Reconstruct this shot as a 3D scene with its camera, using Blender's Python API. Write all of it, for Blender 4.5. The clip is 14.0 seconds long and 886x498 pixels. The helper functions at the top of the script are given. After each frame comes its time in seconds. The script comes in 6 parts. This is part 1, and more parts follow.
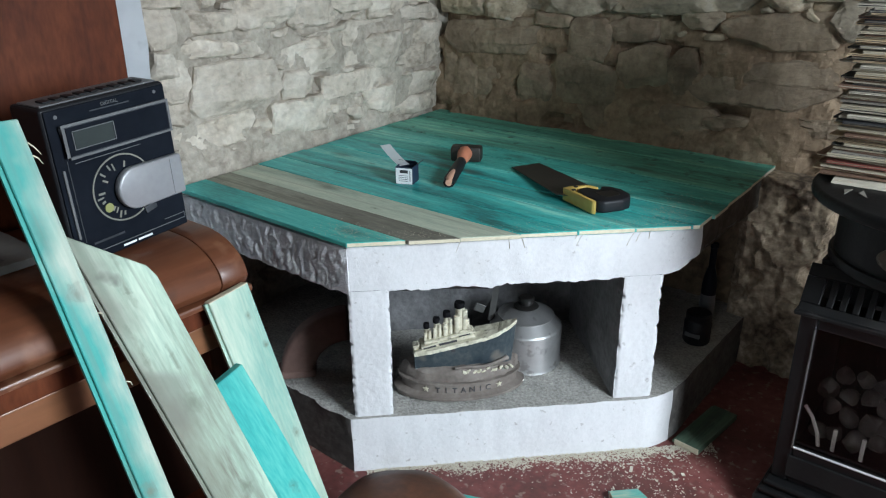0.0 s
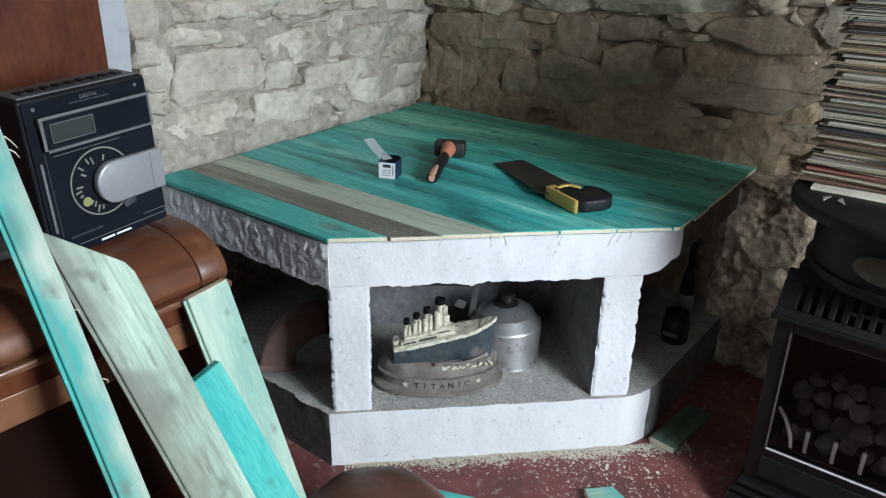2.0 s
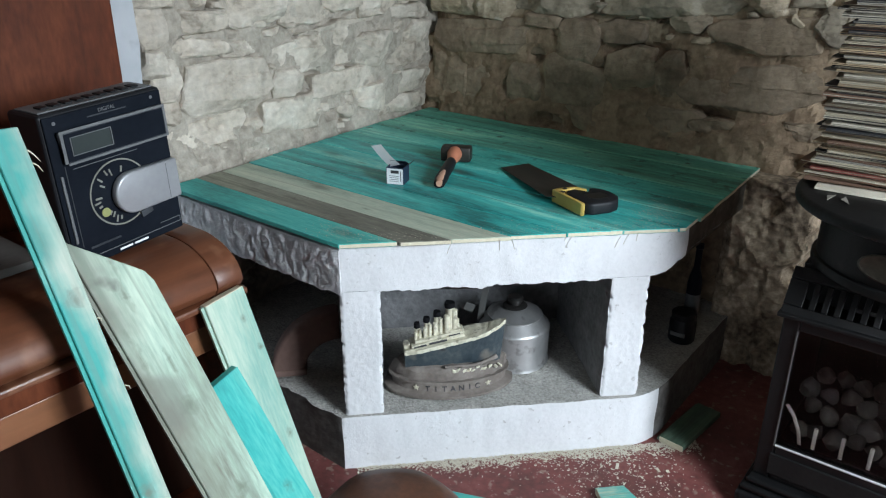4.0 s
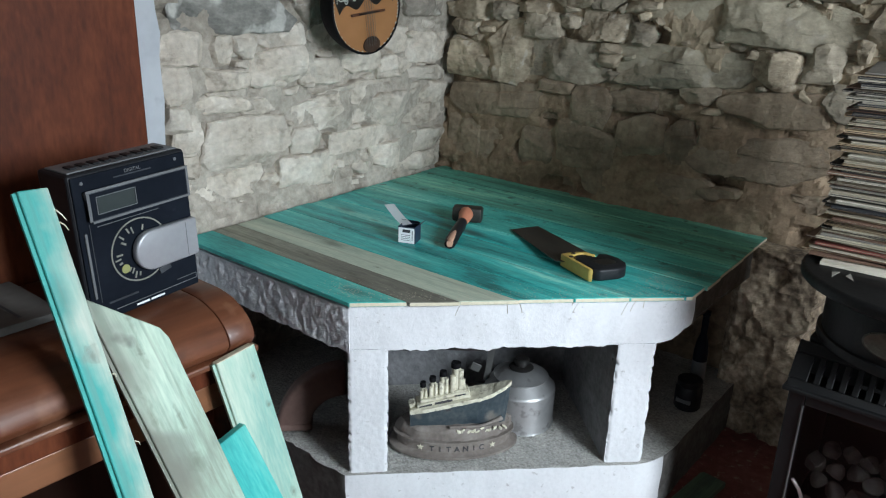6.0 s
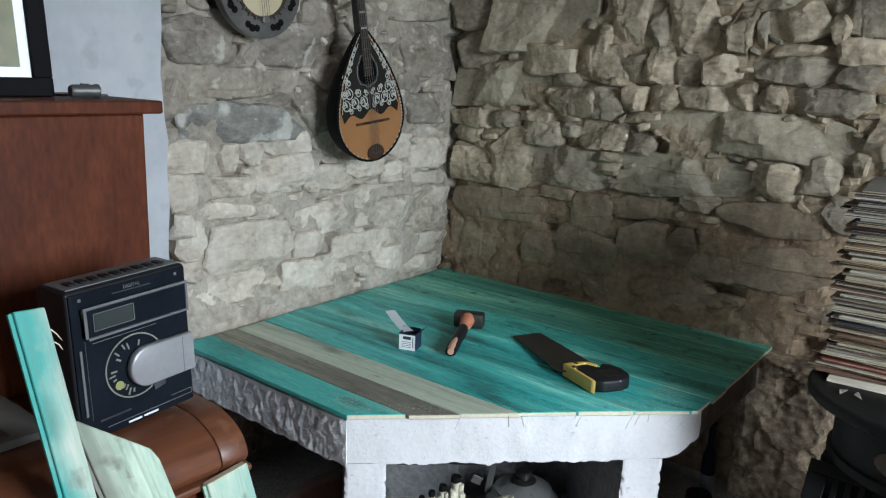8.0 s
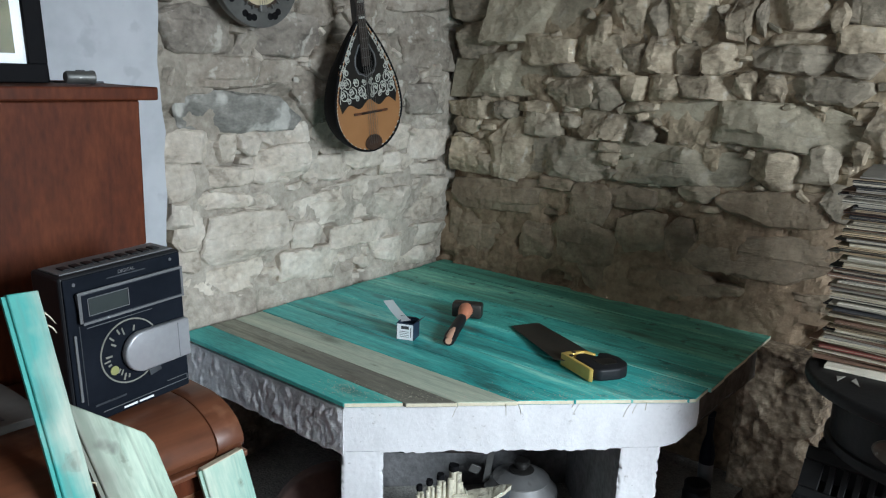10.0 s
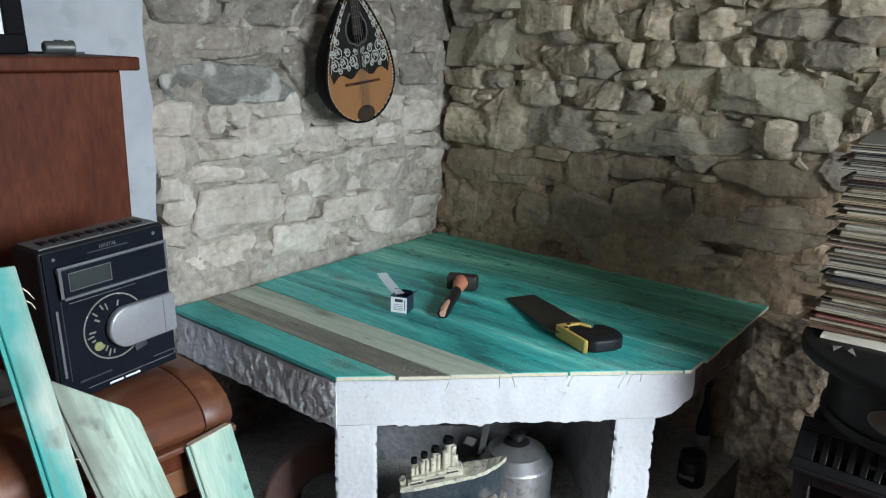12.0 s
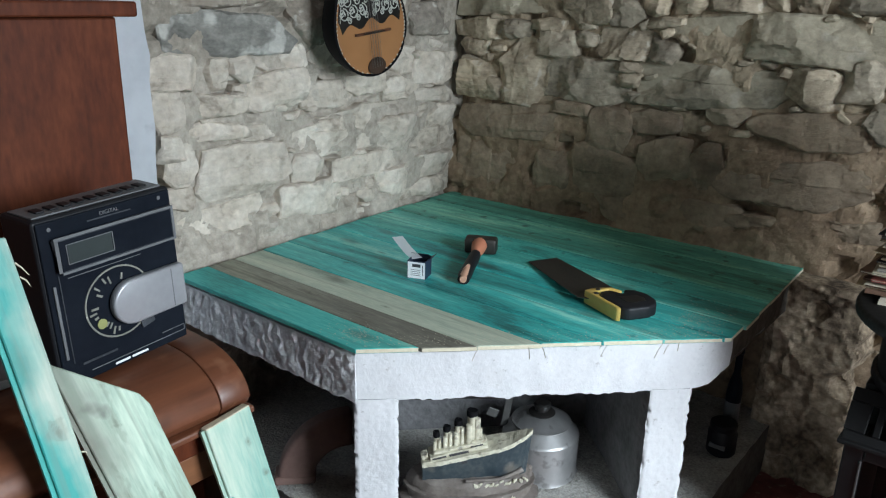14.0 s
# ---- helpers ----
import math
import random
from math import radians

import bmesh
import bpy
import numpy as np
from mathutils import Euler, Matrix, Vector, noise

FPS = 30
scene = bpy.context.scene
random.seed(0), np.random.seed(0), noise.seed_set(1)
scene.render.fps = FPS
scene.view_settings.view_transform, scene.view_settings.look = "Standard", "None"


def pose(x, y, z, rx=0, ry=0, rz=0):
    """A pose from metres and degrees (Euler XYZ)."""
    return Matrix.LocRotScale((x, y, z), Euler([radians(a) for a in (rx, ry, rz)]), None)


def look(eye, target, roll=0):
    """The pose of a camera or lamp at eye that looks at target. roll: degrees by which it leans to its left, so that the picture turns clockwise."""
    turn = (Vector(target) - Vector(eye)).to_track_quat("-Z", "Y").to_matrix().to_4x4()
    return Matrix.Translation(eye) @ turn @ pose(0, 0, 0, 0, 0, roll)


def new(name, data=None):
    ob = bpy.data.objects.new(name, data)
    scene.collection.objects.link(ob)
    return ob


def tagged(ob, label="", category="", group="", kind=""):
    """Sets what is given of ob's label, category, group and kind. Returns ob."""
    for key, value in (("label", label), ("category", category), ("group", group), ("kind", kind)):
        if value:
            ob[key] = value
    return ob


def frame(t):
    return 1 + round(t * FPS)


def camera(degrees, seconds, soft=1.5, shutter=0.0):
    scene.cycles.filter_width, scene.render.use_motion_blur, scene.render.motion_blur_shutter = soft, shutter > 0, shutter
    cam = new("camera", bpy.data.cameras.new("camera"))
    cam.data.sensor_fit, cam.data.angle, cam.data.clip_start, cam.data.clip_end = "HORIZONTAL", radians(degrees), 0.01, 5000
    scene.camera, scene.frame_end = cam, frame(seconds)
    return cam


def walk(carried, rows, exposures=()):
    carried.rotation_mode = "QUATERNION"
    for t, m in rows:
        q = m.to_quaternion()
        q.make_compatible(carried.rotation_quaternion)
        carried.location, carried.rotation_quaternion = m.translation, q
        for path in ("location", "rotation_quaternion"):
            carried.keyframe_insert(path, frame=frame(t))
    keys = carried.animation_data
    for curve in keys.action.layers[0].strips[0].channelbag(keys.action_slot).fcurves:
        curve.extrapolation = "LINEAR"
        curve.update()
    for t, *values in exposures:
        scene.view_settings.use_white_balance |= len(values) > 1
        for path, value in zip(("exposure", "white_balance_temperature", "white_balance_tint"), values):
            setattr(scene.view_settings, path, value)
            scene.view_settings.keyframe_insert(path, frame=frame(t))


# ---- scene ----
cam = camera(60.0, 14.0, soft=1.15)
PATH = [
    (0, (1.974, -2.412, 1.32), (0.806, -0.98, 0.554), -0.5),
    (0.5, (1.97, -2.411, 1.318), (0.806, -0.985, 0.536), -0.5),
    (1, (1.993, -2.411, 1.32), (0.866, -0.96, 0.531), 0.0),
    (1.5, (1.974, -2.407, 1.322), (0.861, -0.946, 0.53), -0.4),
    (2, (1.967, -2.404, 1.34), (0.845, -0.952, 0.545), 1.2),
    (4.5, (1.971, -2.434, 1.358), (0.838, -0.985, 0.573), 0.1),
    (5, (1.966, -2.434, 1.379), (0.809, -0.967, 0.667), 1.5),
    (5.5, (1.975, -2.439, 1.382), (0.804, -0.969, 0.698), 1.8),
    (6, (1.979, -2.446, 1.39), (0.799, -0.976, 0.723), 1.8),
    (6.5, (1.98, -2.442, 1.4), (0.782, -0.965, 0.78), 1.7),
    (7, (1.98, -2.436, 1.41), (0.779, -0.945, 0.833), 2.1),
    (7.5, (1.971, -2.432, 1.425), (0.751, -0.929, 0.923), 2.1),
    (8, (1.97, -2.426, 1.433), (0.735, -0.916, 0.992), 2.1),
    (10.5, (1.981, -2.415, 1.411), (0.744, -0.912, 0.952), 1.9),
    (11, (1.978, -2.402, 1.411), (0.744, -0.9, 0.938), 1.5),
    (11.5, (1.987, -2.384, 1.409), (0.749, -0.89, 0.921), 1.4),
    (12, (1.983, -2.385, 1.405), (0.754, -0.894, 0.886), 1.5),
    (12.5, (1.978, -2.396, 1.41), (0.758, -0.907, 0.866), 2.0),
    (13, (1.962, -2.408, 1.402), (0.756, -0.919, 0.831), 2.0),
    (13.5, (1.963, -2.42, 1.401), (0.767, -0.93, 0.811), 1.9),
    (14, (1.853, -2.331, 1.381), (0.655, -0.855, 0.757), 1.2),
]
walk(cam, [(t, look(eye, target, roll)) for t, eye, target, roll in PATH])

# ---------- world, window light, exposure ----------
world = bpy.data.worlds.new("world")
scene.world = world
world.use_nodes = True
wn, wl = world.node_tree.nodes, world.node_tree.links
wn.clear()
sky = wn.new("ShaderNodeTexSky")
sky.sky_type, sky.sun_disc = "NISHITA", False
sky.sun_elevation, sky.sun_rotation = radians(40), radians(200)
bg = wn.new("ShaderNodeBackground")
bg.inputs["Strength"].default_value = 0.12
wo = wn.new("ShaderNodeOutputWorld")
wl.new(sky.outputs[0], bg.inputs[0])
wl.new(bg.outputs[0], wo.inputs[0])

ROOM_X, ROOM_Y, ROOM_Z = 3.9, -4.4, 2.45
WIN_Y0, WIN_Y1, WIN_Z0, WIN_Z1 = -2.05, -0.95, 1.10, 2.25
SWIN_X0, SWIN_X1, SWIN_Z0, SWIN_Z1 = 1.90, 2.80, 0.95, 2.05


def window_light(name, place, aim, sx, sz, watts, colour):
    lamp = bpy.data.lights.new(name, "AREA")
    lamp.shape, lamp.size, lamp.size_y = "RECTANGLE", sx, sz
    lamp.energy, lamp.color = watts, colour
    ob = new(name, lamp)
    ob.matrix_world = look(place, aim)
    return ob


window_light("window_daylight", (ROOM_X + 0.02, (WIN_Y0 + WIN_Y1) / 2, (WIN_Z0 + WIN_Z1) / 2),
             (0, (WIN_Y0 + WIN_Y1) / 2 + 0.4, (WIN_Z0 + WIN_Z1) / 2 - 2.1), 1.0, 1.1, 64, (0.80, 0.91, 1.0)).data.spread = radians(110)
# fill lamp in an assumed, unseen south window, added for the south-facing sides
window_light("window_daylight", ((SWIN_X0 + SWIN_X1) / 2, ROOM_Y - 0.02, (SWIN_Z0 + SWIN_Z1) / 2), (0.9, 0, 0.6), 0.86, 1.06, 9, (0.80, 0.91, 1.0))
sun = bpy.data.lights.new("sun", "SUN")
sun.energy, sun.angle, sun.color = 0.8, radians(12), (1.0, 0.97, 0.92)
new("sun", sun).matrix_world = look((0, 0, 5), (0.6, 1.6, 3.4))


# ---------- materials ----------
def material(name, colours, rough=0.7, metal=0.0, scale=8.0, stretch=(1, 1, 1), bump=0.2, bump_scale=60.0,
             spread=0.12, fine=0.35, coat=0.0, distort=0.0, low=0.3, high=0.7, spec=0.5, rough_var=0.1):
    """Two scales of noise over two to four colours, tinted a little from object to object, with fine relief."""
    m = bpy.data.materials.new(name)
    m.use_nodes = True
    nt = m.node_tree
    n, l = nt.nodes, nt.links
    b = n["Principled BSDF"]
    tc = n.new("ShaderNodeTexCoord")
    info = n.new("ShaderNodeObjectInfo")
    shift = n.new("ShaderNodeVectorMath")
    shift.operation = "ADD"
    mul = n.new("ShaderNodeMath")
    mul.operation = "MULTIPLY"
    mul.inputs[1].default_value = 37.0
    l.new(info.outputs["Random"], mul.inputs[0])
    l.new(tc.outputs["Object"], shift.inputs[0])
    l.new(mul.outputs[0], shift.inputs[1])
    mp = n.new("ShaderNodeMapping")
    mp.inputs["Scale"].default_value = stretch
    l.new(shift.outputs[0], mp.inputs["Vector"])
    n1 = n.new("ShaderNodeTexNoise")
    n1.inputs["Scale"].default_value, n1.inputs["Detail"].default_value = scale, 5.0
    n1.inputs["Distortion"].default_value = distort
    n2 = n.new("ShaderNodeTexNoise")
    n2.inputs["Scale"].default_value, n2.inputs["Detail"].default_value = bump_scale, 6.0
    l.new(mp.outputs[0], n1.inputs["Vector"])
    l.new(mp.outputs[0], n2.inputs["Vector"])
    mix = n.new("ShaderNodeMix")
    mix.data_type = "FLOAT"
    mix.inputs["Factor"].default_value = fine
    l.new(n1.outputs["Fac"], mix.inputs["A"])
    l.new(n2.outputs["Fac"], mix.inputs["B"])
    ramp = n.new("ShaderNodeValToRGB")
    k = len(colours)
    while len(ramp.color_ramp.elements) < k:
        ramp.color_ramp.elements.new(0.5)
    for i, c in enumerate(colours):
        ramp.color_ramp.elements[i].position = low + (high - low) * i / max(1, k - 1)
        ramp.color_ramp.elements[i].color = (*c, 1)
    l.new(mix.outputs["Result"], ramp.inputs["Fac"])
    hsv = n.new("ShaderNodeHueSaturation")
    val = n.new("ShaderNodeMath")
    val.operation = "MULTIPLY_ADD"
    val.inputs[1].default_value, val.inputs[2].default_value = 2 * spread, 1 - spread
    l.new(info.outputs["Random"], val.inputs[0])
    l.new(val.outputs[0], hsv.inputs["Value"])
    l.new(ramp.outputs[0], hsv.inputs["Color"])
    l.new(hsv.outputs[0], b.inputs["Base Color"])
    rr = n.new("ShaderNodeMath")
    rr.operation = "MULTIPLY_ADD"
    rr.inputs[1].default_value, rr.inputs[2].default_value = rough_var, rough - rough_var / 2
    l.new(n1.outputs["Fac"], rr.inputs[0])
    l.new(rr.outputs[0], b.inputs["Roughness"])
    b.inputs["Metallic"].default_value = metal
    b.inputs["Coat Weight"].default_value = coat
    b.inputs["Specular IOR Level"].default_value = spec
    if bump:
        bp = n.new("ShaderNodeBump")
        bp.inputs["Strength"].default_value = bump
        bp.inputs["Distance"].default_value = 0.01
        l.new(mix.outputs["Result"], bp.inputs["Height"])
        l.new(bp.outputs[0], b.inputs["Normal"])
    return m


def stained(name, colours, rough=0.6, edge=None, streak=0.5, knots=()):
    """Sawn softwood with a water stain: grain along local x, blotches, knots."""
    m = material(name, colours, rough, 0.0, 1.5, (1.0, 7.0, 7.0), 0.16, 30.0, 0.10, 0.31, low=0.36, high=0.64, distort=0.9)
    nt = m.node_tree
    n, l = nt.nodes, nt.links
    b = n["Principled BSDF"]
    src = b.inputs["Base Color"].links[0].from_socket
    if edge:
        # one edge of the board took more stain: colour, from, to across the board
        tc = next(x for x in n if x.bl_idname == "ShaderNodeTexCoord")
        nz = n.new("ShaderNodeTexNoise")
        nz.inputs["Scale"].default_value, nz.inputs["Detail"].default_value = 7.0, 4.0
        l.new(tc.outputs["Object"], nz.inputs["Vector"])
        sep = n.new("ShaderNodeSeparateXYZ")
        l.new(tc.outputs["Object"], sep.inputs[0])
        ad = n.new("ShaderNodeMath")
        ad.operation = "MULTIPLY_ADD"
        ad.inputs[1].default_value = 0.10
        l.new(nz.outputs["Fac"], ad.inputs[0])
        l.new(sep.outputs["Y"], ad.inputs[2])
        mr = n.new("ShaderNodeMapRange")
        mr.inputs["From Min"].default_value, mr.inputs["From Max"].default_value = edge[1] + 0.05, edge[2] + 0.05
        mr.inputs["To Min"].default_value, mr.inputs["To Max"].default_value = 0.94, 0.0
        l.new(ad.outputs[0], mr.inputs["Value"])
        em = n.new("ShaderNodeMix")
        em.data_type = "RGBA"
        l.new(mr.outputs[0], em.inputs["Factor"])
        l.new(src, em.inputs["A"])
        em.inputs["B"].default_value = (*edge[0], 1)
        src = em.outputs["Result"]
    mp = next(x for x in n if x.bl_idname == "ShaderNodeMapping")
    vor = n.new("ShaderNodeTexVoronoi")
    vor.inputs["Scale"].default_value = 1.0
    mp2 = n.new("ShaderNodeMapping")
    mp2.inputs["Scale"].default_value = (3.2, 1.1, 1.0)
    l.new(mp.inputs["Vector"].links[0].from_socket, mp2.inputs["Vector"])
    mp2.inputs["Scale"].default_value = (3.6, 9.0, 3.0)
    l.new(mp2.outputs[0], vor.inputs["Vector"])
    ramp = n.new("ShaderNodeValToRGB")
    ramp.color_ramp.elements[0].position, ramp.color_ramp.elements[0].color = 0.08, (1, 1, 1, 1)
    ramp.color_ramp.elements[1].position, ramp.color_ramp.elements[1].color = 0.21, (0, 0, 0, 1)
    l.new(vor.outputs["Distance"], ramp.inputs[0])
    bl = n.new("ShaderNodeTexNoise")
    bl.inputs["Scale"].default_value, bl.inputs["Detail"].default_value = 3.4, 5.0
    bmp = n.new("ShaderNodeMapping")
    bmp.inputs["Scale"].default_value = (0.8, 2.2, 1.0)
    l.new(mp.inputs["Vector"].links[0].from_socket, bmp.inputs["Vector"])
    l.new(bmp.outputs[0], bl.inputs["Vector"])
    br = n.new("ShaderNodeMapRange")
    br.inputs["From Min"].default_value, br.inputs["From Max"].default_value, br.inputs["To Max"].default_value = 0.50, 0.78, streak * 0.6
    l.new(bl.outputs["Fac"], br.inputs["Value"])
    bx = n.new("ShaderNodeMix")
    bx.data_type = "RGBA"
    l.new(br.outputs[0], bx.inputs["Factor"])
    l.new(src, bx.inputs["A"])
    mid = colours[len(colours) // 2]
    bx.inputs["B"].default_value = (mid[0] * 0.45 + 0.05, mid[1] * 0.45 + 0.035, mid[2] * 0.42 + 0.015, 1)
    src = bx.outputs["Result"]
    sn = n.new("ShaderNodeTexNoise")
    sn.inputs["Scale"].default_value, sn.inputs["Detail"].default_value, sn.inputs["Distortion"].default_value = 2.6, 5.0, 0.5
    smp = n.new("ShaderNodeMapping")
    smp.inputs["Scale"].default_value = (0.6, 17.0, 17.0)
    l.new(mp.inputs["Vector"].links[0].from_socket, smp.inputs["Vector"])
    l.new(smp.outputs[0], sn.inputs["Vector"])
    sr = n.new("ShaderNodeMapRange")
    sr.inputs["From Min"].default_value, sr.inputs["From Max"].default_value, sr.inputs["To Max"].default_value = 0.52, 0.68, streak
    l.new(sn.outputs["Fac"], sr.inputs["Value"])
    sx_ = n.new("ShaderNodeMix")
    sx_.data_type = "RGBA"
    l.new(sr.outputs[0], sx_.inputs["Factor"])
    l.new(src, sx_.inputs["A"])
    sx_.inputs["B"].default_value = (mid[0] * 0.38 + 0.02, mid[1] * 0.38 + 0.015, mid[2] * 0.36 + 0.01, 1)
    src = sx_.outputs["Result"]
    mx = n.new("ShaderNodeMix")
    mx.data_type = "RGBA"
    half = n.new("ShaderNodeMath")
    half.operation = "MULTIPLY"
    half.inputs[1].default_value = 0.5
    l.new(ramp.outputs[0], half.inputs[0])
    l.new(half.outputs[0], mx.inputs["Factor"])
    l.new(src, mx.inputs["A"])
    c = colours[0]
    mx.inputs["B"].default_value = (c[0] * 0.4 + 0.02, c[1] * 0.35, c[2] * 0.3, 1)
    src = mx.outputs["Result"]
    if knots:
        tc = next(x for x in n if x.bl_idname == "ShaderNodeTexCoord")
        wob = n.new("ShaderNodeTexNoise")
        wob.inputs["Scale"].default_value, wob.inputs["Detail"].default_value, wob.inputs["Distortion"].default_value = 42.0, 4.0, 1.0
        l.new(tc.outputs["Object"], wob.inputs["Vector"])
    for kx, ky, kr, kl in knots:
        # a knot or dark streak: place along and across the board, half width, length to width
        km = n.new("ShaderNodeMapping")
        km.inputs["Location"].default_value, km.inputs["Scale"].default_value = (-kx / kl, -ky, 0), (1 / kl, 1, 0)
        l.new(tc.outputs["Object"], km.inputs["Vector"])
        ln = n.new("ShaderNodeVectorMath")
        ln.operation = "LENGTH"
        l.new(km.outputs[0], ln.inputs[0])
        wa = n.new("ShaderNodeMath")
        wa.operation = "MULTIPLY_ADD"
        wa.inputs[1].default_value = kr * 2.2
        l.new(wob.outputs["Fac"], wa.inputs[0])
        l.new(ln.outputs["Value"], wa.inputs[2])
        kramp = n.new("ShaderNodeValToRGB")
        stops = ((0.0, 0.85), (0.2, 0.72), (0.42, 0.40), (0.62, 0.36), (0.8, 0.14), (1.0, 0.0))
        while len(kramp.color_ramp.elements) < len(stops):
            kramp.color_ramp.elements.new(0.5)
        for el, (ps, v) in zip(kramp.color_ramp.elements, stops):
            el.position, el.color = ps, (v, v, v, 1)
        kd = n.new("ShaderNodeMapRange")
        kd.inputs["From Min"].default_value, kd.inputs["From Max"].default_value = kr * 1.0, kr * 2.2
        l.new(wa.outputs[0], kd.inputs["Value"])
        l.new(kd.outputs[0], kramp.inputs[0])
        kx_ = n.new("ShaderNodeMix")
        kx_.data_type = "RGBA"
        l.new(kramp.outputs[0], kx_.inputs["Factor"])
        l.new(src, kx_.inputs["A"])
        kx_.inputs["B"].default_value = (mid[0] * 0.30 + 0.035, mid[1] * 0.30 + 0.03, mid[2] * 0.28 + 0.02, 1)
        src = kx_.outputs["Result"]
    l.new(src, b.inputs["Base Color"])
    return m


STONE_PALE = material("pale_limewashed_stone", [(0.165, 0.139, 0.107), (0.298, 0.255, 0.207), (0.364, 0.319, 0.265), (0.472, 0.417, 0.352)], 0.9, 0, 8, (1, 1.3, 1), 0.6, 46, 0.09, 0.36, low=0.34, high=0.66, distort=0.4)
# limewash, brightened so the lower west wall seems to get more light
STONE_LIME_LIT = material("lit_limewashed_stone", [(0.301, 0.256, 0.206), (0.542, 0.477, 0.397), (0.632, 0.567, 0.487), (0.743, 0.688, 0.603)], 0.9, 0, 8, (1, 1.3, 1), 0.6, 46, 0.07, 0.36, low=0.32, high=0.66, distort=0.4)
STONE_PALE2 = material("grey_limewashed_stone", [(0.141, 0.122, 0.100), (0.265, 0.231, 0.195), (0.339, 0.300, 0.252), (0.455, 0.405, 0.348)], 0.9, 0, 7, (1, 1.4, 1), 0.6, 44, 0.09, 0.36, low=0.34, high=0.66, distort=0.5)
STONE_BLUE = material("blue_grey_stone", [(0.207, 0.179, 0.130), (0.350, 0.305, 0.222), (0.492, 0.434, 0.324)], 0.85, 0, 6, (1, 1.4, 1), 0.5, 60, 0.12, 0.3, low=0.32, high=0.68)
STONE_GREY = material("grey_brown_stone", [(0.220, 0.174, 0.121), (0.399, 0.327, 0.235), (0.543, 0.453, 0.332)], 0.88, 0, 7, (1, 1.5, 1), 0.9, 48, 0.26, 0.34, low=0.37, high=0.63, distort=0.3)
STONE_GREY2 = material("dark_grey_brown_stone", [(0.158, 0.131, 0.097), (0.303, 0.257, 0.193), (0.437, 0.373, 0.282)], 0.88, 0, 7, (1, 1.5, 1), 0.7, 48, 0.2, 0.34, low=0.35, high=0.65, distort=0.3)
STONE_SLATE = material("smeared_blue_grey_stone", [(0.115, 0.112, 0.10), (0.22, 0.214, 0.192), (0.34, 0.328, 0.292)], 0.85, 0, 9, (1, 1.8, 1), 0.5, 60, 0.05, 0.3, low=0.34, high=0.66, distort=0.6)
STONE_BROWN = material("brown_dusty_stone", [(0.165, 0.118, 0.079), (0.295, 0.226, 0.157), (0.439, 0.347, 0.248)], 0.92, 0, 6, (1, 1, 1), 0.4, 26, 0.12, 0.4)
MORTAR_PALE = material("pale_lime_mortar", [(0.226, 0.197, 0.159), (0.354, 0.314, 0.259), (0.481, 0.433, 0.368)], 0.95, 0, 7, (1, 1, 1), 0.7, 40, 0.0, 0.5)
MORTAR_LIME_LIT = material("lit_limewashed_mortar", [(0.289, 0.253, 0.208), (0.442, 0.395, 0.332), (0.561, 0.510, 0.442)], 0.95, 0, 7, (1, 1, 1), 0.7, 40, 0.0, 0.5)
MORTAR_PIER = material("smeared_tan_mortar", [(0.085, 0.060, 0.040), (0.330, 0.255, 0.178), (0.66, 0.54, 0.40)], 0.95, 0, 11, (1, 1, 1), 0.8, 60, 0.0, 0.4, low=0.36, high=0.66)
MORTAR_TAN = material("tan_earth_mortar", [(0.167, 0.124, 0.081), (0.339, 0.269, 0.182), (0.466, 0.380, 0.269)], 0.95, 0, 7, (1, 1, 1), 0.7, 40, 0.0, 0.5)
MORTAR_BROWN = material("brown_earth_mortar", [(0.143, 0.094, 0.059), (0.269, 0.191, 0.124), (0.406, 0.304, 0.205)], 0.95, 0, 4, (1, 1, 1), 0.7, 36, 0.0, 0.5)
PLASTER = material("white_plaster", [(0.403, 0.424, 0.456), (0.498, 0.519, 0.551), (0.551, 0.572, 0.599)], 0.8, 0, 5, (1, 1, 1), 0.15, 24, 0.0, 0.3)
WHITE_PAINT = material("white_painted_concrete", [(0.572, 0.576, 0.589), (0.646, 0.649, 0.663), (0.684, 0.688, 0.702)], 0.75, 0, 6, (1, 1, 1), 0.22, 95, 0.0, 0.4)
# dark brown that carries the shade beside the stove in its colour
SHADED_END = material("shaded_brown_concrete", [(0.04, 0.034, 0.028), (0.08, 0.068, 0.055), (0.14, 0.12, 0.10)], 0.95, 0, 12, (1, 1, 1), 0.8, 50, 0.0, 0.5)
HAMMERED = material("rough_hammered_concrete", [(0.546, 0.546, 0.567), (0.735, 0.740, 0.761), (0.840, 0.845, 0.866)], 0.62, 0, 22, (1, 1, 1), 0.5, 70, 0.0, 0.3)
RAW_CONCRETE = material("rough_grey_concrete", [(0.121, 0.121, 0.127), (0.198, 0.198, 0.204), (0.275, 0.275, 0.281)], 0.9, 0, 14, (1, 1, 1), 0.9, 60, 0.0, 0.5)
# dirty concrete, made darker still to hold the shade round the plinth
SHADED_DIRTY = material("shaded_dirty_concrete", [(0.05, 0.045, 0.042), (0.10, 0.092, 0.085), (0.17, 0.16, 0.15)], 0.95, 0, 12, (1, 1, 1), 0.8, 50, 0.0, 0.5)
SANDY = material("sandy_concrete_screed", [(0.26, 0.25, 0.23), (0.42, 0.41, 0.38), (0.56, 0.55, 0.51)], 0.95, 0, 30, (1, 1, 1), 0.8, 120, 0.0, 0.6)
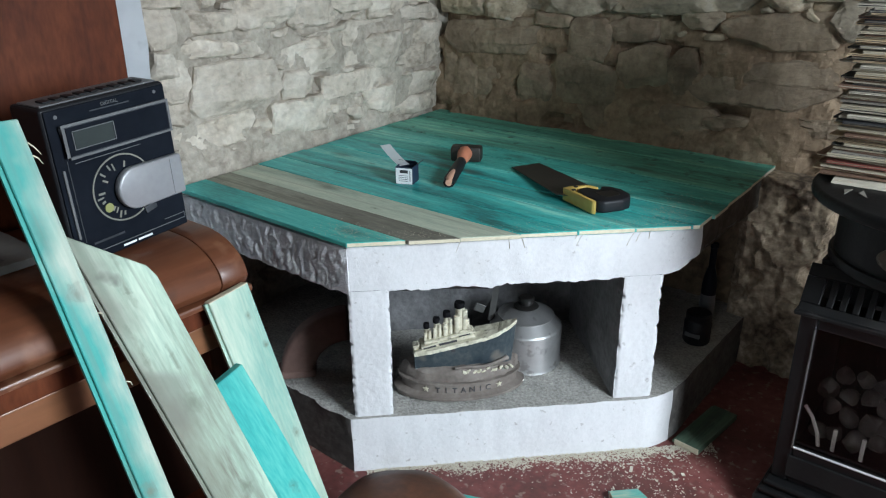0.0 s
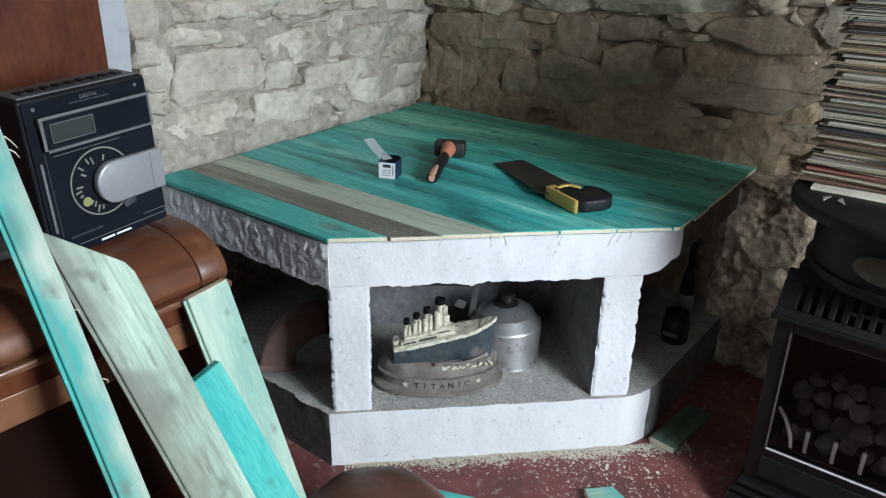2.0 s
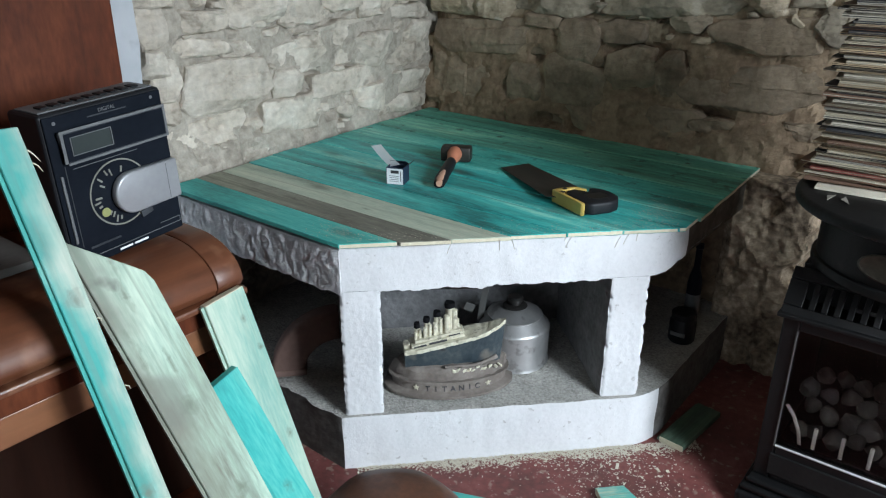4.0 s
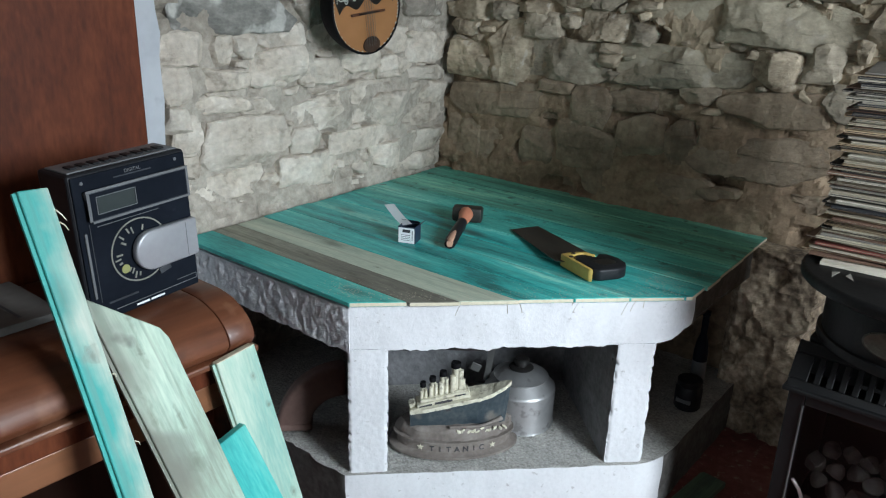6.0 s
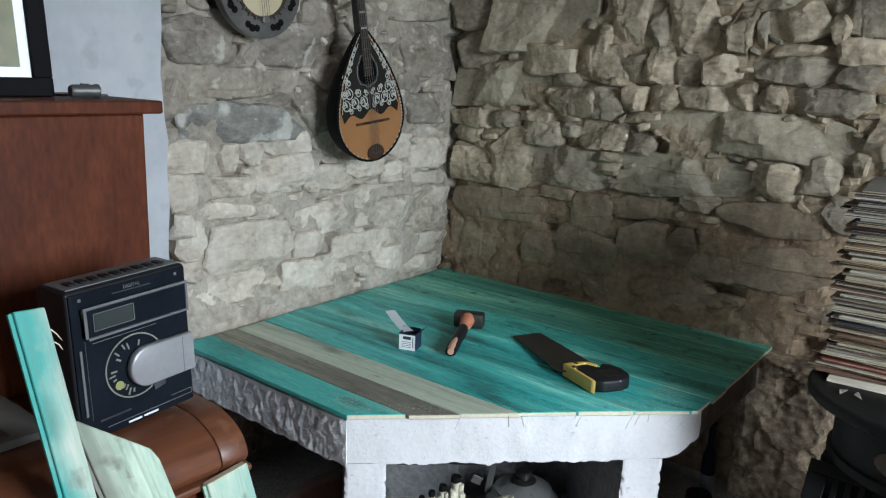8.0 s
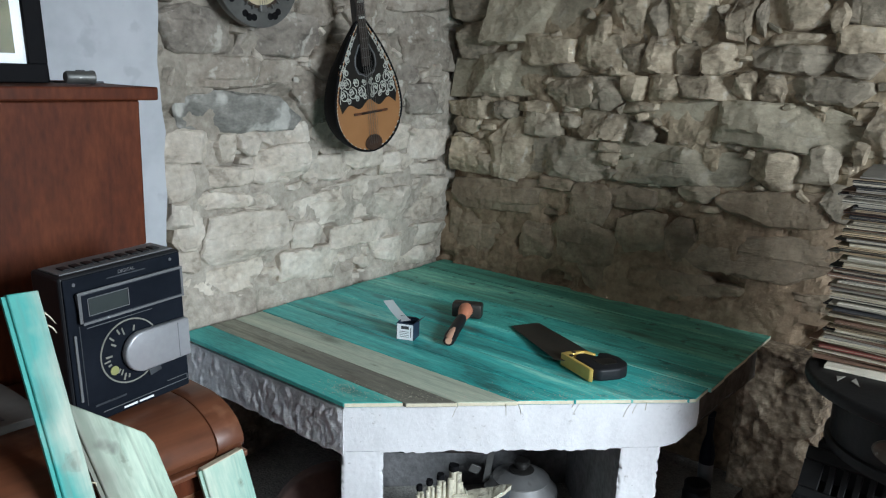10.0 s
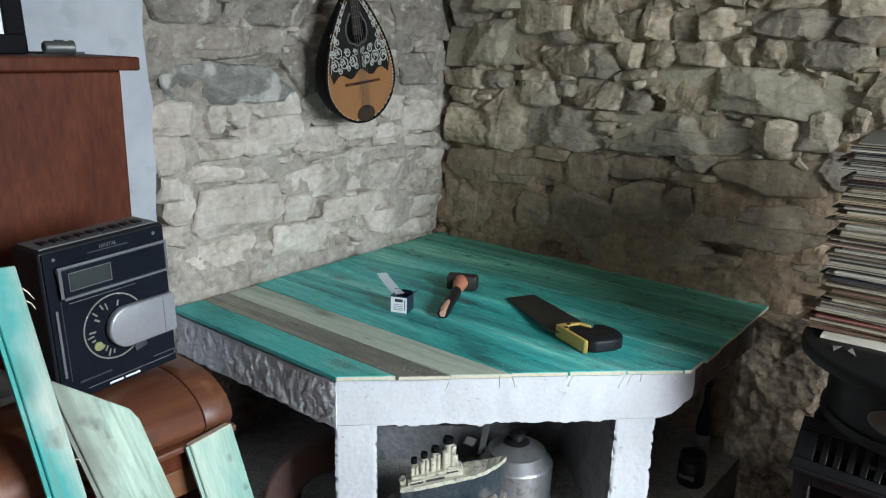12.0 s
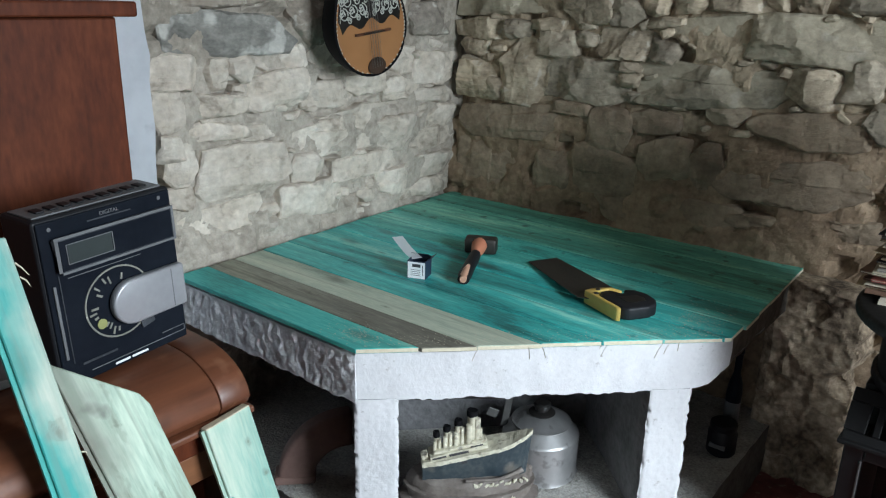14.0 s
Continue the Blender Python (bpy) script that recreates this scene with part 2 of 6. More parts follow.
RED_FLOOR = material("worn_red_floor_paint", [(0.080, 0.028, 0.024), (0.160, 0.044, 0.040), (0.240, 0.096, 0.080)], 0.7, 0, 5, (1, 1, 1), 0.25, 50, 0.0, 0.4)
ROOM_WALL = material("dull_beige_plaster", [(0.34, 0.32, 0.29), (0.44, 0.42, 0.38)], 0.9, 0, 3, (1, 1, 1), 0.05, 30, 0.0)
FLAT_BLACK = material("flat_black_paint", [(0.004, 0.004, 0.005), (0.008, 0.008, 0.009)], 0.7, 0, 9, (1, 1, 1), 0.02, 60, 0.0, spec=0.1)
CEIL = material("ceiling_paint", [(0.30, 0.26, 0.21), (0.40, 0.35, 0.29)], 0.9, 0, 3, (1, 1, 1), 0.05, 30, 0.0)
TEAL = stained("teal_stained_pine", [(0.018, 0.176, 0.171), (0.031, 0.391, 0.374), (0.075, 0.550, 0.506), (0.290, 0.704, 0.605)], 0.45, streak=0.55, knots=((0.71, -0.946, 0.013, 1.9), (0.336, -0.757, 0.006, 4.0), (0.52, -0.80, 0.006, 3.0), (1.02, -0.62, 0.007, 3.0)))
TEAL_MID = stained("deep_teal_stained_pine", [(0.022, 0.175, 0.150), (0.048, 0.415, 0.363), (0.120, 0.590, 0.501), (0.338, 0.743, 0.613)], 0.48, streak=0.60, knots=((0.776, -0.508, 0.009, 3.0), (0.168, -0.426, 0.010, 3.0), (1.032, -0.505, 0.007, 4.0), (0.55, -0.40, 0.008, 3.0), (1.10, -0.40, 0.007, 3.0)))
TEAL_DARK = stained("dark_green_stained_pine", [(0.039, 0.155, 0.118), (0.078, 0.371, 0.290), (0.146, 0.550, 0.426), (0.332, 0.718, 0.531)], 0.5, streak=0.68, knots=((0.483, -0.271, 0.011, 2.5), (0.644, -0.267, 0.010, 3.0), (0.759, -0.275, 0.007, 4.0), (1.035, -0.245, 0.011, 2.5), (0.395, -0.217, 0.008, 3.0), (0.22, -0.143, 0.008, 3.0), (1.022, -0.101, 0.009, 3.0), (1.20, -0.31, 0.008, 2.5)))
TURQ = stained("turquoise_stained_pine", [(0.015, 0.230, 0.210), (0.034, 0.375, 0.340), (0.083, 0.470, 0.415), (0.225, 0.570, 0.480)])
GREYWOOD = stained("weathered_grey_pine", [(0.12, 0.115, 0.095), (0.21, 0.205, 0.165), (0.33, 0.34, 0.26)], streak=0.7, knots=((0.42, -1.12, 0.010, 4.0), (0.62, -1.135, 0.008, 4.0)))
PALEWOOD = stained("pale_washed_pine", [(0.23, 0.285, 0.23), (0.42, 0.49, 0.39), (0.58, 0.62, 0.50)], streak=0.35, knots=((0.64, -1.055, 0.006, 4.0),))
GREENGREY = stained("grey_green_washed_pine", [(0.15, 0.155, 0.12), (0.27, 0.345, 0.275), (0.36, 0.49, 0.39), (0.48, 0.60, 0.48)], edge=((0.17, 0.17, 0.135), -0.040, 0.012), streak=0.7, knots=((0.334, 0.002, 0.016, 1.8), (0.12, -0.002, 0.007, 4.5), (0.068, 0.004, 0.006, 4.0), (0.22, -0.030, 0.006, 8.0), (0.26, 0.010, 0.005, 9.0), (0.52, 0.012, 0.012, 1.8)))
TWOTONE = stained("half_turquoise_pine", [(0.204, 0.357, 0.306), (0.374, 0.468, 0.391), (0.476, 0.527, 0.442)], edge=((0.004, 0.32, 0.285), -0.006, 0.020), streak=0.3, knots=((0.262, 0.006, 0.015, 1.5), (0.585, -0.006, 0.014, 1.4)))
PALEMINT = stained("pale_mint_washed_pine", [(0.20, 0.38, 0.32), (0.33, 0.47, 0.385), (0.46, 0.55, 0.45)], streak=0.3, knots=((0.06, 0.023, 0.006, 1.6), (0.131, 0.036, 0.006, 1.4), (0.33, 0.030, 0.008, 2.0)))
TURQ_KNOT = stained("bright_turquoise_stained_pine", [(0.013, 0.304, 0.285), (0.036, 0.408, 0.375), (0.090, 0.494, 0.437), (0.180, 0.589, 0.503)], streak=0.3, knots=((0.279, 0.013, 0.013, 1.5), (0.12, -0.02, 0.006, 3.0)))
DARKGREEN = stained("dull_green_stained_pine", [(0.05, 0.09, 0.065), (0.09, 0.15, 0.105), (0.14, 0.20, 0.14)])
MINTWOOD = stained("mint_washed_pine", [(0.02, 0.33, 0.31), (0.12, 0.42, 0.36), (0.36, 0.48, 0.37), (0.50, 0.55, 0.42)])
RAWWOOD = material("freshly_sawn_pine", [(0.55, 0.50, 0.36), (0.68, 0.64, 0.50)], 0.8, 0, 20, (1, 6, 6), 0.2, 60, 0.05)
PIANO = material("reddish_brown_polished_wood", [(0.046, 0.0105, 0.0042), (0.086, 0.0205, 0.0076), (0.132, 0.0370, 0.0140)], 0.58, 0, 3.0, (4, 4, 1.2), 0.05, 26, 0.0, 0.45, distort=0.8, spec=0.17)
PIANO_LID = material("polished_brown_fallboard", [(0.075, 0.024, 0.011), (0.12, 0.040, 0.018), (0.17, 0.060, 0.028)], 0.46, 0, 3, (9, 1.0, 9), 0.02, 9, 0.0, 0.35, coat=0.08)
BLACK_PLASTIC = material("black_plastic", [(0.006, 0.0065, 0.008), (0.013, 0.014, 0.017)], 0.5, 0, 12, (1, 1, 1), 0.03, 90, 0.0, spec=0.3)
BLACK_GLOSS = material("glossy_black_panel", [(0.006, 0.008, 0.012), (0.011, 0.014, 0.020)], 0.34, 0, 12, (1, 1, 1), 0.0, 90, 0.0, spec=0.06)
BEZEL = material("smoky_dusty_plastic", [(0.022, 0.025, 0.030), (0.060, 0.066, 0.074)], 0.45, 0, 30, (1, 1, 1), 0.05, 120, 0.0, spec=0.3)
GREY_PLASTIC = material("grey_plastic", [(0.10, 0.105, 0.11), (0.16, 0.165, 0.17)], 0.4, 0, 10, (1, 1, 1), 0.03, 90, 0.0)
SILVER = material("silver_painted_plastic", [(0.30, 0.31, 0.33), (0.38, 0.39, 0.41)], 0.32, 0.35, 8, (1, 1, 1), 0.0, 90, 0.0)
ALU = material("dull_aluminium", [(0.40, 0.40, 0.40), (0.54, 0.54, 0.54)], 0.44, 0.85, 9, (1, 1, 1), 0.06, 50, 0.0)
ENAMEL = material("glossy_black_enamel", [(0.004, 0.004, 0.0045), (0.008, 0.008, 0.0085)], 0.42, 0, 10, (1, 1, 1), 0.06, 80, 0.0, spec=0.35)
CAST_IRON = material("matt_black_cast_iron", [(0.0035, 0.0035, 0.004), (0.007, 0.007, 0.0072), (0.012, 0.0115, 0.011)], 0.55, 0.0, 10, (1, 1, 1), 0.15, 120, 0.0, spec=0.26)
STEEL_DARK = material("dark_saw_steel", [(0.035, 0.032, 0.030), (0.075, 0.068, 0.06)], 0.42, 0.6, 9, (1, 5, 1), 0.05, 60, 0.0)
PALE_STEEL = material("light_brushed_steel", [(0.50, 0.50, 0.50), (0.62, 0.62, 0.62)], 0.4, 0.1, 9, (1, 1, 1), 0.0, 60, 0.0)
YELLOW = material("yellow_plastic", [(0.50, 0.33, 0.07), (0.63, 0.45, 0.13)], 0.45, 0, 10, (1, 1, 1), 0.02, 60, 0.0)
ORANGE = material("orange_handle_plastic", [(0.44, 0.15, 0.08), (0.56, 0.23, 0.14)], 0.5, 0, 10, (1, 1, 1), 0.02, 60, 0.0)
BUFF = material("pale_worn_orange_plastic", [(0.50, 0.27, 0.18), (0.62, 0.37, 0.26)], 0.55, 0, 10, (1, 1, 1), 0.02, 60, 0.0)
WHITE_CARD = material("white_card", [(0.70, 0.72, 0.74), (0.80, 0.81, 0.82)], 0.7, 0, 10, (1, 1, 1), 0.02, 60, 0.0)
NAVY_CARD = material("dark_blue_card", [(0.012, 0.022, 0.045), (0.02, 0.035, 0.07)], 0.5, 0, 10, (1, 1, 1), 0.02, 60, 0.0)
INK = material("dark_print", [(0.03, 0.03, 0.035), (0.05, 0.05, 0.055)], 0.6, 0, 10, (1, 1, 1), 0.0, 60, 0.0)
LEATHER = material("worn_brown_leather", [(0.045, 0.018, 0.011), (0.09, 0.034, 0.018), (0.15, 0.058, 0.03)], 0.42, 0, 7, (1, 1, 1), 0.15, 60, 0.0, 0.4)
PIECE_BROWN = material("brown_earthenware", [(0.13, 0.075, 0.062), (0.23, 0.145, 0.122)], 0.7, 0, 8, (1, 1, 1), 0.1, 60, 0.0)
SHIP_BASE = material("grey_brown_cast_resin", [(0.096, 0.080, 0.068), (0.160, 0.136, 0.120), (0.232, 0.208, 0.184)], 0.7, 0, 20, (1, 1, 1), 0.3, 90, 0.0)
SHIP_HULL = material("navy_painted_resin", [(0.015, 0.025, 0.035), (0.035, 0.05, 0.06), (0.09, 0.10, 0.10)], 0.5, 0, 18, (1, 1, 1), 0.2, 90, 0.0)
SHIP_CREAM = material("cream_painted_resin", [(0.36, 0.33, 0.24), (0.58, 0.55, 0.43), (0.70, 0.67, 0.55)], 0.6, 0, 40, (1, 1, 1), 0.4, 120, 0.0)
SPRUCE = material("orange_spruce_soundboard", [(0.27, 0.125, 0.048), (0.33, 0.158, 0.064), (0.38, 0.19, 0.082)], 0.35, 0, 3, (1, 12, 1), 0.02, 10, 0.0, coat=0.3)
BONE = material("mother_of_pearl_inlay", [(0.40, 0.41, 0.37), (0.52, 0.53, 0.48)], 0.35, 0, 20, (1, 1, 1), 0.0, 60, 0.0)
EBONY = material("black_lacquered_wood", [(0.008, 0.008, 0.008), (0.016, 0.015, 0.014)], 0.3, 0, 10, (1, 1, 1), 0.02, 60, 0.0, coat=0.2)
SKIN = material("cream_drum_head", [(0.45, 0.38, 0.25), (0.58, 0.50, 0.34)], 0.5, 0, 10, (1, 1, 1), 0.03, 60, 0.0)
PEWTER = material("dull_grey_metal_ring", [(0.13, 0.13, 0.125), (0.22, 0.22, 0.21)], 0.4, 0.6, 12, (1, 1, 1), 0.08, 60, 0.0)
DARK_METAL = material("tarnished_metal", [(0.085, 0.085, 0.082), (0.16, 0.16, 0.152)], 0.45, 0.5, 12, (1, 1, 1), 0.08, 60, 0.0)
PHOTO = material("faded_landscape_print", [(0.036, 0.048, 0.021), (0.120, 0.120, 0.060), (0.216, 0.174, 0.102)], 0.4, 0, 9, (1, 1, 1), 0.0, 30, 0.0)
SAWDUST = material("pale_sawdust", [(0.510, 0.459, 0.365), (0.629, 0.586, 0.493)], 0.95, 0, 60, (1, 1, 1), 0.3, 200, 0.0)
COAL = material("grey_ceramic_coal", [(0.024, 0.023, 0.021), (0.060, 0.057, 0.054), (0.114, 0.108, 0.102)], 0.9, 0, 14, (1, 1, 1), 0.5, 50, 0.1)
BADGE = material("dull_bronze_badge", [(0.05, 0.045, 0.035), (0.10, 0.09, 0.07)], 0.45, 0.6, 40, (1, 1, 1), 0.4, 120, 0.0)

GLASS = bpy.data.materials.new("clear_glass")
GLASS.use_nodes = True
_g = GLASS.node_tree.nodes["Principled BSDF"]
_g.inputs["Transmission Weight"].default_value, _g.inputs["Roughness"].default_value, _g.inputs["IOR"].default_value = 1.0, 0.02, 1.3

SMOKED = GLASS.copy()
SMOKED.name = "smoke_stained_glass"
SMOKED.node_tree.nodes["Principled BSDF"].inputs["Base Color"].default_value = (0.72, 0.70, 0.68, 1)
SMOKED.node_tree.nodes["Principled BSDF"].inputs["Roughness"].default_value = 0.05
SMOKED.node_tree.nodes["Principled BSDF"].inputs["IOR"].default_value = 1.18


def specked(m, colour, scale, amount, size=0.62):
    """Small dark pits, dirt or flecks strewn over a material."""
    n, l = m.node_tree.nodes, m.node_tree.links
    b = n["Principled BSDF"]
    src = b.inputs["Base Color"].links[0].from_socket
    tc = next(x for x in n if x.bl_idname == "ShaderNodeTexCoord")
    nz = n.new("ShaderNodeTexNoise")
    nz.inputs["Scale"].default_value, nz.inputs["Detail"].default_value = scale, 3.0
    l.new(tc.outputs["Object"], nz.inputs["Vector"])
    mr = n.new("ShaderNodeMapRange")
    mr.inputs["From Min"].default_value, mr.inputs["From Max"].default_value, mr.inputs["To Max"].default_value = size, size + 0.08, amount
    l.new(nz.outputs["Fac"], mr.inputs["Value"])
    mx = n.new("ShaderNodeMix")
    mx.data_type = "RGBA"
    l.new(mr.outputs[0], mx.inputs["Factor"])
    l.new(src, mx.inputs["A"])
    mx.inputs["B"].default_value = (*colour, 1)
    l.new(mx.outputs["Result"], b.inputs["Base Color"])


specked(WHITE_PAINT, (0.34, 0.33, 0.32), 58, 0.7, 0.665)
specked(WHITE_PAINT, (0.56, 0.555, 0.55), 9, 0.3, 0.62)
specked(PLASTER, (0.33, 0.35, 0.38), 14, 0.4, 0.60)
specked(STONE_PALE, (0.62, 0.59, 0.52), 26, 0.7, 0.60)
specked(STONE_PALE, (0.13, 0.105, 0.08), 12, 0.6, 0.63)
specked(STONE_LIME_LIT, (0.22, 0.19, 0.15), 14, 0.6, 0.64)
specked(STONE_BLUE, (0.40, 0.36, 0.29), 17, 0.5, 0.60)
specked(STONE_PALE2, (0.60, 0.57, 0.50), 20, 0.7, 0.60)
specked(STONE_GREY, (0.55, 0.50, 0.42), 24, 0.6, 0.63)
specked(STONE_BROWN, (0.28, 0.23, 0.17), 18, 0.5, 0.62)
specked(GREENGREY, (0.10, 0.10, 0.085), 16, 0.6, 0.66)
specked(TEAL, (0.02, 0.10, 0.09), 20, 0.5, 0.66)
specked(TEAL_MID, (0.014, 0.05, 0.04), 18, 0.7, 0.64)
specked(TEAL_DARK, (0.02, 0.05, 0.035), 17, 0.7, 0.63)


def grained(m, scale, strength, pits):
    """Fine broken grain and small pits laid over the relief that a material has."""
    n, l = m.node_tree.nodes, m.node_tree.links
    b = n["Principled BSDF"]
    tc = next(x for x in n if x.bl_idname == "ShaderNodeTexCoord")
    nz = n.new("ShaderNodeTexNoise")
    nz.inputs["Scale"].default_value, nz.inputs["Detail"].default_value, nz.inputs["Roughness"].default_value = scale, 8.0, 0.68
    l.new(tc.outputs["Object"], nz.inputs["Vector"])
    mp = n.new("ShaderNodeMapping")
    mp.inputs["Rotation"].default_value = (0.5, 0.3, 0.9)
    mp.inputs["Scale"].default_value = (1.0, 3.2, 1.0)
    l.new(tc.outputs["Object"], mp.inputs["Vector"])
    cr = n.new("ShaderNodeTexNoise")
    cr.inputs["Scale"].default_value, cr.inputs["Detail"].default_value, cr.inputs["Distortion"].default_value = scale * 0.22, 7.0, 1.2
    l.new(mp.outputs[0], cr.inputs["Vector"])
    ab = n.new("ShaderNodeMath")
    ab.operation = "SUBTRACT"
    ab.inputs[1].default_value = 0.5
    l.new(cr.outputs["Fac"], ab.inputs[0])
    aa = n.new("ShaderNodeMath")
    aa.operation = "ABSOLUTE"
    l.new(ab.outputs[0], aa.inputs[0])
    rr = n.new("ShaderNodeMapRange")
    rr.inputs["From Max"].default_value, rr.inputs["To Min"].default_value, rr.inputs["To Max"].default_value = 0.045, -0.10, 0.0
    l.new(aa.outputs[0], rr.inputs["Value"])
    ad = n.new("ShaderNodeMath")
    l.new(nz.outputs["Fac"], ad.inputs[0])
    l.new(rr.outputs[0], ad.inputs[1])
    bp = n.new("ShaderNodeBump")
    bp.inputs["Strength"].default_value, bp.inputs["Distance"].default_value = strength, 0.012
    l.new(ad.outputs[0], bp.inputs["Height"])
    l.new(b.inputs["Normal"].links[0].from_socket, bp.inputs["Normal"])
    l.new(bp.outputs[0], b.inputs["Normal"])
    src = b.inputs["Base Color"].links[0].from_socket
    mx = n.new("ShaderNodeMix")
    mx.data_type, mx.blend_type = "RGBA", "MULTIPLY"
    mr = n.new("ShaderNodeMapRange")
    mr.inputs["From Min"].default_value, mr.inputs["From Max"].default_value, mr.inputs["To Min"].default_value, mr.inputs["To Max"].default_value = 0.32, 0.66, 1 - pits, 1 + 0.6 * pits
    l.new(nz.outputs["Fac"], mr.inputs["Value"])
    mx.inputs["Factor"].default_value = 1.0
    l.new(src, mx.inputs["A"])
    l.new(mr.outputs[0], mx.inputs["B"])
    l.new(mx.outputs["Result"], b.inputs["Base Color"])


specked(STONE_SLATE, (0.58, 0.565, 0.52), 11, 0.8, 0.57)
for m_ in (STONE_PALE, STONE_LIME_LIT, STONE_PALE2, STONE_SLATE):
    grained(m_, 34, 0.55, 0.20)
for m_ in (STONE_GREY, STONE_GREY2, STONE_BLUE):
    grained(m_, 30, 0.6, 0.16)
for m_ in (STONE_BROWN, MORTAR_TAN, MORTAR_BROWN, MORTAR_PALE, MORTAR_LIME_LIT):
    grained(m_, 50, 0.6, 0.22)
grained(SANDY, 160, 0.5, 0.3)
grained(HAMMERED, 55, 0.6, 0.22)
grained(WHITE_PAINT, 70, 0.10, 0.03)
specked(HAMMERED, (0.62, 0.63, 0.66), 30, 0.6, 0.60)
specked(ALU, (0.22, 0.21, 0.20), 26, 0.6, 0.58)
specked(SHIP_CREAM, (0.20, 0.18, 0.14), 44, 0.7, 0.58)
specked(PIANO_LID, (0.26, 0.125, 0.07), 16, 0.35, 0.58)
specked(PIANO_LID, (0.05, 0.018, 0.009), 9, 0.5, 0.60)
specked(SHIP_HULL, (0.16, 0.145, 0.125), 9, 0.75, 0.52)
specked(GREENGREY, (0.14, 0.15, 0.12), 5, 0.5, 0.58)
specked(RED_FLOOR, (0.30, 0.24, 0.19), 40, 0.6, 0.60)


# ---------- mesh helpers ----------
def mesh_ob(name, bm, mats, parent=None, label="", smooth=False):
    me = bpy.data.meshes.new(name)
    bm.to_mesh(me)
    bm.free()
    for m in (mats if isinstance(mats, (list, tuple)) else [mats]):
        me.materials.append(m)
    if smooth:
        me.polygons.foreach_set("use_smooth", [True] * len(me.polygons))
        me.set_sharp_from_angle(angle=radians(38))
    ob = new(name, me)
    if parent:
        ob.parent = parent
    if label:
        ob["label"] = label
    return ob


def part(name, bm, mats, parent, label="", smooth=False, m=None):
    ob = mesh_ob(name, bm, mats, parent, label, smooth)
    if m is not None:
        ob.matrix_local = m
    return ob


def thing(name, m, label, category, group="", kind=""):
    ob = new(name)
    ob.empty_display_size = 0.05
    ob.matrix_world = m
    return tagged(ob, label, category, group, kind)


def box(x0, x1, y0, y1, z0, z1, bevel=0.0, seg=2, bm=None):
    own = bm is None
    b = bmesh.new()
    r = bmesh.ops.create_cube(b, size=1)
    for v in b.verts:
        v.co = Vector(((x0 + x1) / 2 + v.co.x * (x1 - x0), (y0 + y1) / 2 + v.co.y * (y1 - y0), (z0 + z1) / 2 + v.co.z * (z1 - z0)))
    if bevel:
        bmesh.ops.bevel(b, geom=list(b.edges), offset=bevel, segments=seg, profile=0.5, affect="EDGES")
    return b if own else join(bm, b)


def join(a, b):
    """Puts bmesh b into a."""
    me = bpy.data.meshes.new("tmp")
    b.to_mesh(me)
    b.free()
    a.from_mesh(me)
    bpy.data.meshes.remove(me)
    return a


def moved(b, m):
    bmesh.ops.transform(b, matrix=m, verts=list(b.verts))
    return b


def prism(poly, z0, z1, bevel=0.0, seg=2, axis="z"):
    """A flat outline drawn out between two heights. axis x: the outline is (y, z), drawn out along x; y: (x, z) along y."""
    b = bmesh.new()

    def p(u, v, w):
        return (u, v, w) if axis == "z" else (w, u, v) if axis == "x" else (u, w, v)
    lo = [b.verts.new(p(u, v, z0)) for u, v in poly]
    hi = [b.verts.new(p(u, v, z1)) for u, v in poly]
    b.faces.new(lo)
    b.faces.new(hi)
    k = len(poly)
    for i in range(k):
        b.faces.new((lo[i], lo[(i + 1) % k], hi[(i + 1) % k], hi[i]))
    bmesh.ops.recalc_face_normals(b, faces=list(b.faces))
    if bevel:
        bmesh.ops.bevel(b, geom=list(b.edges), offset=bevel, segments=seg, profile=0.5, affect="EDGES")
    return b


def lathe(profile, steps=32):
    """Turns (radius, height) pairs round the z axis."""
    b = bmesh.new()
    rings = []
    for r, z in profile:
        if r < 1e-5:
            rings.append([b.verts.new((0, 0, z))])
        else:
            rings.append([b.verts.new((r * math.cos(2 * math.pi * i / steps), r * math.sin(2 * math.pi * i / steps), z)) for i in range(steps)])
    for a, c in zip(rings, rings[1:]):
        for i in range(steps):
            j = (i + 1) % steps
            if len(a) == 1 and len(c) > 1:
                b.faces.new((a[0], c[i], c[j]))
            elif len(c) == 1 and len(a) > 1:
                b.faces.new((a[i], a[j], c[0]))
            elif len(a) > 1:
                b.faces.new((a[i], a[j], c[j], c[i]))
    bmesh.ops.recalc_face_normals(b, faces=list(b.faces))
    return b


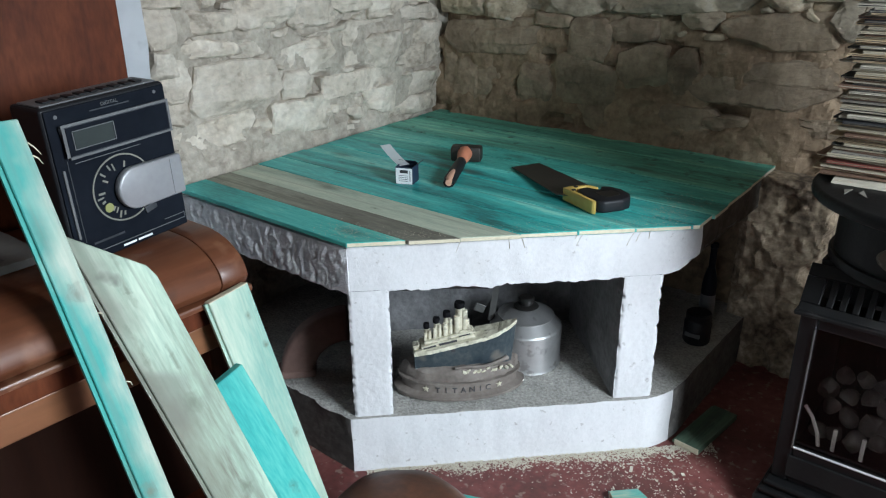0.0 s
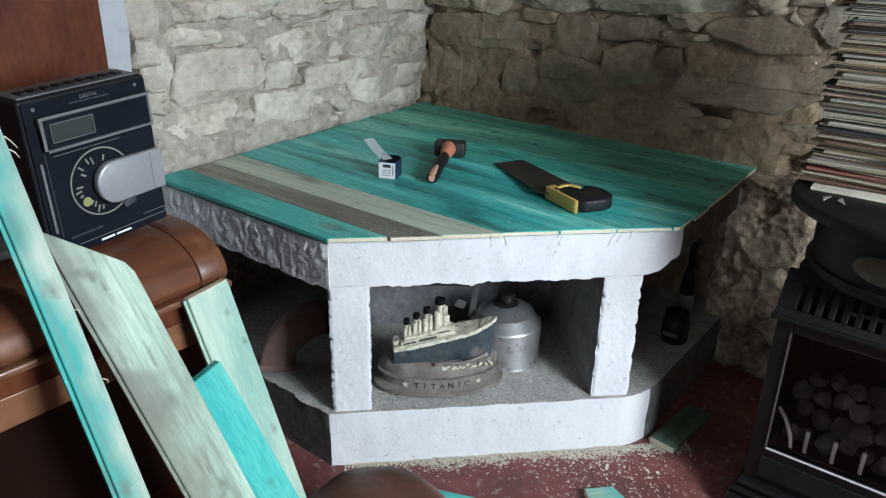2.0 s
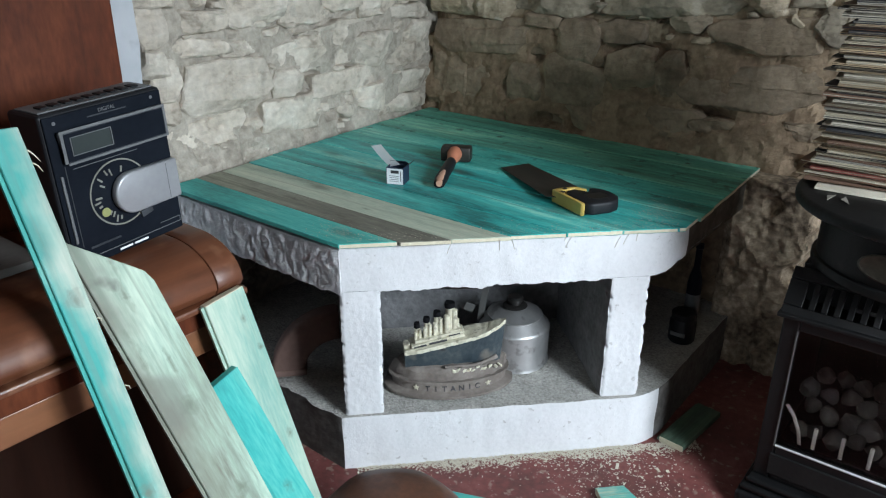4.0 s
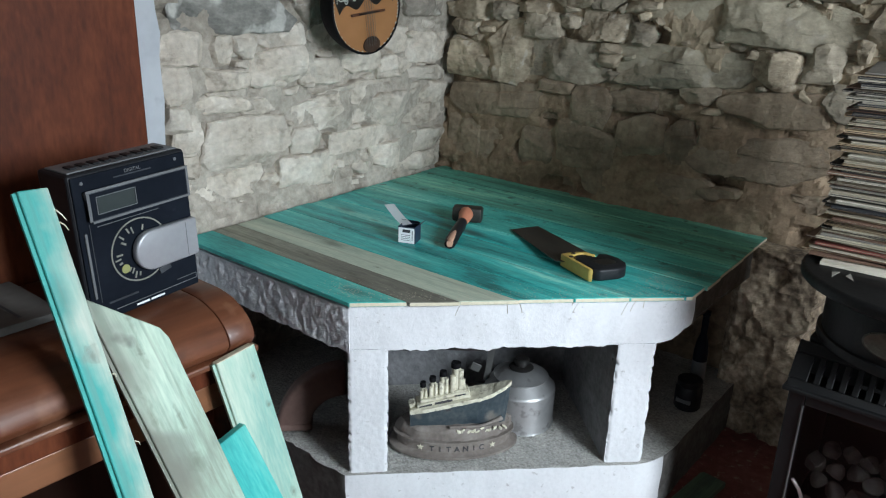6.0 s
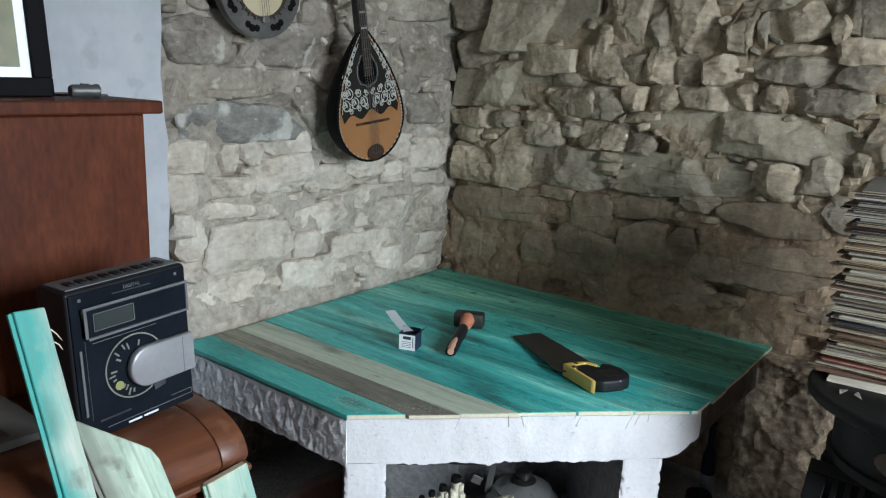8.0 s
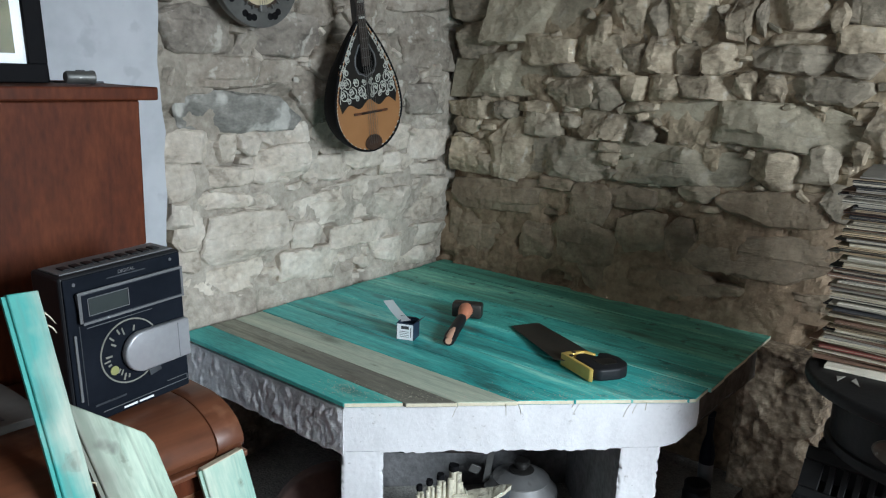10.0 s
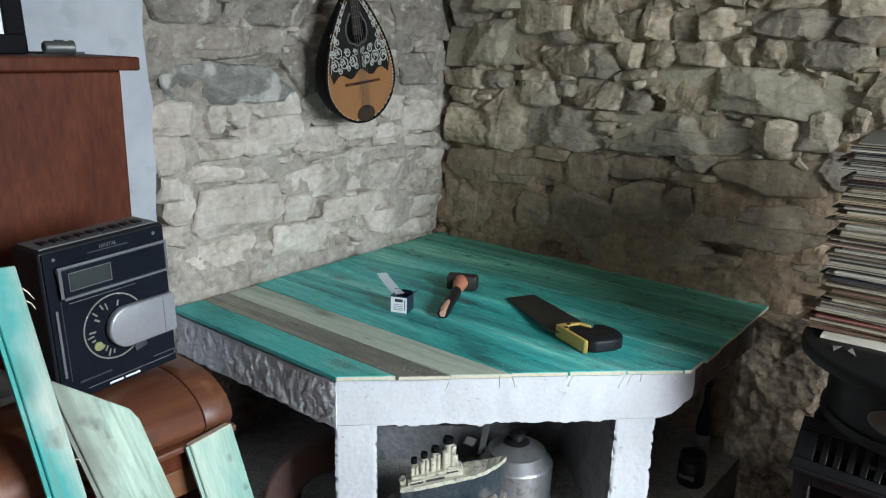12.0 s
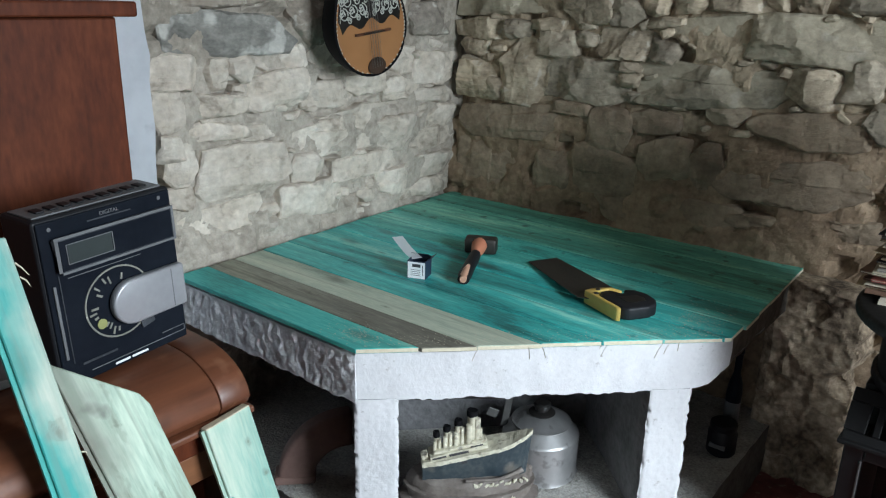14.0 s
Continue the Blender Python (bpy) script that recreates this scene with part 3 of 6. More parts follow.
def tube(points, radius, steps=10, closed=False):
    """A round bar along points."""
    b = bmesh.new()
    pts = [Vector(p) for p in points]
    rings = []
    k = len(pts)
    for i, p in enumerate(pts):
        a, c = (pts[i - 1], pts[(i + 1) % k]) if closed else (pts[max(0, i - 1)], pts[min(k - 1, i + 1)])
        t = (c - a).normalized()
        side = t.cross(Vector((0, 0, 1)) if abs(t.z) < 0.9 else Vector((1, 0, 0))).normalized()
        up = side.cross(t)
        rad = radius[i] if isinstance(radius, (list, tuple)) else radius
        rings.append([b.verts.new(p + rad * (math.cos(2 * math.pi * j / steps) * side + math.sin(2 * math.pi * j / steps) * up)) for j in range(steps)])
    for a, c in zip(rings, rings[1:] + ([rings[0]] if closed else [])):
        for j in range(steps):
            b.faces.new((a[j], a[(j + 1) % steps], c[(j + 1) % steps], c[j]))
    if not closed:
        b.faces.new(rings[0])
        b.faces.new(rings[-1])
    bmesh.ops.recalc_face_normals(b, faces=list(b.faces))
    return b


def roughen(b, size, amount, seed=0.0):
    for v in b.verts:
        p = v.co * size + Vector((seed, seed * 1.7, seed * 0.3))
        v.co += Vector((noise.noise(p), noise.noise(p + Vector((7, 3, 1))), noise.noise(p + Vector((2, 9, 5))))) * amount
    return b


def diced(b, cuts):
    bmesh.ops.subdivide_edges(b, edges=list(b.edges), cuts=cuts, use_grid_fill=True)
    return b


# ---------- floor, walls, ceiling ----------
fl = box(-0.4, ROOM_X + 0.3, ROOM_Y - 0.3, 0.4, -0.2, 0.0)
floor = mesh_ob("floor", fl, RED_FLOOR)
tagged(floor, "worn dark red painted concrete floor with sawdust", "floor", kind="structure")
ceiling = mesh_ob("ceiling", box(-0.4, ROOM_X + 0.3, ROOM_Y - 0.3, 0.4, ROOM_Z, ROOM_Z + 0.2), CEIL)
tagged(ceiling, "dark timber ceiling", "ceiling", kind="structure")


def rough_wall(name, u0, u1, z1, along, mat, amount, label, level=None, step=0.014):
    """A thick rubble wall with an uneven mortar face. along x: it faces -y at y = 0; along y: it faces +x at x = 0."""
    nu, nz = int((u1 - u0) / step), int(z1 / step)
    verts, faces = [], []
    for j in range(nz + 1):
        for i in range(nu + 1):
            u, z = u0 + (u1 - u0) * i / nu, z1 * j / nz
            p = Vector((u, z, 3.0 if along == "x" else 8.0))
            hollow = 0.13 * max(0.0, noise.noise(p * 11 + Vector((3, 1, 7))) - 0.22)
            d = (level(u, z) if level else 0.0) - hollow + amount * (noise.noise(p * 6) + 0.6 * noise.noise(p * 17) + 0.35 * noise.noise(p * 40))
            verts.append((u, -d, z) if along == "x" else (d, u, z))
    for j in range(nz):
        for i in range(nu):
            a = j * (nu + 1) + i
            faces.append((a, a + 1, a + nu + 2, a + nu + 1))
    rim = [i for i in range(nu + 1)] + [(j + 1) * (nu + 1) - 1 for j in range(1, nz + 1)] + \
          [nz * (nu + 1) + i for i in range(nu - 1, -1, -1)] + [j * (nu + 1) for j in range(nz - 1, 0, -1)]
    base = len(verts)
    for r in rim:
        x, y, z = verts[r]
        verts.append((x, 0.4, z) if along == "x" else (-0.4, y, z))
    k = len(rim)
    for i in range(k):
        faces.append((rim[i], base + i, base + (i + 1) % k, rim[(i + 1) % k]))
    faces.append(tuple(base + i for i in range(k)))
    me = bpy.data.meshes.new(name)
    me.from_pydata(verts, [], faces)
    me.materials.append(mat)
    b = bmesh.new()
    b.from_mesh(me)
    bmesh.ops.recalc_face_normals(b, faces=list(b.faces))
    b.to_mesh(me)
    b.free()
    ob = new(name, me)
    return tagged(ob, label, "wall", kind="structure")


wall_north = rough_wall("wall_north", -0.02, ROOM_X, ROOM_Z, "x", MORTAR_BROWN, 0.015, "rough rubble stone wall of grey-brown stones in earthy mortar",
                        lambda u, z: 0.011 + 0.020 * max(0.0, min(1.0, (0.80 + 0.07 * noise.noise(Vector((u * 5, 1, 2))) - z) / 0.07)) - (0.013 * min(1.0, (z - 0.95) / 0.12) + 0.060 * max(0.0, 1 - abs(u) / 0.10) if z > 0.95 else 0.0))
wall_north.data.materials.append(MORTAR_TAN)
for f in wall_north.data.polygons:
    if f.center.z + 0.10 * noise.noise(f.center * 5) > 1.03:
        f.material_index = 1
wall_west = rough_wall("wall_west", -1.30, 0.10, ROOM_Z, "y", MORTAR_PALE, 0.011, "pale limewashed rubble stone wall", lambda u, z: 0.002 - 0.11 * max(0.0, noise.noise(Vector((u * 9, z * 20, 4))) - 0.28) + 0.040 * max(0.0, -u) * max(0.0, min(1.0, (0.76 - z) / 0.09)))
# the lower mortar is brighter too, its colour holding the stronger light there
wall_west.data.materials.append(MORTAR_LIME_LIT)
for f in wall_west.data.polygons:
    if f.center.z + 0.10 * noise.noise(f.center * 6) < 1.20:
        f.material_index = 1
# plastered stretch of the west wall, with a ragged end against the stones
edge = [(ROOM_Y, 0), (ROOM_Y, ROOM_Z)]
k = 40
for i in range(k + 1):
    z = ROOM_Z * (1 - i / k)
    edge.append((-1.270 + 0.022 * noise.noise(Vector((z * 6, 2, 0))) + 0.008 * noise.noise(Vector((z * 30, 5, 0))), z))
wp = mesh_ob("wall_plaster", prism(edge, -0.4, 0.022, axis="x"), PLASTER)
tagged(wp, "white plastered wall beside the bare stones", "wall", kind="structure")
ws = bmesh.new()
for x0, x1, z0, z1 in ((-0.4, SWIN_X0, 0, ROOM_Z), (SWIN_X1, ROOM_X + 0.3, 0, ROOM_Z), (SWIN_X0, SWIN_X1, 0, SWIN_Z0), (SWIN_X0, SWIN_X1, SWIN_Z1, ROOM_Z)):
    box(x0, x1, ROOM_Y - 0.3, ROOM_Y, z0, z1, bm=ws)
ws = mesh_ob("wall_south", ws, ROOM_WALL)
tagged(ws, "plain dull beige plastered wall with an assumed window opening", "wall", kind="structure")
we = bmesh.new()
for a in ((ROOM_Y, WIN_Y0, 0, ROOM_Z), (WIN_Y1, 0.4, 0, ROOM_Z), (WIN_Y0, WIN_Y1, 0, WIN_Z0), (WIN_Y0, WIN_Y1, WIN_Z1, ROOM_Z)):
    box(ROOM_X, ROOM_X + 0.3, *a, bm=we)
we = mesh_ob("wall_east", we, ROOM_WALL)
tagged(we, "plain dull beige plastered wall with a window opening", "wall", kind="structure")


# ---------- corner bench of painted concrete ----------
FLX, FLY, FRX, FRY = 0.751, -1.271, 1.355, -0.659
ang = math.atan2(FRY - FLY, FRX - FLX)
FRONT = pose(FLX, FLY, 0, 0, 0, math.degrees(ang))      # local x along the front edge, local y into the bench


def front_pt(s, d):
    return (FLX + s * math.cos(ang) - d * math.sin(ang), FLY + s * math.sin(ang) + d * math.cos(ang))


SLAB0, SLAB1, PLINTH = 0.515, 0.637, 0.163
bench = thing("corner_bench", pose(0, 0, 0), "white painted concrete corner bench with an open niche and plinth", "bench")


def bench_plan(inset, left, round_from, right):
    """Plan outline: wall corner, left side, diagonal front, rounded right end."""
    pts = [(0.03, -0.03), (0.03, FLY + left), front_pt(-0.01 + inset, inset)]
    pts += [front_pt(s, inset) for s in (0.25, 0.5, round_from)]
    e = Vector(front_pt(round_from, inset))
    c = Vector(front_pt(0.86, inset + 0.01))
    f = Vector((right, -0.52))
    for i in range(1, 7):
        t = i / 6
        pts.append(tuple((1 - t) ** 2 * e + 2 * t * (1 - t) * c + t * t * f))
    pts.append((right, -0.03))
    return pts


def wobbled(b, amount, size=22):
    return roughen(b, size, amount, 4.0)


def dice_sides(b, z0, z1):
    up = [e for e in b.edges if abs(e.verts[0].co.z - e.verts[1].co.z) > 0.05]
    bmesh.ops.subdivide_edges(b, edges=up, cuts=5, use_grid_fill=True)
    flat = [e for e in b.edges if abs(e.verts[0].co.z - e.verts[1].co.z) < 0.001 and e.calc_length() > 0.15]
    bmesh.ops.subdivide_edges(b, edges=flat, cuts=39, use_grid_fill=True)


sl = prism(bench_plan(0.010, 0.004, 0.775, 1.325), SLAB0, SLAB1)
dice_sides(sl, SLAB0, SLAB1)
wobbled(sl, 0.0025)
for v in sl.verts:
    if v.co.z < SLAB0 + 0.012:
        s_ = (v.co.x - FLX) * math.cos(ang) + (v.co.y - FLY) * math.sin(ang)
        v.co.z += 0.030 * max(0.0, min(1.0, (s_ - 0.79) / 0.13)) ** 1.3
        v.co.z += 0.007 * noise.noise(v.co * 33) + 0.004 * noise.noise(v.co * 80)
sl.normal_update()
for f in sl.faces:
    nn = f.normal
    f.material_index = 2 if nn.z < -0.5 else 1 if nn.y < -0.92 and f.calc_center_median().x < FLX else 0
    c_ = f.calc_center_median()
    # right end: the stove's shade is put into the face colour
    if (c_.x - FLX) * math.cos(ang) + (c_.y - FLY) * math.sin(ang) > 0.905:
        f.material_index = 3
for v in sl.verts:
    if v.co.y < FLY + 0.03 and v.co.x < FLX - 0.01:
        v.co.y += 0.012
part("slab", sl, [WHITE_PAINT, HAMMERED, RAW_CONCRETE, SHADED_END], bench, "thick white slab with a brown end darkened for shade", True)
# dabbed rough render on the side of the slab, stopping short of its top
RX0, RX1 = 0.034, FLX - 0.006
nx_, nz_ = int((RX1 - RX0) / 0.0042), int((SLAB1 - SLAB0 - 0.004) / 0.0042)
rv, rf_ = [], []
for j in range(nz_ + 1):
    for i in range(nx_ + 1):
        x, z = RX0 + (RX1 - RX0) * i / nx_, SLAB0 - 0.004 + (SLAB1 - SLAB0 - 0.004) * j / nz_
        z += 0.006 * noise.noise(Vector((x * 26, 3, 1))) * (1 - j / nz_)
        p = Vector((x * 46 + 0.9 * noise.noise(Vector((x, 0, z)) * 40), 2.0, z * 21))
        dab = noise.noise(p)
        d = 0.0075 * max(0.0, dab + 0.12) + 0.0035 * noise.noise(p * 2.3) + 0.0016 * noise.noise(p * 5.5)
        rim_ = min(1.0, min(i, nx_ - i, j + 2, nz_ - j) / 3)
        rv.append((x, FLY + 0.006 - d * rim_, z))
for j in range(nz_):
    for i in range(nx_):
        a = j * (nx_ + 1) + i
        rf_.append((a, a + 1, a + nx_ + 2, a + nx_ + 1))
rim_ = [i for i in range(nx_ + 1)] + [(j + 1) * (nx_ + 1) - 1 for j in range(1, nz_ + 1)] + [nz_ * (nx_ + 1) + i for i in range(nx_ - 1, -1, -1)] + [j * (nx_ + 1) for j in range(nz_ - 1, 0, -1)]
n0 = len(rv)
for r in rim_:
    rv.append((rv[r][0], FLY + 0.03, rv[r][2]))
for i in range(len(rim_)):
    rf_.append((rim_[i], n0 + i, n0 + (i + 1) % len(rim_), rim_[(i + 1) % len(rim_)]))
rme = bpy.data.meshes.new("render_coat")
rme.from_pydata(rv, [], rf_)
rb_ = bmesh.new()
rb_.from_mesh(rme)
bpy.data.meshes.remove(rme)
bmesh.ops.recalc_face_normals(rb_, faces=list(rb_.faces))
part("render_coat", rb_, HAMMERED, bench, "rough dabbed grey-white render", True)
pl = prism(bench_plan(-0.004, 0.0, 0.77, 1.335), 0, PLINTH)
dice_sides(pl, 0, PLINTH)
wobbled(pl, 0.0025)
for v in pl.verts:
    if v.co.y < FLY + 0.02 and v.co.x < FLX - 0.02 and v.co.z > PLINTH - 0.02:
        v.co.y += 0.014 * noise.noise(v.co * 40)
        v.co.z += 0.008 * noise.noise(v.co * 40 + Vector((3, 3, 3)))
pl.normal_update()
# left side, right end and shelf ends: shade painted in with the dirt
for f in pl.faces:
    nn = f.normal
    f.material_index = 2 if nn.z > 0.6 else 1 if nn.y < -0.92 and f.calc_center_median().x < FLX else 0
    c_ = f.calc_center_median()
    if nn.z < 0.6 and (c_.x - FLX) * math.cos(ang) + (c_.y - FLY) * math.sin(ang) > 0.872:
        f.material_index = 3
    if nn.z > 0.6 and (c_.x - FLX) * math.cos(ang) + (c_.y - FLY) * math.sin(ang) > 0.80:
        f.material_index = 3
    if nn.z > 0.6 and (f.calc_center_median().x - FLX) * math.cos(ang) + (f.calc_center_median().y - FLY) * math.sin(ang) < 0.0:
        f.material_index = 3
part("plinth", pl, [WHITE_PAINT, SHADED_DIRTY, SANDY, SHADED_DIRTY], bench, "white plinth with a sandy grey top", True)


def post(s0, s1, depth):
    b = box(s0, s1, 0.008, depth, PLINTH - 0.004, SLAB0 + 0.004)
    bmesh.ops.subdivide_edges(b, edges=list(b.edges), cuts=44, use_grid_fill=True)
    for f in b.faces:
        f.material_index = 0 if f.calc_center_median().y < 0.012 else 1
    wobbled(b, 0.0016, 14)
    for v in b.verts:
        v.co.x += 0.0016 * (noise.noise(Vector((s0, v.co.y * 9, v.co.z * 38))) + 0.5 * noise.noise(Vector((s0, v.co.y * 9, v.co.z * 90)))) * (1 if min(abs(v.co.x - s0), abs(v.co.x - s1)) < 0.004 else 0) + 0.0010 * noise.noise(Vector((s1, v.co.x * 40, v.co.z * 22)))
    for v in b.verts:
        if v.co.y < 0.02:
            v.co.y += 0.0007 * noise.noise(Vector((v.co.x * 70, s0, v.co.z * 70))) + 0.002 * max(0.0, noise.noise(Vector((v.co.x * 38, s1, v.co.z * 38))) - 0.3)
    for v in b.verts:
        near = min(abs(v.co.x - s0), abs(v.co.x - s1))
        if v.co.y < 0.03 and near < 0.012:
            chip = max(0.0, noise.noise(Vector((s0 * 9 + v.co.x * 20, 5, v.co.z * 55))) - 0.05) + 0.6 * max(0.0, noise.noise(Vector((s1, 2 + v.co.x * 30, v.co.z * 120))))
            worn = (1 - near / 0.012) ** 2
            v.co.y += (0.003 + 0.012 * chip) * worn
            v.co.x += (0.001 + 0.006 * chip) * worn * (1 if v.co.x < (s0 + s1) / 2 else -1)
    return part("partition", moved(b, FRONT), [WHITE_PAINT, RAW_CONCRETE], bench, "white fronted upright")


post(-0.005, 0.098, 0.5)
post(0.682, 0.787, 0.5)
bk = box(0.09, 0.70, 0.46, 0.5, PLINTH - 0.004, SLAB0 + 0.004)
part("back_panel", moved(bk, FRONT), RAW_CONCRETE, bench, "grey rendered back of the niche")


# ---------- stained boards on the bench ----------
def clip(poly, a, b, c):
    """Keeps the part of a convex outline where a x + b y <= c."""
    out = []
    for i, p in enumerate(poly):
        q = poly[(i + 1) % len(poly)]
        dp, dq = a * p[0] + b * p[1] - c, a * q[0] + b * q[1] - c
        if dp <= 0:
            out.append(p)
        if dp * dq < 0:
            t = dp / (dp - dq)
            out.append((p[0] + t * (q[0] - p[0]), p[1] + t * (q[1] - p[1])))
    return out


TOP0, TOP1 = 0.6405, 0.652
board_top = thing("board_top", pose(0, 0, TOP0), "loose teal and grey stained pine boards covering the bench", "tabletop")
BOARD_EDGES = [-1.276, -1.175, -1.085, -0.978, -0.876, -0.774, -0.672, -0.570, -0.468, -0.366, -0.264, -0.162, -0.060, -0.010]
BOARD_MATS = [TURQ, GREYWOOD, PALEWOOD, TEAL, TEAL, TEAL, TEAL, TEAL_MID, TEAL_MID, TEAL_DARK, TEAL_DARK, TEAL_DARK, TEAL_DARK]
rb = random.Random(5)
na, nb = math.sin(ang), -math.cos(ang)                     # outward normal of the diagonal front
for i, m in enumerate(BOARD_MATS):
    v0, v1 = BOARD_EDGES[i] + 0.0012, BOARD_EDGES[i + 1] - 0.0012
    gap = rb.uniform(0.010, 0.018)
    poly = [(gap - 0.046 * v0, v0), (1.45, v0), (1.45, v1), (gap - 0.046 * v1, v1)]
    poly = clip(poly, na, nb, na * FLX + nb * FLY + rb.uniform(-0.003, 0.010))
    poly = clip(poly, 1, 0.03, 1.338 + rb.uniform(-0.004, 0.004))
    dz = rb.uniform(-0.0006, 0.0008)
    b = prism(poly, 0, TOP1 - TOP0 + dz, 0.0016, 1)
    for f in b.faces:
        f.material_index = 1 if abs(f.normal.z) < 0.3 and (f.normal.x > 0.5) else 0
    part("board", b, [m, RAWWOOD], board_top)


# ---------- leaning planks ----------
def plank(top, bottom, width, mat, label, cut=0.0, group="planks leaning on the piano", groove=True):
    """A tongue-and-groove board leaning from bottom (on the floor) to top, width along the wall direction."""
    t, b0 = Vector(top), Vector(bottom)
    ax = (b0 - t)
    length = ax.length
    ax.normalize()
    side = Vector((0, 1, 0)) - ax * ax.y
    side.normalize()
    nrm = ax.cross(side).normalized()
    m = Matrix.Translation(t) @ Matrix((ax, side, nrm)).transposed().to_4x4()
    ob = thing("plank", m, label, "plank", group)
    w = width / 2
    lo = -w + 0.007 if groove else -w
    poly = [(0, lo), (length, lo), (length, w), (cut, w), (cut * 0.82, w * 0.86)] if cut else [(0, lo), (length, lo), (length, w), (0.004, w)]
    b = prism(poly, -0.009, 0.009, 0.0015, 1)
    for f in b.faces:
        f.material_index = 1 if f.normal.x < -0.5 and cut == 0 and width > 0.09 and mat is not TURQ_KNOT else 0
    part("face", b, [mat, RAWWOOD], ob)
    if groove:
        part("tongue", box(0.002, length, lo - 0.006, lo + 0.0005, -0.003, 0.003), mat, ob)
    return ob


def along(p, q, z):
    """The point of the line p to q at height z."""
    t = (z - p[2]) / (q[2] - p[2])
    return tuple(p[i] + t * (q[i] - p[i]) for i in range(3))


A0, A1 = (0.838, -1.990, 1.083), (1.02, -1.957, 0.508)
plank_a = plank(A0, along(A0, A1, 0.01), 0.050, TWOTONE, "long mint and turquoise stained pine plank leaning on the piano")
for sx, ln_ in ((0.050, 0.020), (0.066, 0.015), (0.305, 0.008), (0.42, 0.010)):
    part("splinter", tube([(sx - ln_ * 0.6, 0.0265, 0.004), (sx - ln_ * 0.2, 0.032, 0.005), (sx + ln_ * 0.4, 0.028 + ln_ * 0.5, 0.004)], [0.0012, 0.0010, 0.0004], 5), RAWWOOD, plank_a, "pale splinter")
B0, B1 = (0.866, -1.907, 0.918), (1.03, -1.806, 0.405)
plank(B0, along(B0, B1, 0.01), 0.106, GREENGREY, "pale grey-green pine plank with a clipped corner on the piano", cut=0.125)
C0, C1 = (0.955, -1.778, 0.610), (1.02, -1.679, 0.28)
plank(C0, along(C0, C1, 0.01), 0.095, TURQ_KNOT, "short bright turquoise stained pine plank leaning on a paler one")
D0, D1 = (0.893, -1.704, 0.730), (0.98, -1.626, 0.227)
plank(D0, along(D0, D1, 0.01), 0.092, PALEMINT, "pale mint washed pine plank leaning on the piano end")


# ---------- upright piano ----------
PY0, PY1, LY1 = -3.02, -1.60, -1.640
piano = thing("upright_piano", pose(0.5, (PY0 + PY1) / 2, 0), "reddish-brown polished upright piano with its lid closed", "piano")
PI = piano.matrix_world.inverted()


def ppart(name, b, mat, label="", smooth=False):
    return part(name, moved(b, PI), mat, piano, label, smooth)


ppart("upper_panel", box(0.14, 0.50, PY0, PY1, 0.78, 1.336, 0.004), PIANO)
ppart("top_board", box(0.12, 0.53, PY0 - 0.02, PY1 + 0.026, 1.337, 1.363, 0.004), PIANO, "overhanging top board")
# the lower panel's wood is coloured darker than the rest of the case
ppart("lower_panel", box(0.14, 0.55, PY0, PY1, 0.06, 0.605, 0.004), material("dark_brown_panel", [(0.020, 0.007, 0.004), (0.032, 0.011, 0.006)], 0.65, 0, 3.2, (9, 9, 1.0), 0.03, 9, 0.0, 0.35, spec=0.15), "dark lower panel")
ppart("bottom_board", box(0.14, 0.62, PY0, PY1, 0.0, 0.058, 0.004), PIANO)
LID = [(0.50, 0.722), (0.874, 0.722)] + [(0.768 + 0.116 * math.cos(radians(a)), 0.738 + 0.071 * math.sin(radians(a))) for a in range(0, 91, 6)] + [(0.50, 0.809)]
ppart("fallboard", prism(LID, PY0 + 0.06, LY1 - 0.060, 0.002, 2, axis="y"), PIANO_LID, "closed curved keyboard lid", True)
ppart("cheek", prism(LID, LY1 - 0.058, LY1 - 0.002, 0.003, 2, axis="y"), PIANO_LID, "curved cheek block", True)
ppart("lid_edge_moulding", box(0.50, 0.889, PY0, LY1 + 0.002, 0.708, 0.721, 0.004), PIANO_LID, "thin rounded moulding")
ppart("keyslip", box(0.50, 0.872, PY0, LY1, 0.668, 0.707, 0.003), PIANO)
ppart("keybed", box(0.50, 0.866, PY0, LY1, 0.612, 0.667, 0.003), material("lighter_brown_wood", [(0.16, 0.065, 0.03), (0.24, 0.10, 0.045)], 0.4, 0, 3, (9, 1, 9), 0.03, 9, 0.0))
ppart("leg", box(0.80, 0.86, LY1 - 0.09, LY1 - 0.02, 0.0, 0.611, 0.006), PIANO)


# ---------- window in the east wall ----------
window = thing("window_1", pose(ROOM_X + 0.15, (WIN_Y0 + WIN_Y1) / 2, WIN_Z0), "white painted wooden casement window", "window", kind="structure")
for a in ((WIN_Y0, WIN_Y0 + 0.06, WIN_Z0, WIN_Z1), (WIN_Y1 - 0.06, WIN_Y1, WIN_Z0, WIN_Z1), (WIN_Y0 + 0.061, WIN_Y1 - 0.061, WIN_Z0, WIN_Z0 + 0.06), (WIN_Y0 + 0.061, WIN_Y1 - 0.061, WIN_Z1 - 0.06, WIN_Z1), ((WIN_Y0 + WIN_Y1) / 2 - 0.02, (WIN_Y0 + WIN_Y1) / 2 + 0.02, WIN_Z0 + 0.061, WIN_Z1 - 0.061)):
    part("window_frame", moved(box(ROOM_X + 0.12, ROOM_X + 0.18, *a, 0.004), window.matrix_world.inverted()), PLASTER, window)
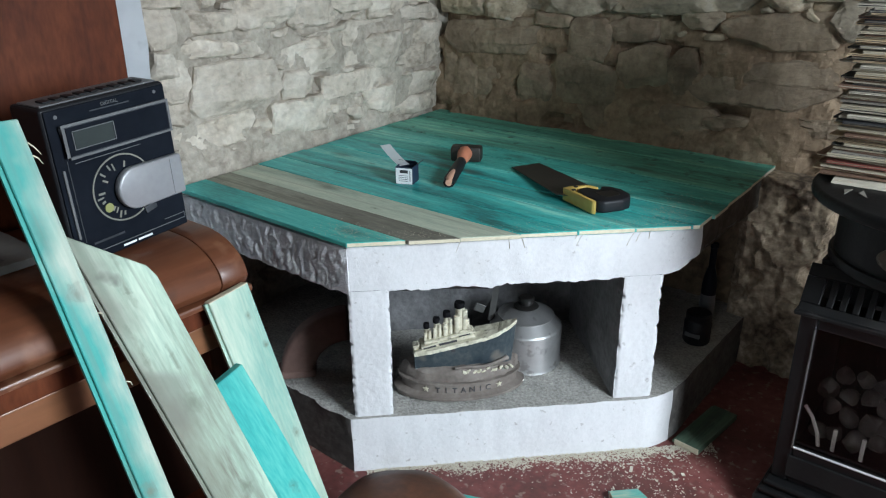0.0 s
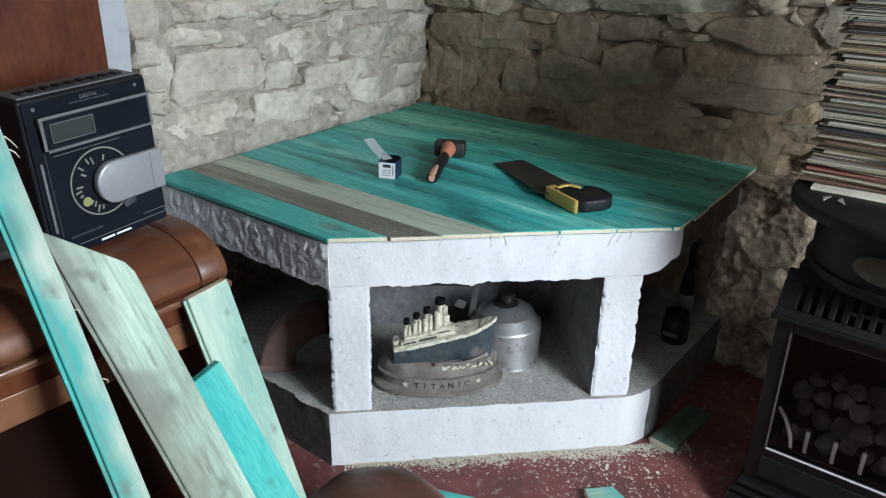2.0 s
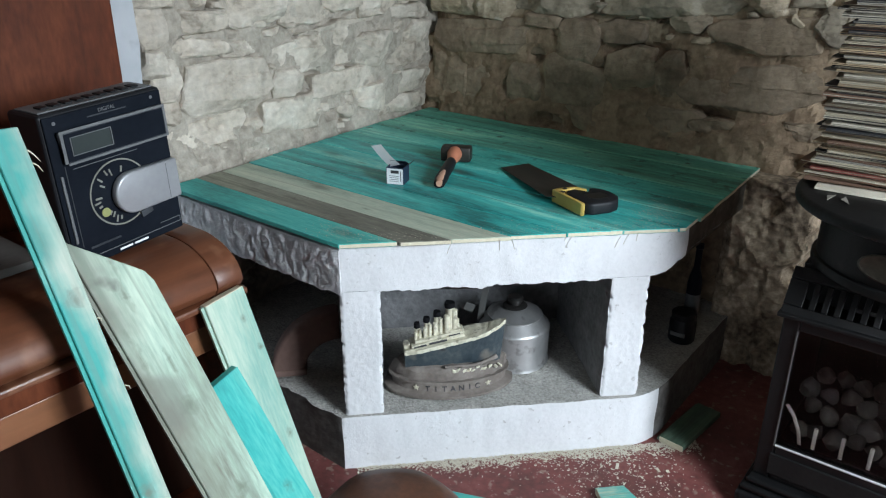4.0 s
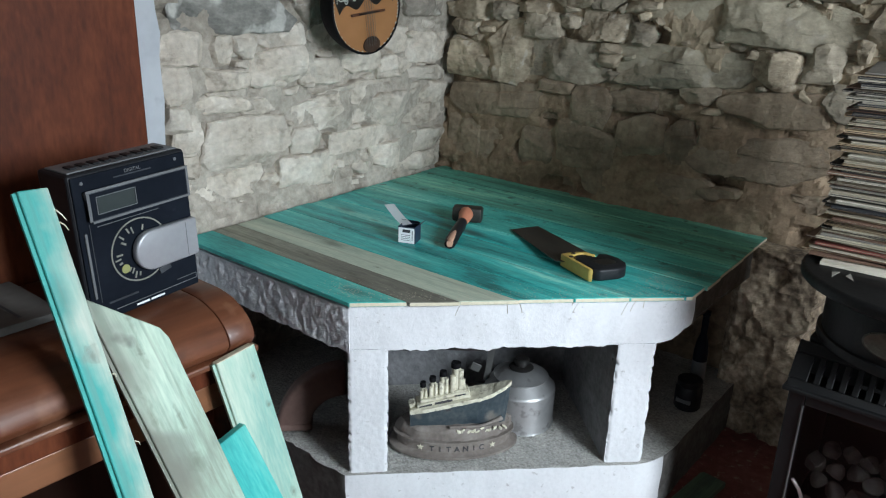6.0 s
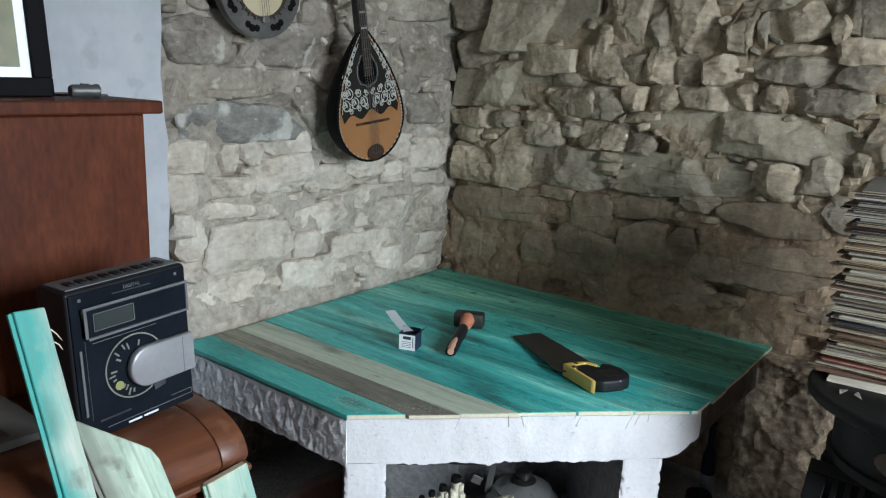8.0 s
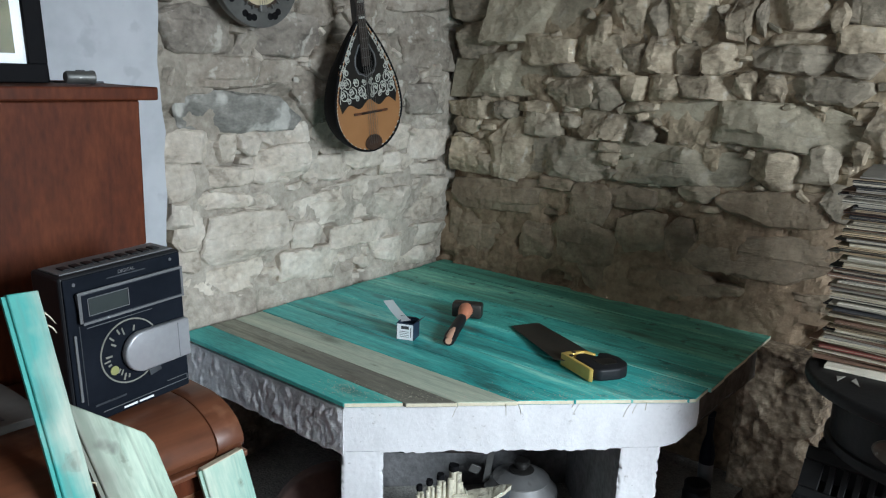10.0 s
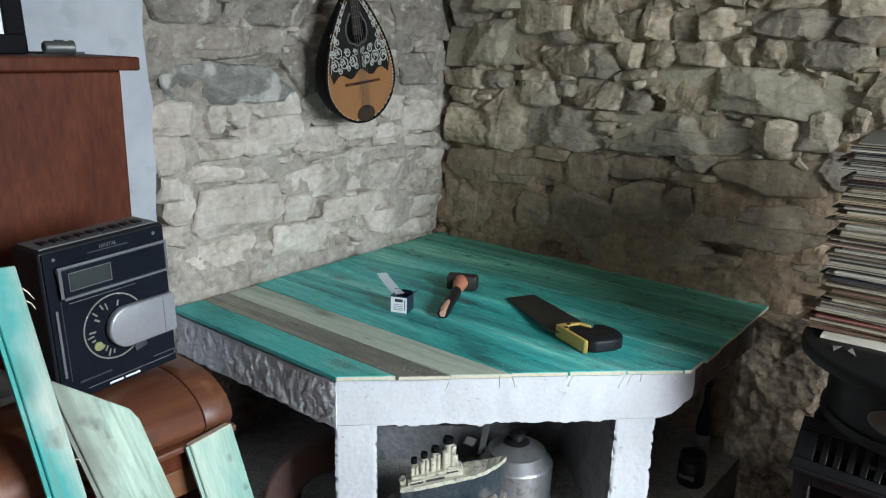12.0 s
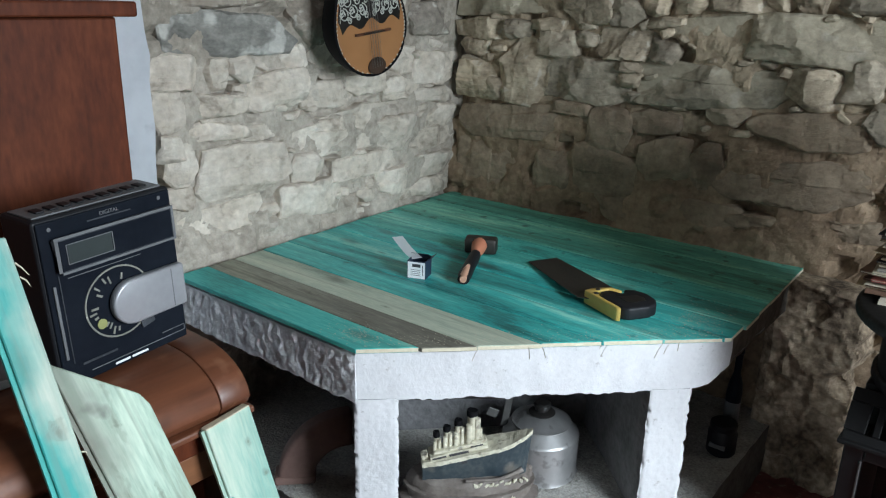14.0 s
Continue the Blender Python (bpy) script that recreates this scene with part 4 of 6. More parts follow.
pane = part("pane", moved(box(ROOM_X + 0.148, ROOM_X + 0.153, WIN_Y0 + 0.061, WIN_Y1 - 0.061, WIN_Z0 + 0.061, WIN_Z1 - 0.061), window.matrix_world.inverted()), GLASS, window)
pane.visible_shadow = False
# assumed window in the unseen south wall, added to house the fill lamp
window2 = thing("assumed_window_2", pose((SWIN_X0 + SWIN_X1) / 2, ROOM_Y - 0.15, SWIN_Z0), "assumed small white wooden window, out of view", "window", kind="structure")
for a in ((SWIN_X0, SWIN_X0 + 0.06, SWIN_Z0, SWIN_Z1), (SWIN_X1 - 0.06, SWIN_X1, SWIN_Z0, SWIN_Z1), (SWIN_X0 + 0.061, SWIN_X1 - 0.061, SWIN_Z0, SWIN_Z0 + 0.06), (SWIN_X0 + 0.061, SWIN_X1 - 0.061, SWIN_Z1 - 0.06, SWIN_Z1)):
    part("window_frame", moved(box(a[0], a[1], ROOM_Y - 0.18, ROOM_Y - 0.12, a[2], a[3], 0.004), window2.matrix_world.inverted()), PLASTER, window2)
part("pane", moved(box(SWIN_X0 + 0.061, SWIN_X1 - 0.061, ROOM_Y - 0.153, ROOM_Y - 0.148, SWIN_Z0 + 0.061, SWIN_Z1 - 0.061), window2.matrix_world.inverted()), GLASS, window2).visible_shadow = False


# ---------- radio with a dial on the piano lid ----------
def flat_text(name, words, size, mat, parent, m, depth=0.0004):
    cu = bpy.data.curves.new(name, "FONT")
    cu.body, cu.size, cu.align_x, cu.extrude = words, size, "CENTER", depth
    tmp = bpy.data.objects.new("tmp", cu)
    me = bpy.data.meshes.new_from_object(tmp)
    bpy.data.objects.remove(tmp)
    me.materials.clear()
    me.materials.append(mat)
    ob = new(name, me)
    ob.parent = parent
    ob.matrix_local = m
    return ob


UPRIGHT = pose(0, 0, 0, 90, 0, 0)          # text lying in x, y stands up and faces -y


def disc(x, z, r, y0, y1, steps=36, rx=None):
    """A round plate facing -y between the depths y0 and y1."""
    return prism([(x + (rx or r) * math.cos(2 * math.pi * i / steps), z + r * math.sin(2 * math.pi * i / steps)) for i in range(steps)], y0, y1, axis="y")


def ring(x, z, r0, r1, y0, y1, steps=48):
    b = bmesh.new()
    vs = []
    for i in range(steps):
        c, s = math.cos(2 * math.pi * i / steps), math.sin(2 * math.pi * i / steps)
        vs.append([b.verts.new((x + r * c, y, z + r * s)) for r, y in ((r0, y0), (r1, y0), (r1, y1), (r0, y1))])
    for i in range(steps):
        p, q = vs[i], vs[(i + 1) % steps]
        for j in range(4):
            b.faces.new((p[j], q[j], q[(j + 1) % 4], p[(j + 1) % 4]))
    bmesh.ops.recalc_face_normals(b, faces=list(b.faces))
    return b


radio = thing("clock_radio", pose(0.765, -1.782, 0.8140, 0, -2.4, 95.7), "dusty black upright digital music centre with a silver swing lever", "radio")
W, Hh, D = 0.114, 0.266, 0.085
DX, DZ = -0.004, 0.110            # middle of the dial
CREAM_PRINT = material("cream_print", [(0.168, 0.168, 0.140), (0.210, 0.210, 0.182)], 0.5, 0, 5, (1, 1, 1), 0, 40, 0)
part("casing", box(-W, W, 0.0, D, 0.0, Hh, 0.006, 3), BLACK_PLASTIC, radio)
part("front_panel", box(-W + 0.004, W - 0.004, -0.004, 0.002, 0.004, Hh - 0.004, 0.002), BLACK_GLOSS, radio, "glossy black front")
part("display_surround", prism([(-0.089, 0.182), (0.106, 0.184), (0.106, 0.239), (-0.096, 0.237)], -0.014, -0.0045, 0.004, 2, axis="y"), BEZEL, radio, "raised smoky bezel")
for a in ((-0.0945, 0.1058, 0.2345, 0.2388), (-0.0885, 0.1058, 0.1825, 0.1862), (-0.0940, -0.0886, 0.1864, 0.2343), (0.1015, 0.1058, 0.1864, 0.2343)):
    part("bezel_edge", box(a[0], a[1], -0.0148, -0.0137, a[2], a[3], 0.0003, 1), GREY_PLASTIC, radio, "worn grey edge")
part("display_window", box(-0.088, 0.100, -0.0150, -0.0139, 0.188, 0.233, 0.0005), BLACK_GLOSS, radio)
part("display", box(-0.077, -0.007, -0.0160, -0.0151, 0.197, 0.226, 0.0004), material("grey_green_display", [(0.026, 0.034, 0.034), (0.038, 0.047, 0.046)], 0.45, 0, 5, (1, 1, 1), 0, 40, 0, spec=0.15), radio, "blank grey-green display")
part("display_outline", join(join(box(-0.079, -0.005, -0.0164, -0.0161, 0.2255, 0.2268), box(-0.079, -0.005, -0.0164, -0.0161, 0.1962, 0.1975)), join(box(-0.0792, -0.0778, -0.0164, -0.0161, 0.1962, 0.2268), box(-0.0062, -0.0048, -0.0164, -0.0161, 0.1962, 0.2268))), GREY_PLASTIC, radio)
part("dial_ring", ring(DX, DZ, 0.0553, 0.0580, -0.0052, -0.0042), CREAM_PRINT, radio, "thin grey dial ring")
marks = bmesh.new()
rk = random.Random(3)
for i in range(20):
    a = radians(66 + i * 10.2)
    if rk.random() < 0.42:
        continue
    rr = rk.uniform(0.031, 0.041)
    mk = box(-0.0009 - rk.random() * 0.0016, 0.0014, -0.0052, -0.0043, 0, rk.uniform(0.006, 0.013))
    join(marks, moved(mk, pose(DX + rr * math.cos(a), 0, DZ + rr * math.sin(a), 0, -math.degrees(a) + 90, 0)))
part("dial_marks", marks, CREAM_PRINT, radio, "cream dial markings")
part("dial_badge", disc(-0.038, 0.084, 0.0080, -0.0056, -0.0043), material("yellow_green_print", [(0.22, 0.23, 0.08), (0.30, 0.31, 0.12)], 0.5, 0, 5, (1, 1, 1), 0, 40, 0), radio, "small yellow dot")
lev = [(W - 0.006, 0.070), (W - 0.006, 0.141)] + [(0.012 + 0.0355 * math.cos(radians(a)), 0.1065 + 0.0365 * math.sin(radians(a))) for a in range(90, 271, 10)]
part("lever", prism(lev, -0.021, -0.0055, 0.004, 3, axis="y"), SILVER, radio, "silver rounded swing lever", True)
part("lever_joint", box(0.082, 0.0832, -0.0214, -0.0208, 0.074, 0.138), GREY_PLASTIC, radio)
part("side_slider", box(-0.103, -0.0985, -0.0075, -0.0045, 0.050, 0.167, 0.001), GREY_PLASTIC, radio, "grey strip beside the dial")
part("side_groove", box(-0.092, -0.0905, -0.0052, -0.0045, 0.040, 0.180), BEZEL, radio)
part("tape_slot", box(-0.066, 0.106, -0.0048, -0.0042, 0.0170, 0.0182), GREY_PLASTIC, radio)
part("slot_outline", join(box(0.062, 0.106, -0.0050, -0.0042, 0.0268, 0.0278), box(0.1050, 0.1062, -0.0050, -0.0042, 0.0186, 0.0266)), GREY_PLASTIC, radio)
part("slot_end", moved(box(-0.012, 0.012, -0.0085, -0.0045, -0.006, 0.006, 0.001), pose(0.038, 0, 0.060, 0, -12, 0)), BEZEL, radio, "small grey push switch")
part("printed_line", box(-0.078, 0.044, -0.0047, -0.0042, 0.1722, 0.1732), GREY_PLASTIC, radio)
part("print_bar", box(-0.078, -0.020, -0.0047, -0.0042, 0.0315, 0.0350), BEZEL, radio, "small grey print")
for x0, x1 in ((-0.027, -0.001), (0.003, 0.032)):
    part("maker_bar", box(x0, x1, -0.0050, -0.0042, 0.0088, 0.0124), WHITE_CARD, radio, "white maker's mark bar")
for sx, sz in ((-0.093, 0.251), (0.089, 0.253)):
    part("screw", disc(sx, sz, 0.0030, -0.0052, -0.0042, 12), GREY_PLASTIC, radio)
flat_text("lettering", "DIGITAL", 0.0085, GREY_PLASTIC, radio, pose(0.002, -0.0044, 0.2515) @ UPRIGHT)
part("lettering_bar", box(-0.035, 0.038, -0.0048, -0.0042, 0.2470, 0.2490), BEZEL, radio)
part("top_grille", box(-W + 0.008, W - 0.008, 0.010, D - 0.012, Hh, Hh + 0.0025, 0.001), GREY_PLASTIC, radio, "grey strip of push buttons")
for i in range(9):
    part("button", box(-0.092 + i * 0.021, -0.079 + i * 0.021, 0.022, 0.044, Hh + 0.0027, Hh + 0.0055, 0.001), BLACK_PLASTIC, radio)


# ---------- bouzouki on the west wall ----------
bz = thing("bouzouki", pose(0.165, -0.594, 1.152, 0, -9.5, 90), "black bowl-backed bouzouki with pearl inlay and orange soundboard", "bouzouki")


BL = 0.41


def tear_outline(k=26, shrink=0.0, t0=0.0, t1=1.0):
    ts = [t0 + (t1 - t0) * (0.5 - 0.5 * math.cos(math.pi * i / k)) for i in range(k + 1)]
    r = [(max(0.0, TW(t) - shrink), t * BL + (shrink if t < 0.03 else 0)) for t in ts]
    return r


def TW(t):
    # round tail, widest at about a third, slim shoulders
    if t <= 0:
        return 0.0
    if t < 0.34:
        return 0.150 * math.sqrt(max(0.0, 1 - ((0.34 - t) / 0.34) ** 2))
    s = (t - 0.34) / 0.66
    return 0.150 * (1 - s ** 1.75) + 0.020 * s ** 1.75


half = tear_outline()
full = [(x, z) for x, z in half] + [(-x, z) for x, z in reversed(half) if x > 1e-4]
part("soundboard", prism(full, -0.004, 0.0, axis="y"), SPRUCE, bz, "orange varnished soundboard")
# bowl: ribs swept from the edge back to the wall side
bowl = bmesh.new()
rings = []
for x, z in half:
    rings.append([bowl.verts.new((x * math.cos(math.pi * j / 14), 0.002 + 0.92 * x * math.sin(math.pi * j / 14) * (0.98 if z < 0.3 else 0.9), z)) for j in range(15)])
for p, q in zip(rings, rings[1:]):
    for j in range(14):
        try:
            bowl.faces.new((p[j], p[j + 1], q[j + 1], q[j]))
        except ValueError:
            pass
bmesh.ops.remove_doubles(bowl, verts=list(bowl.verts), dist=1e-5)
bmesh.ops.recalc_face_normals(bowl, faces=list(bowl.faces))
part("bowl", bowl, FLAT_BLACK, bz, "black ribbed bowl back", True)
# edge binding
bind = bmesh.new()
loop = [(x, -0.0045, z) for x, z in full]
join(bind, tube(loop, 0.0045, 6, True))
part("binding", bind, FLAT_BLACK, bz)
dots = bmesh.new()
per = []
for i in range(len(full)):
    p, q = Vector(full[i]), Vector(full[(i + 1) % len(full)])
    n = max(1, int((q - p).length / 0.011))
    for j in range(n):
        per.append((p.lerp(q, j / n), (q - p).normalized()))
for p, d in per:
    c = p * 1.0
    inw = Vector((-d.y, d.x))
    c = c + inw * 0.005
    join(dots, moved(box(-0.0035, 0.0035, -0.0062, -0.0042, -0.0016, 0.0016), pose(c.x, 0, c.y, 0, -math.degrees(math.atan2(d.y, d.x)) + 25, 0)))
part("binding_inlay", dots, BONE, bz, "dotted pearl edge inlay")
# pickguard: upper body black with a wavy lower edge
gu = [(max(0.002, x - 0.012), z) for x, z in half if z > 0.158]
pg = [(x, z) for x, z in gu] + [(-x, z) for x, z in reversed(gu)]
lowx = gu[0][0]
wave = []
for i in range(1, 24):
    u = -1 + 2 * i / 24
    wave.append((u * lowx, 0.158 + 0.011 * math.cos(u * math.pi * 3) - 0.010 * abs(u)))
pg = pg + wave
part("pickguard", prism(pg, -0.0056, -0.0041, axis="y"), EBONY, bz, "black scalloped pickguard")
scroll = bmesh.new()


def spiral(cx, cz, r, turn, a0, n=16):
    pts = []
    for i in range(n):
        t = i / (n - 1)
        a = radians(a0) + turn * t * 1.35 * 2 * math.pi
        pts.append((cx + r * (1 - 0.78 * t) * math.cos(a), -0.0058, cz + r * (1 - 0.78 * t) * math.sin(a)))
    return tube(pts, 0.0021, 4)


for sgn in (1, -1):
    for cx, cz, r in ((0.030, 0.196, 0.020), (0.070, 0.196, 0.021), (0.108, 0.193, 0.020), (0.050, 0.226, 0.013), (0.090, 0.228, 0.019), (0.112, 0.228, 0.013),
                      (0.088, 0.262, 0.013), (0.100, 0.278, 0.010), (0.076, 0.300, 0.011), (0.066, 0.322, 0.009), (0.054, 0.345, 0.008), (0.045, 0.364, 0.007), (0.014, 0.222, 0.009), (0.018, 0.180, 0.010), (0.052, 0.178, 0.009), (0.088, 0.174, 0.009)):
        join(scroll, spiral(sgn * cx, cz, r, sgn, 90 if cz < 0.25 else 250))
        join(scroll, spiral(sgn * (cx + 0.006), cz + 0.008, r * 0.6, -sgn, 200))
    join(scroll, tube([(sgn * (TW(t) - 0.020), -0.0058, t * BL) for t in [0.42 + 0.5 * i / 14 for i in range(15)]], 0.0013, 4))
part("inlay", scroll, BONE, bz, "white scrolling pearl inlay")
hole = [(0.038 * math.cos(a) * (1 - 0.25 * math.sin(a)), 0.296 + 0.047 * math.sin(a)) for a in [2 * math.pi * i / 30 for i in range(30)]]
part("sound_hole", prism(hole, -0.0066, -0.0057, axis="y"), material("deep_black_hole", [(0.002, 0.002, 0.002), (0.004, 0.004, 0.004)], 0.9, 0, 5, (1, 1, 1), 0, 40, 0, spec=0.1), bz, "dark oval sound hole")
part("rosette", tube([(x * 1.18, -0.0062, 0.296 + (z - 0.296) * 1.12 + 0.003 * math.sin(i * 1.9)) for i, (x, z) in enumerate(hole)], 0.0022, 5, True), GREY_PLASTIC, bz, "engraved grey rosette")
part("bridge", moved(box(-0.075, 0.075, -0.013, -0.004, -0.004, 0.004, 0.002), pose(0, 0, 0.126, 0, 3, 0)), LEATHER, bz, "reddish-brown bridge")
part("saddle", moved(box(-0.045, 0.045, -0.0145, -0.0131, -0.002, 0.002), pose(0, 0, 0.126, 0, 3, 0)), EBONY, bz)
part("tailpiece", prism([(0.038 * math.cos(radians(a)), 0.024 + 0.028 * math.sin(radians(a)) * (1 if a < 180 else 0.8)) for a in range(0, 360, 15)], -0.010, -0.0045, 0.001, 1, axis="y"), material("dark_tortoiseshell", [(0.03, 0.018, 0.012), (0.06, 0.035, 0.025)], 0.3, 0, 30, (1, 1, 1), 0.05, 60, 0), bz, "dark oval tailpiece")
part("neck", prism([(-0.019, 0.27), (0.019, 0.27), (0.017, 0.82), (-0.017, 0.82)], -0.006, 0.018, 0.004, 2, axis="y"), EBONY, bz, "black neck")
part("fingerboard", prism([(-0.018, 0.275), (0.018, 0.275), (0.016, 0.82), (-0.016, 0.82)], -0.0105, -0.0062, 0.001, 1, axis="y"), material("dark_rosewood", [(0.02, 0.014, 0.011), (0.04, 0.028, 0.022)], 0.45, 0, 5, (9, 1, 1), 0.05, 60, 0), bz)
for i in range(13):
    zf = 0.30 + i * (0.026 + 0.0016 * i)
    part("fret", box(-0.017, 0.017, -0.0118, -0.0104, zf, zf + 0.0016), PEWTER, bz)
for zf in (0.42, 0.468, 0.56):
    part("fret_marker", box(-0.012, 0.012, -0.0117, -0.0106, zf, zf + 0.006), BONE, bz)
for i in range(8):
    sx = -0.0125 + 0.0035 * i + (0.0008 if i % 2 else -0.0008)
    part("string", tube([(sx * 1.6, -0.0105, 0.022), (sx * 1.5, -0.0152, 0.126), (sx, -0.0135, 0.82)], 0.0005, 5), PEWTER, bz)
part("headstock", prism([(-0.022, 0.825), (0.022, 0.825), (0.030, 1.0), (-0.030, 1.0)], -0.004, 0.014, 0.003, 2, axis="y"), EBONY, bz)


# ---------- round banjo higher on the wall ----------
bj = thing("banjo", pose(0.085, -0.992, 1.660, 0, -6, 90), "round banjo with a pierced grey metal ring and cream head", "banjo")
part("resonator", moved(lathe([(0, 0.065), (0.09, 0.065), (0.125, 0.050), (0.140, 0.024), (0.140, 0.0), (0, 0.0)], 40), pose(0, 0, 0, -90, 0, 0)), EBONY, bj, "dark bowl back", True)
part("flange", ring(0, 0, 0.088, 0.142, -0.006, 0.001, 56), DARK_METAL, bj, "tarnished dark grey flange")
part("rim", ring(0, 0, 0.0805, 0.0885, -0.012, 0.001, 48), material("dark_brown_rim", [(0.03, 0.02, 0.014), (0.06, 0.04, 0.028)], 0.4, 0, 9, (1, 1, 1), 0.05, 60, 0), bj)
part("head", disc(0, 0, 0.080, -0.008, -0.003, 44), SKIN, bj, "cream skin head")
for i in range(8):
    a = radians(22.5 + 45 * i)
    c = bmesh.new()
    for da, r, dr in ((-8, 0.010, 0), (0, 0.011, 0.004), (8, 0.010, 0)):
        x, z = (0.115 + dr) * math.cos(a + radians(da)), (0.115 + dr) * math.sin(a + radians(da))
        join(c, disc(x, z, r, -0.0072, -0.0062, 16))
    part("flange_opening", c, FLAT_BLACK, bj, "dark trefoil opening")
for i in range(24):
    a = radians(15 * i + 7)
    part("hook", moved(box(-0.002, 0.002, -0.015, -0.0065, 0.084, 0.096, 0.0008, 1), pose(0, 0, 0, 0, math.degrees(a), 0)), PEWTER, bj)
part("bridge", box(-0.032, 0.032, -0.017, -0.0085, -0.026, -0.021, 0.001), EBONY, bj)
part("neck", box(-0.016, 0.016, -0.018, 0.012, 0.10, 0.62, 0.004), EBONY, bj)
for i in range(4):
    part("string", tube([(-0.012 + 0.008 * i, -0.018, -0.085), (-0.012 + 0.008 * i, -0.0185, 0.6)], 0.0006, 5), PEWTER, bj)
part("tailpiece", box(-0.010, 0.010, -0.017, -0.0125, -0.098, -0.078, 0.001), PEWTER, bj)


# ---------- framed print and odds on the piano ----------
fr = thing("picture_frame", pose(0.36, -1.716, 1.3635, -6, 0, 90), "black framed landscape print with a white mount, standing on the piano", "picture frame")
FW, FH = 0.42, 0.34
for a in ((-FW, 0, 0, 0.036), (-FW, 0, FH - 0.036, FH), (-FW, -FW + 0.036, 0.0362, FH - 0.0362), (-0.036, 0, 0.0362, FH - 0.0362)):
    part("frame_side", box(a[0], a[1], -0.012, 0.012, a[2], a[3], 0.002), FLAT_BLACK, fr)
part("mount", box(-FW + 0.034, -0.034, 0.000, 0.003, 0.034, FH - 0.034), WHITE_CARD, fr, "white card mount")
part("print", box(-FW + 0.056, -0.056, -0.002, -0.0005, 0.056, FH - 0.056), PHOTO, fr, "faded green and tan landscape")
part("glass", box(-FW + 0.034, -0.034, -0.006, -0.004, 0.034, FH - 0.034), GLASS, fr).visible_shadow = False
lt = thing("pocket_torch", pose(0.43, -1.683, 1.3635), "small worn grey metal pocket torch", "torch")
part("barrel", moved(lathe([(0, 0), (0.010, 0), (0.0125, 0.004), (0.0125, 0.046), (0.0140, 0.050), (0.0140, 0.056), (0, 0.056)], 20), pose(0, -0.03, 0.0140, -90, 0, 0)), DARK_METAL, lt, "", True)
part("switch", box(-0.004, 0.004, -0.008, 0.008, 0.0255, 0.0285, 0.001), INK, lt)
cb = thing("cable_tie", pose(0.33, -1.64, 1.3635, 0, 0, -8), "flat black strap lying on the piano", "strap")
part("strap", roughen(diced(box(-0.005, 0.005, -0.07, 0.05, 0, 0.004), 3), 20, 0.002), INK, cb)


# ---------- open music book lying on the piano lid ----------
mb = thing("music_book", pose(0.61, -2.11, 0.8100, 0, 0, 2), "pale grey dog-eared music book lying on the piano lid", "book")
pg_ = diced(box(-0.10, 0.10, -0.20, 0.20, 0.0005, 0.010, 0.001, 1), 4)
for v in pg_.verts:
    v.co.z += 0.004 * (1 + noise.noise(Vector((v.co.x * 14, v.co.y * 6, 2)))) * (v.co.z > 0.006)
part("page_block", pg_, material("grey_paper", [(0.09, 0.085, 0.078), (0.15, 0.145, 0.135)], 0.8, 0, 9, (1, 1, 1), 0.05, 50, 0.0), mb, "", True)
for i in range(5):
    part("stave", box(-0.085, 0.085, -0.17 + 0.075 * i, -0.165 + 0.075 * i, 0.0185, 0.0192), INK, mb)


# ---------- nail box, hammer and saw on the boards ----------
TT = TOP1 + 0.001
nb_ = thing("nail_box", pose(0.566, -0.858, TT, 0, 0, 22), "small open dark blue card box with a white label", "box")
part("sides", join(join(box(-0.026, 0.026, 0.0, 0.002, 0, 0.050), box(-0.026, 0.026, 0.050, 0.052, 0, 0.050)), join(box(-0.026, -0.024, 0.002, 0.050, 0, 0.050), box(0.024, 0.026, 0.002, 0.050, 0, 0.050))), NAVY_CARD, nb_, "dark blue card sides")
part("bottom", box(-0.0239, 0.0239, 0.0021, 0.0499, 0.0002, 0.002), NAVY_CARD, nb_)
part("label", box(-0.0245, 0.0245, -0.0008, -0.0001, 0.001, 0.047), WHITE_CARD, nb_, "white printed label")
part("barcode", box(-0.012, 0.012, -0.0012, -0.0009, 0.033, 0.042), INK, nb_)
for i in range(4):
    part("print_line", box(-0.016, 0.012, -0.0012, -0.0009, 0.009 + 0.0052 * i, 0.0105 + 0.0052 * i), GREY_PLASTIC, nb_)
part("side_print", box(0.017, 0.019, -0.0012, -0.0009, 0.010, 0.040), INK, nb_)
fp = bmesh.new()
prev = None
for i in range(9):
    t = i / 8
    x = -0.008 - 0.050 * t - 0.008 * t * t
    z = 0.047 + 0.030 * t + 0.026 * t * t
    pr = [fp.verts.new((x - 0.017, 0.030 + 0.004 * t, z - 0.004)), fp.verts.new((x + 0.017 - 0.004 * t, 0.026 + 0.010 * t, z + 0.006 - 0.004 * t))]
    if prev:
        fp.faces.new((prev[0], prev[1], pr[1], pr[0]))
    prev = pr
bmesh.ops.solidify(fp, geom=list(fp.faces), thickness=0.0008)
part("flap", fp, WHITE_CARD, nb_, "white flap curling up", True)
part("lid_flap", moved(box(-0.025, 0.025, 0, 0.026, 0, 0.0012), pose(0, 0.052, 0.050, 150, 0, 0)), NAVY_CARD, nb_)
part("end_flap", moved(box(0, 0.020, 0.004, 0.048, 0, 0.0012), pose(0.026, 0, 0.050, 0, -35, 0)), NAVY_CARD, nb_)

hm = thing("club_hammer", pose(0.560, -0.560, TT, 0, 0, 27), "short club hammer with an orange and black rubber grip", "hammer")
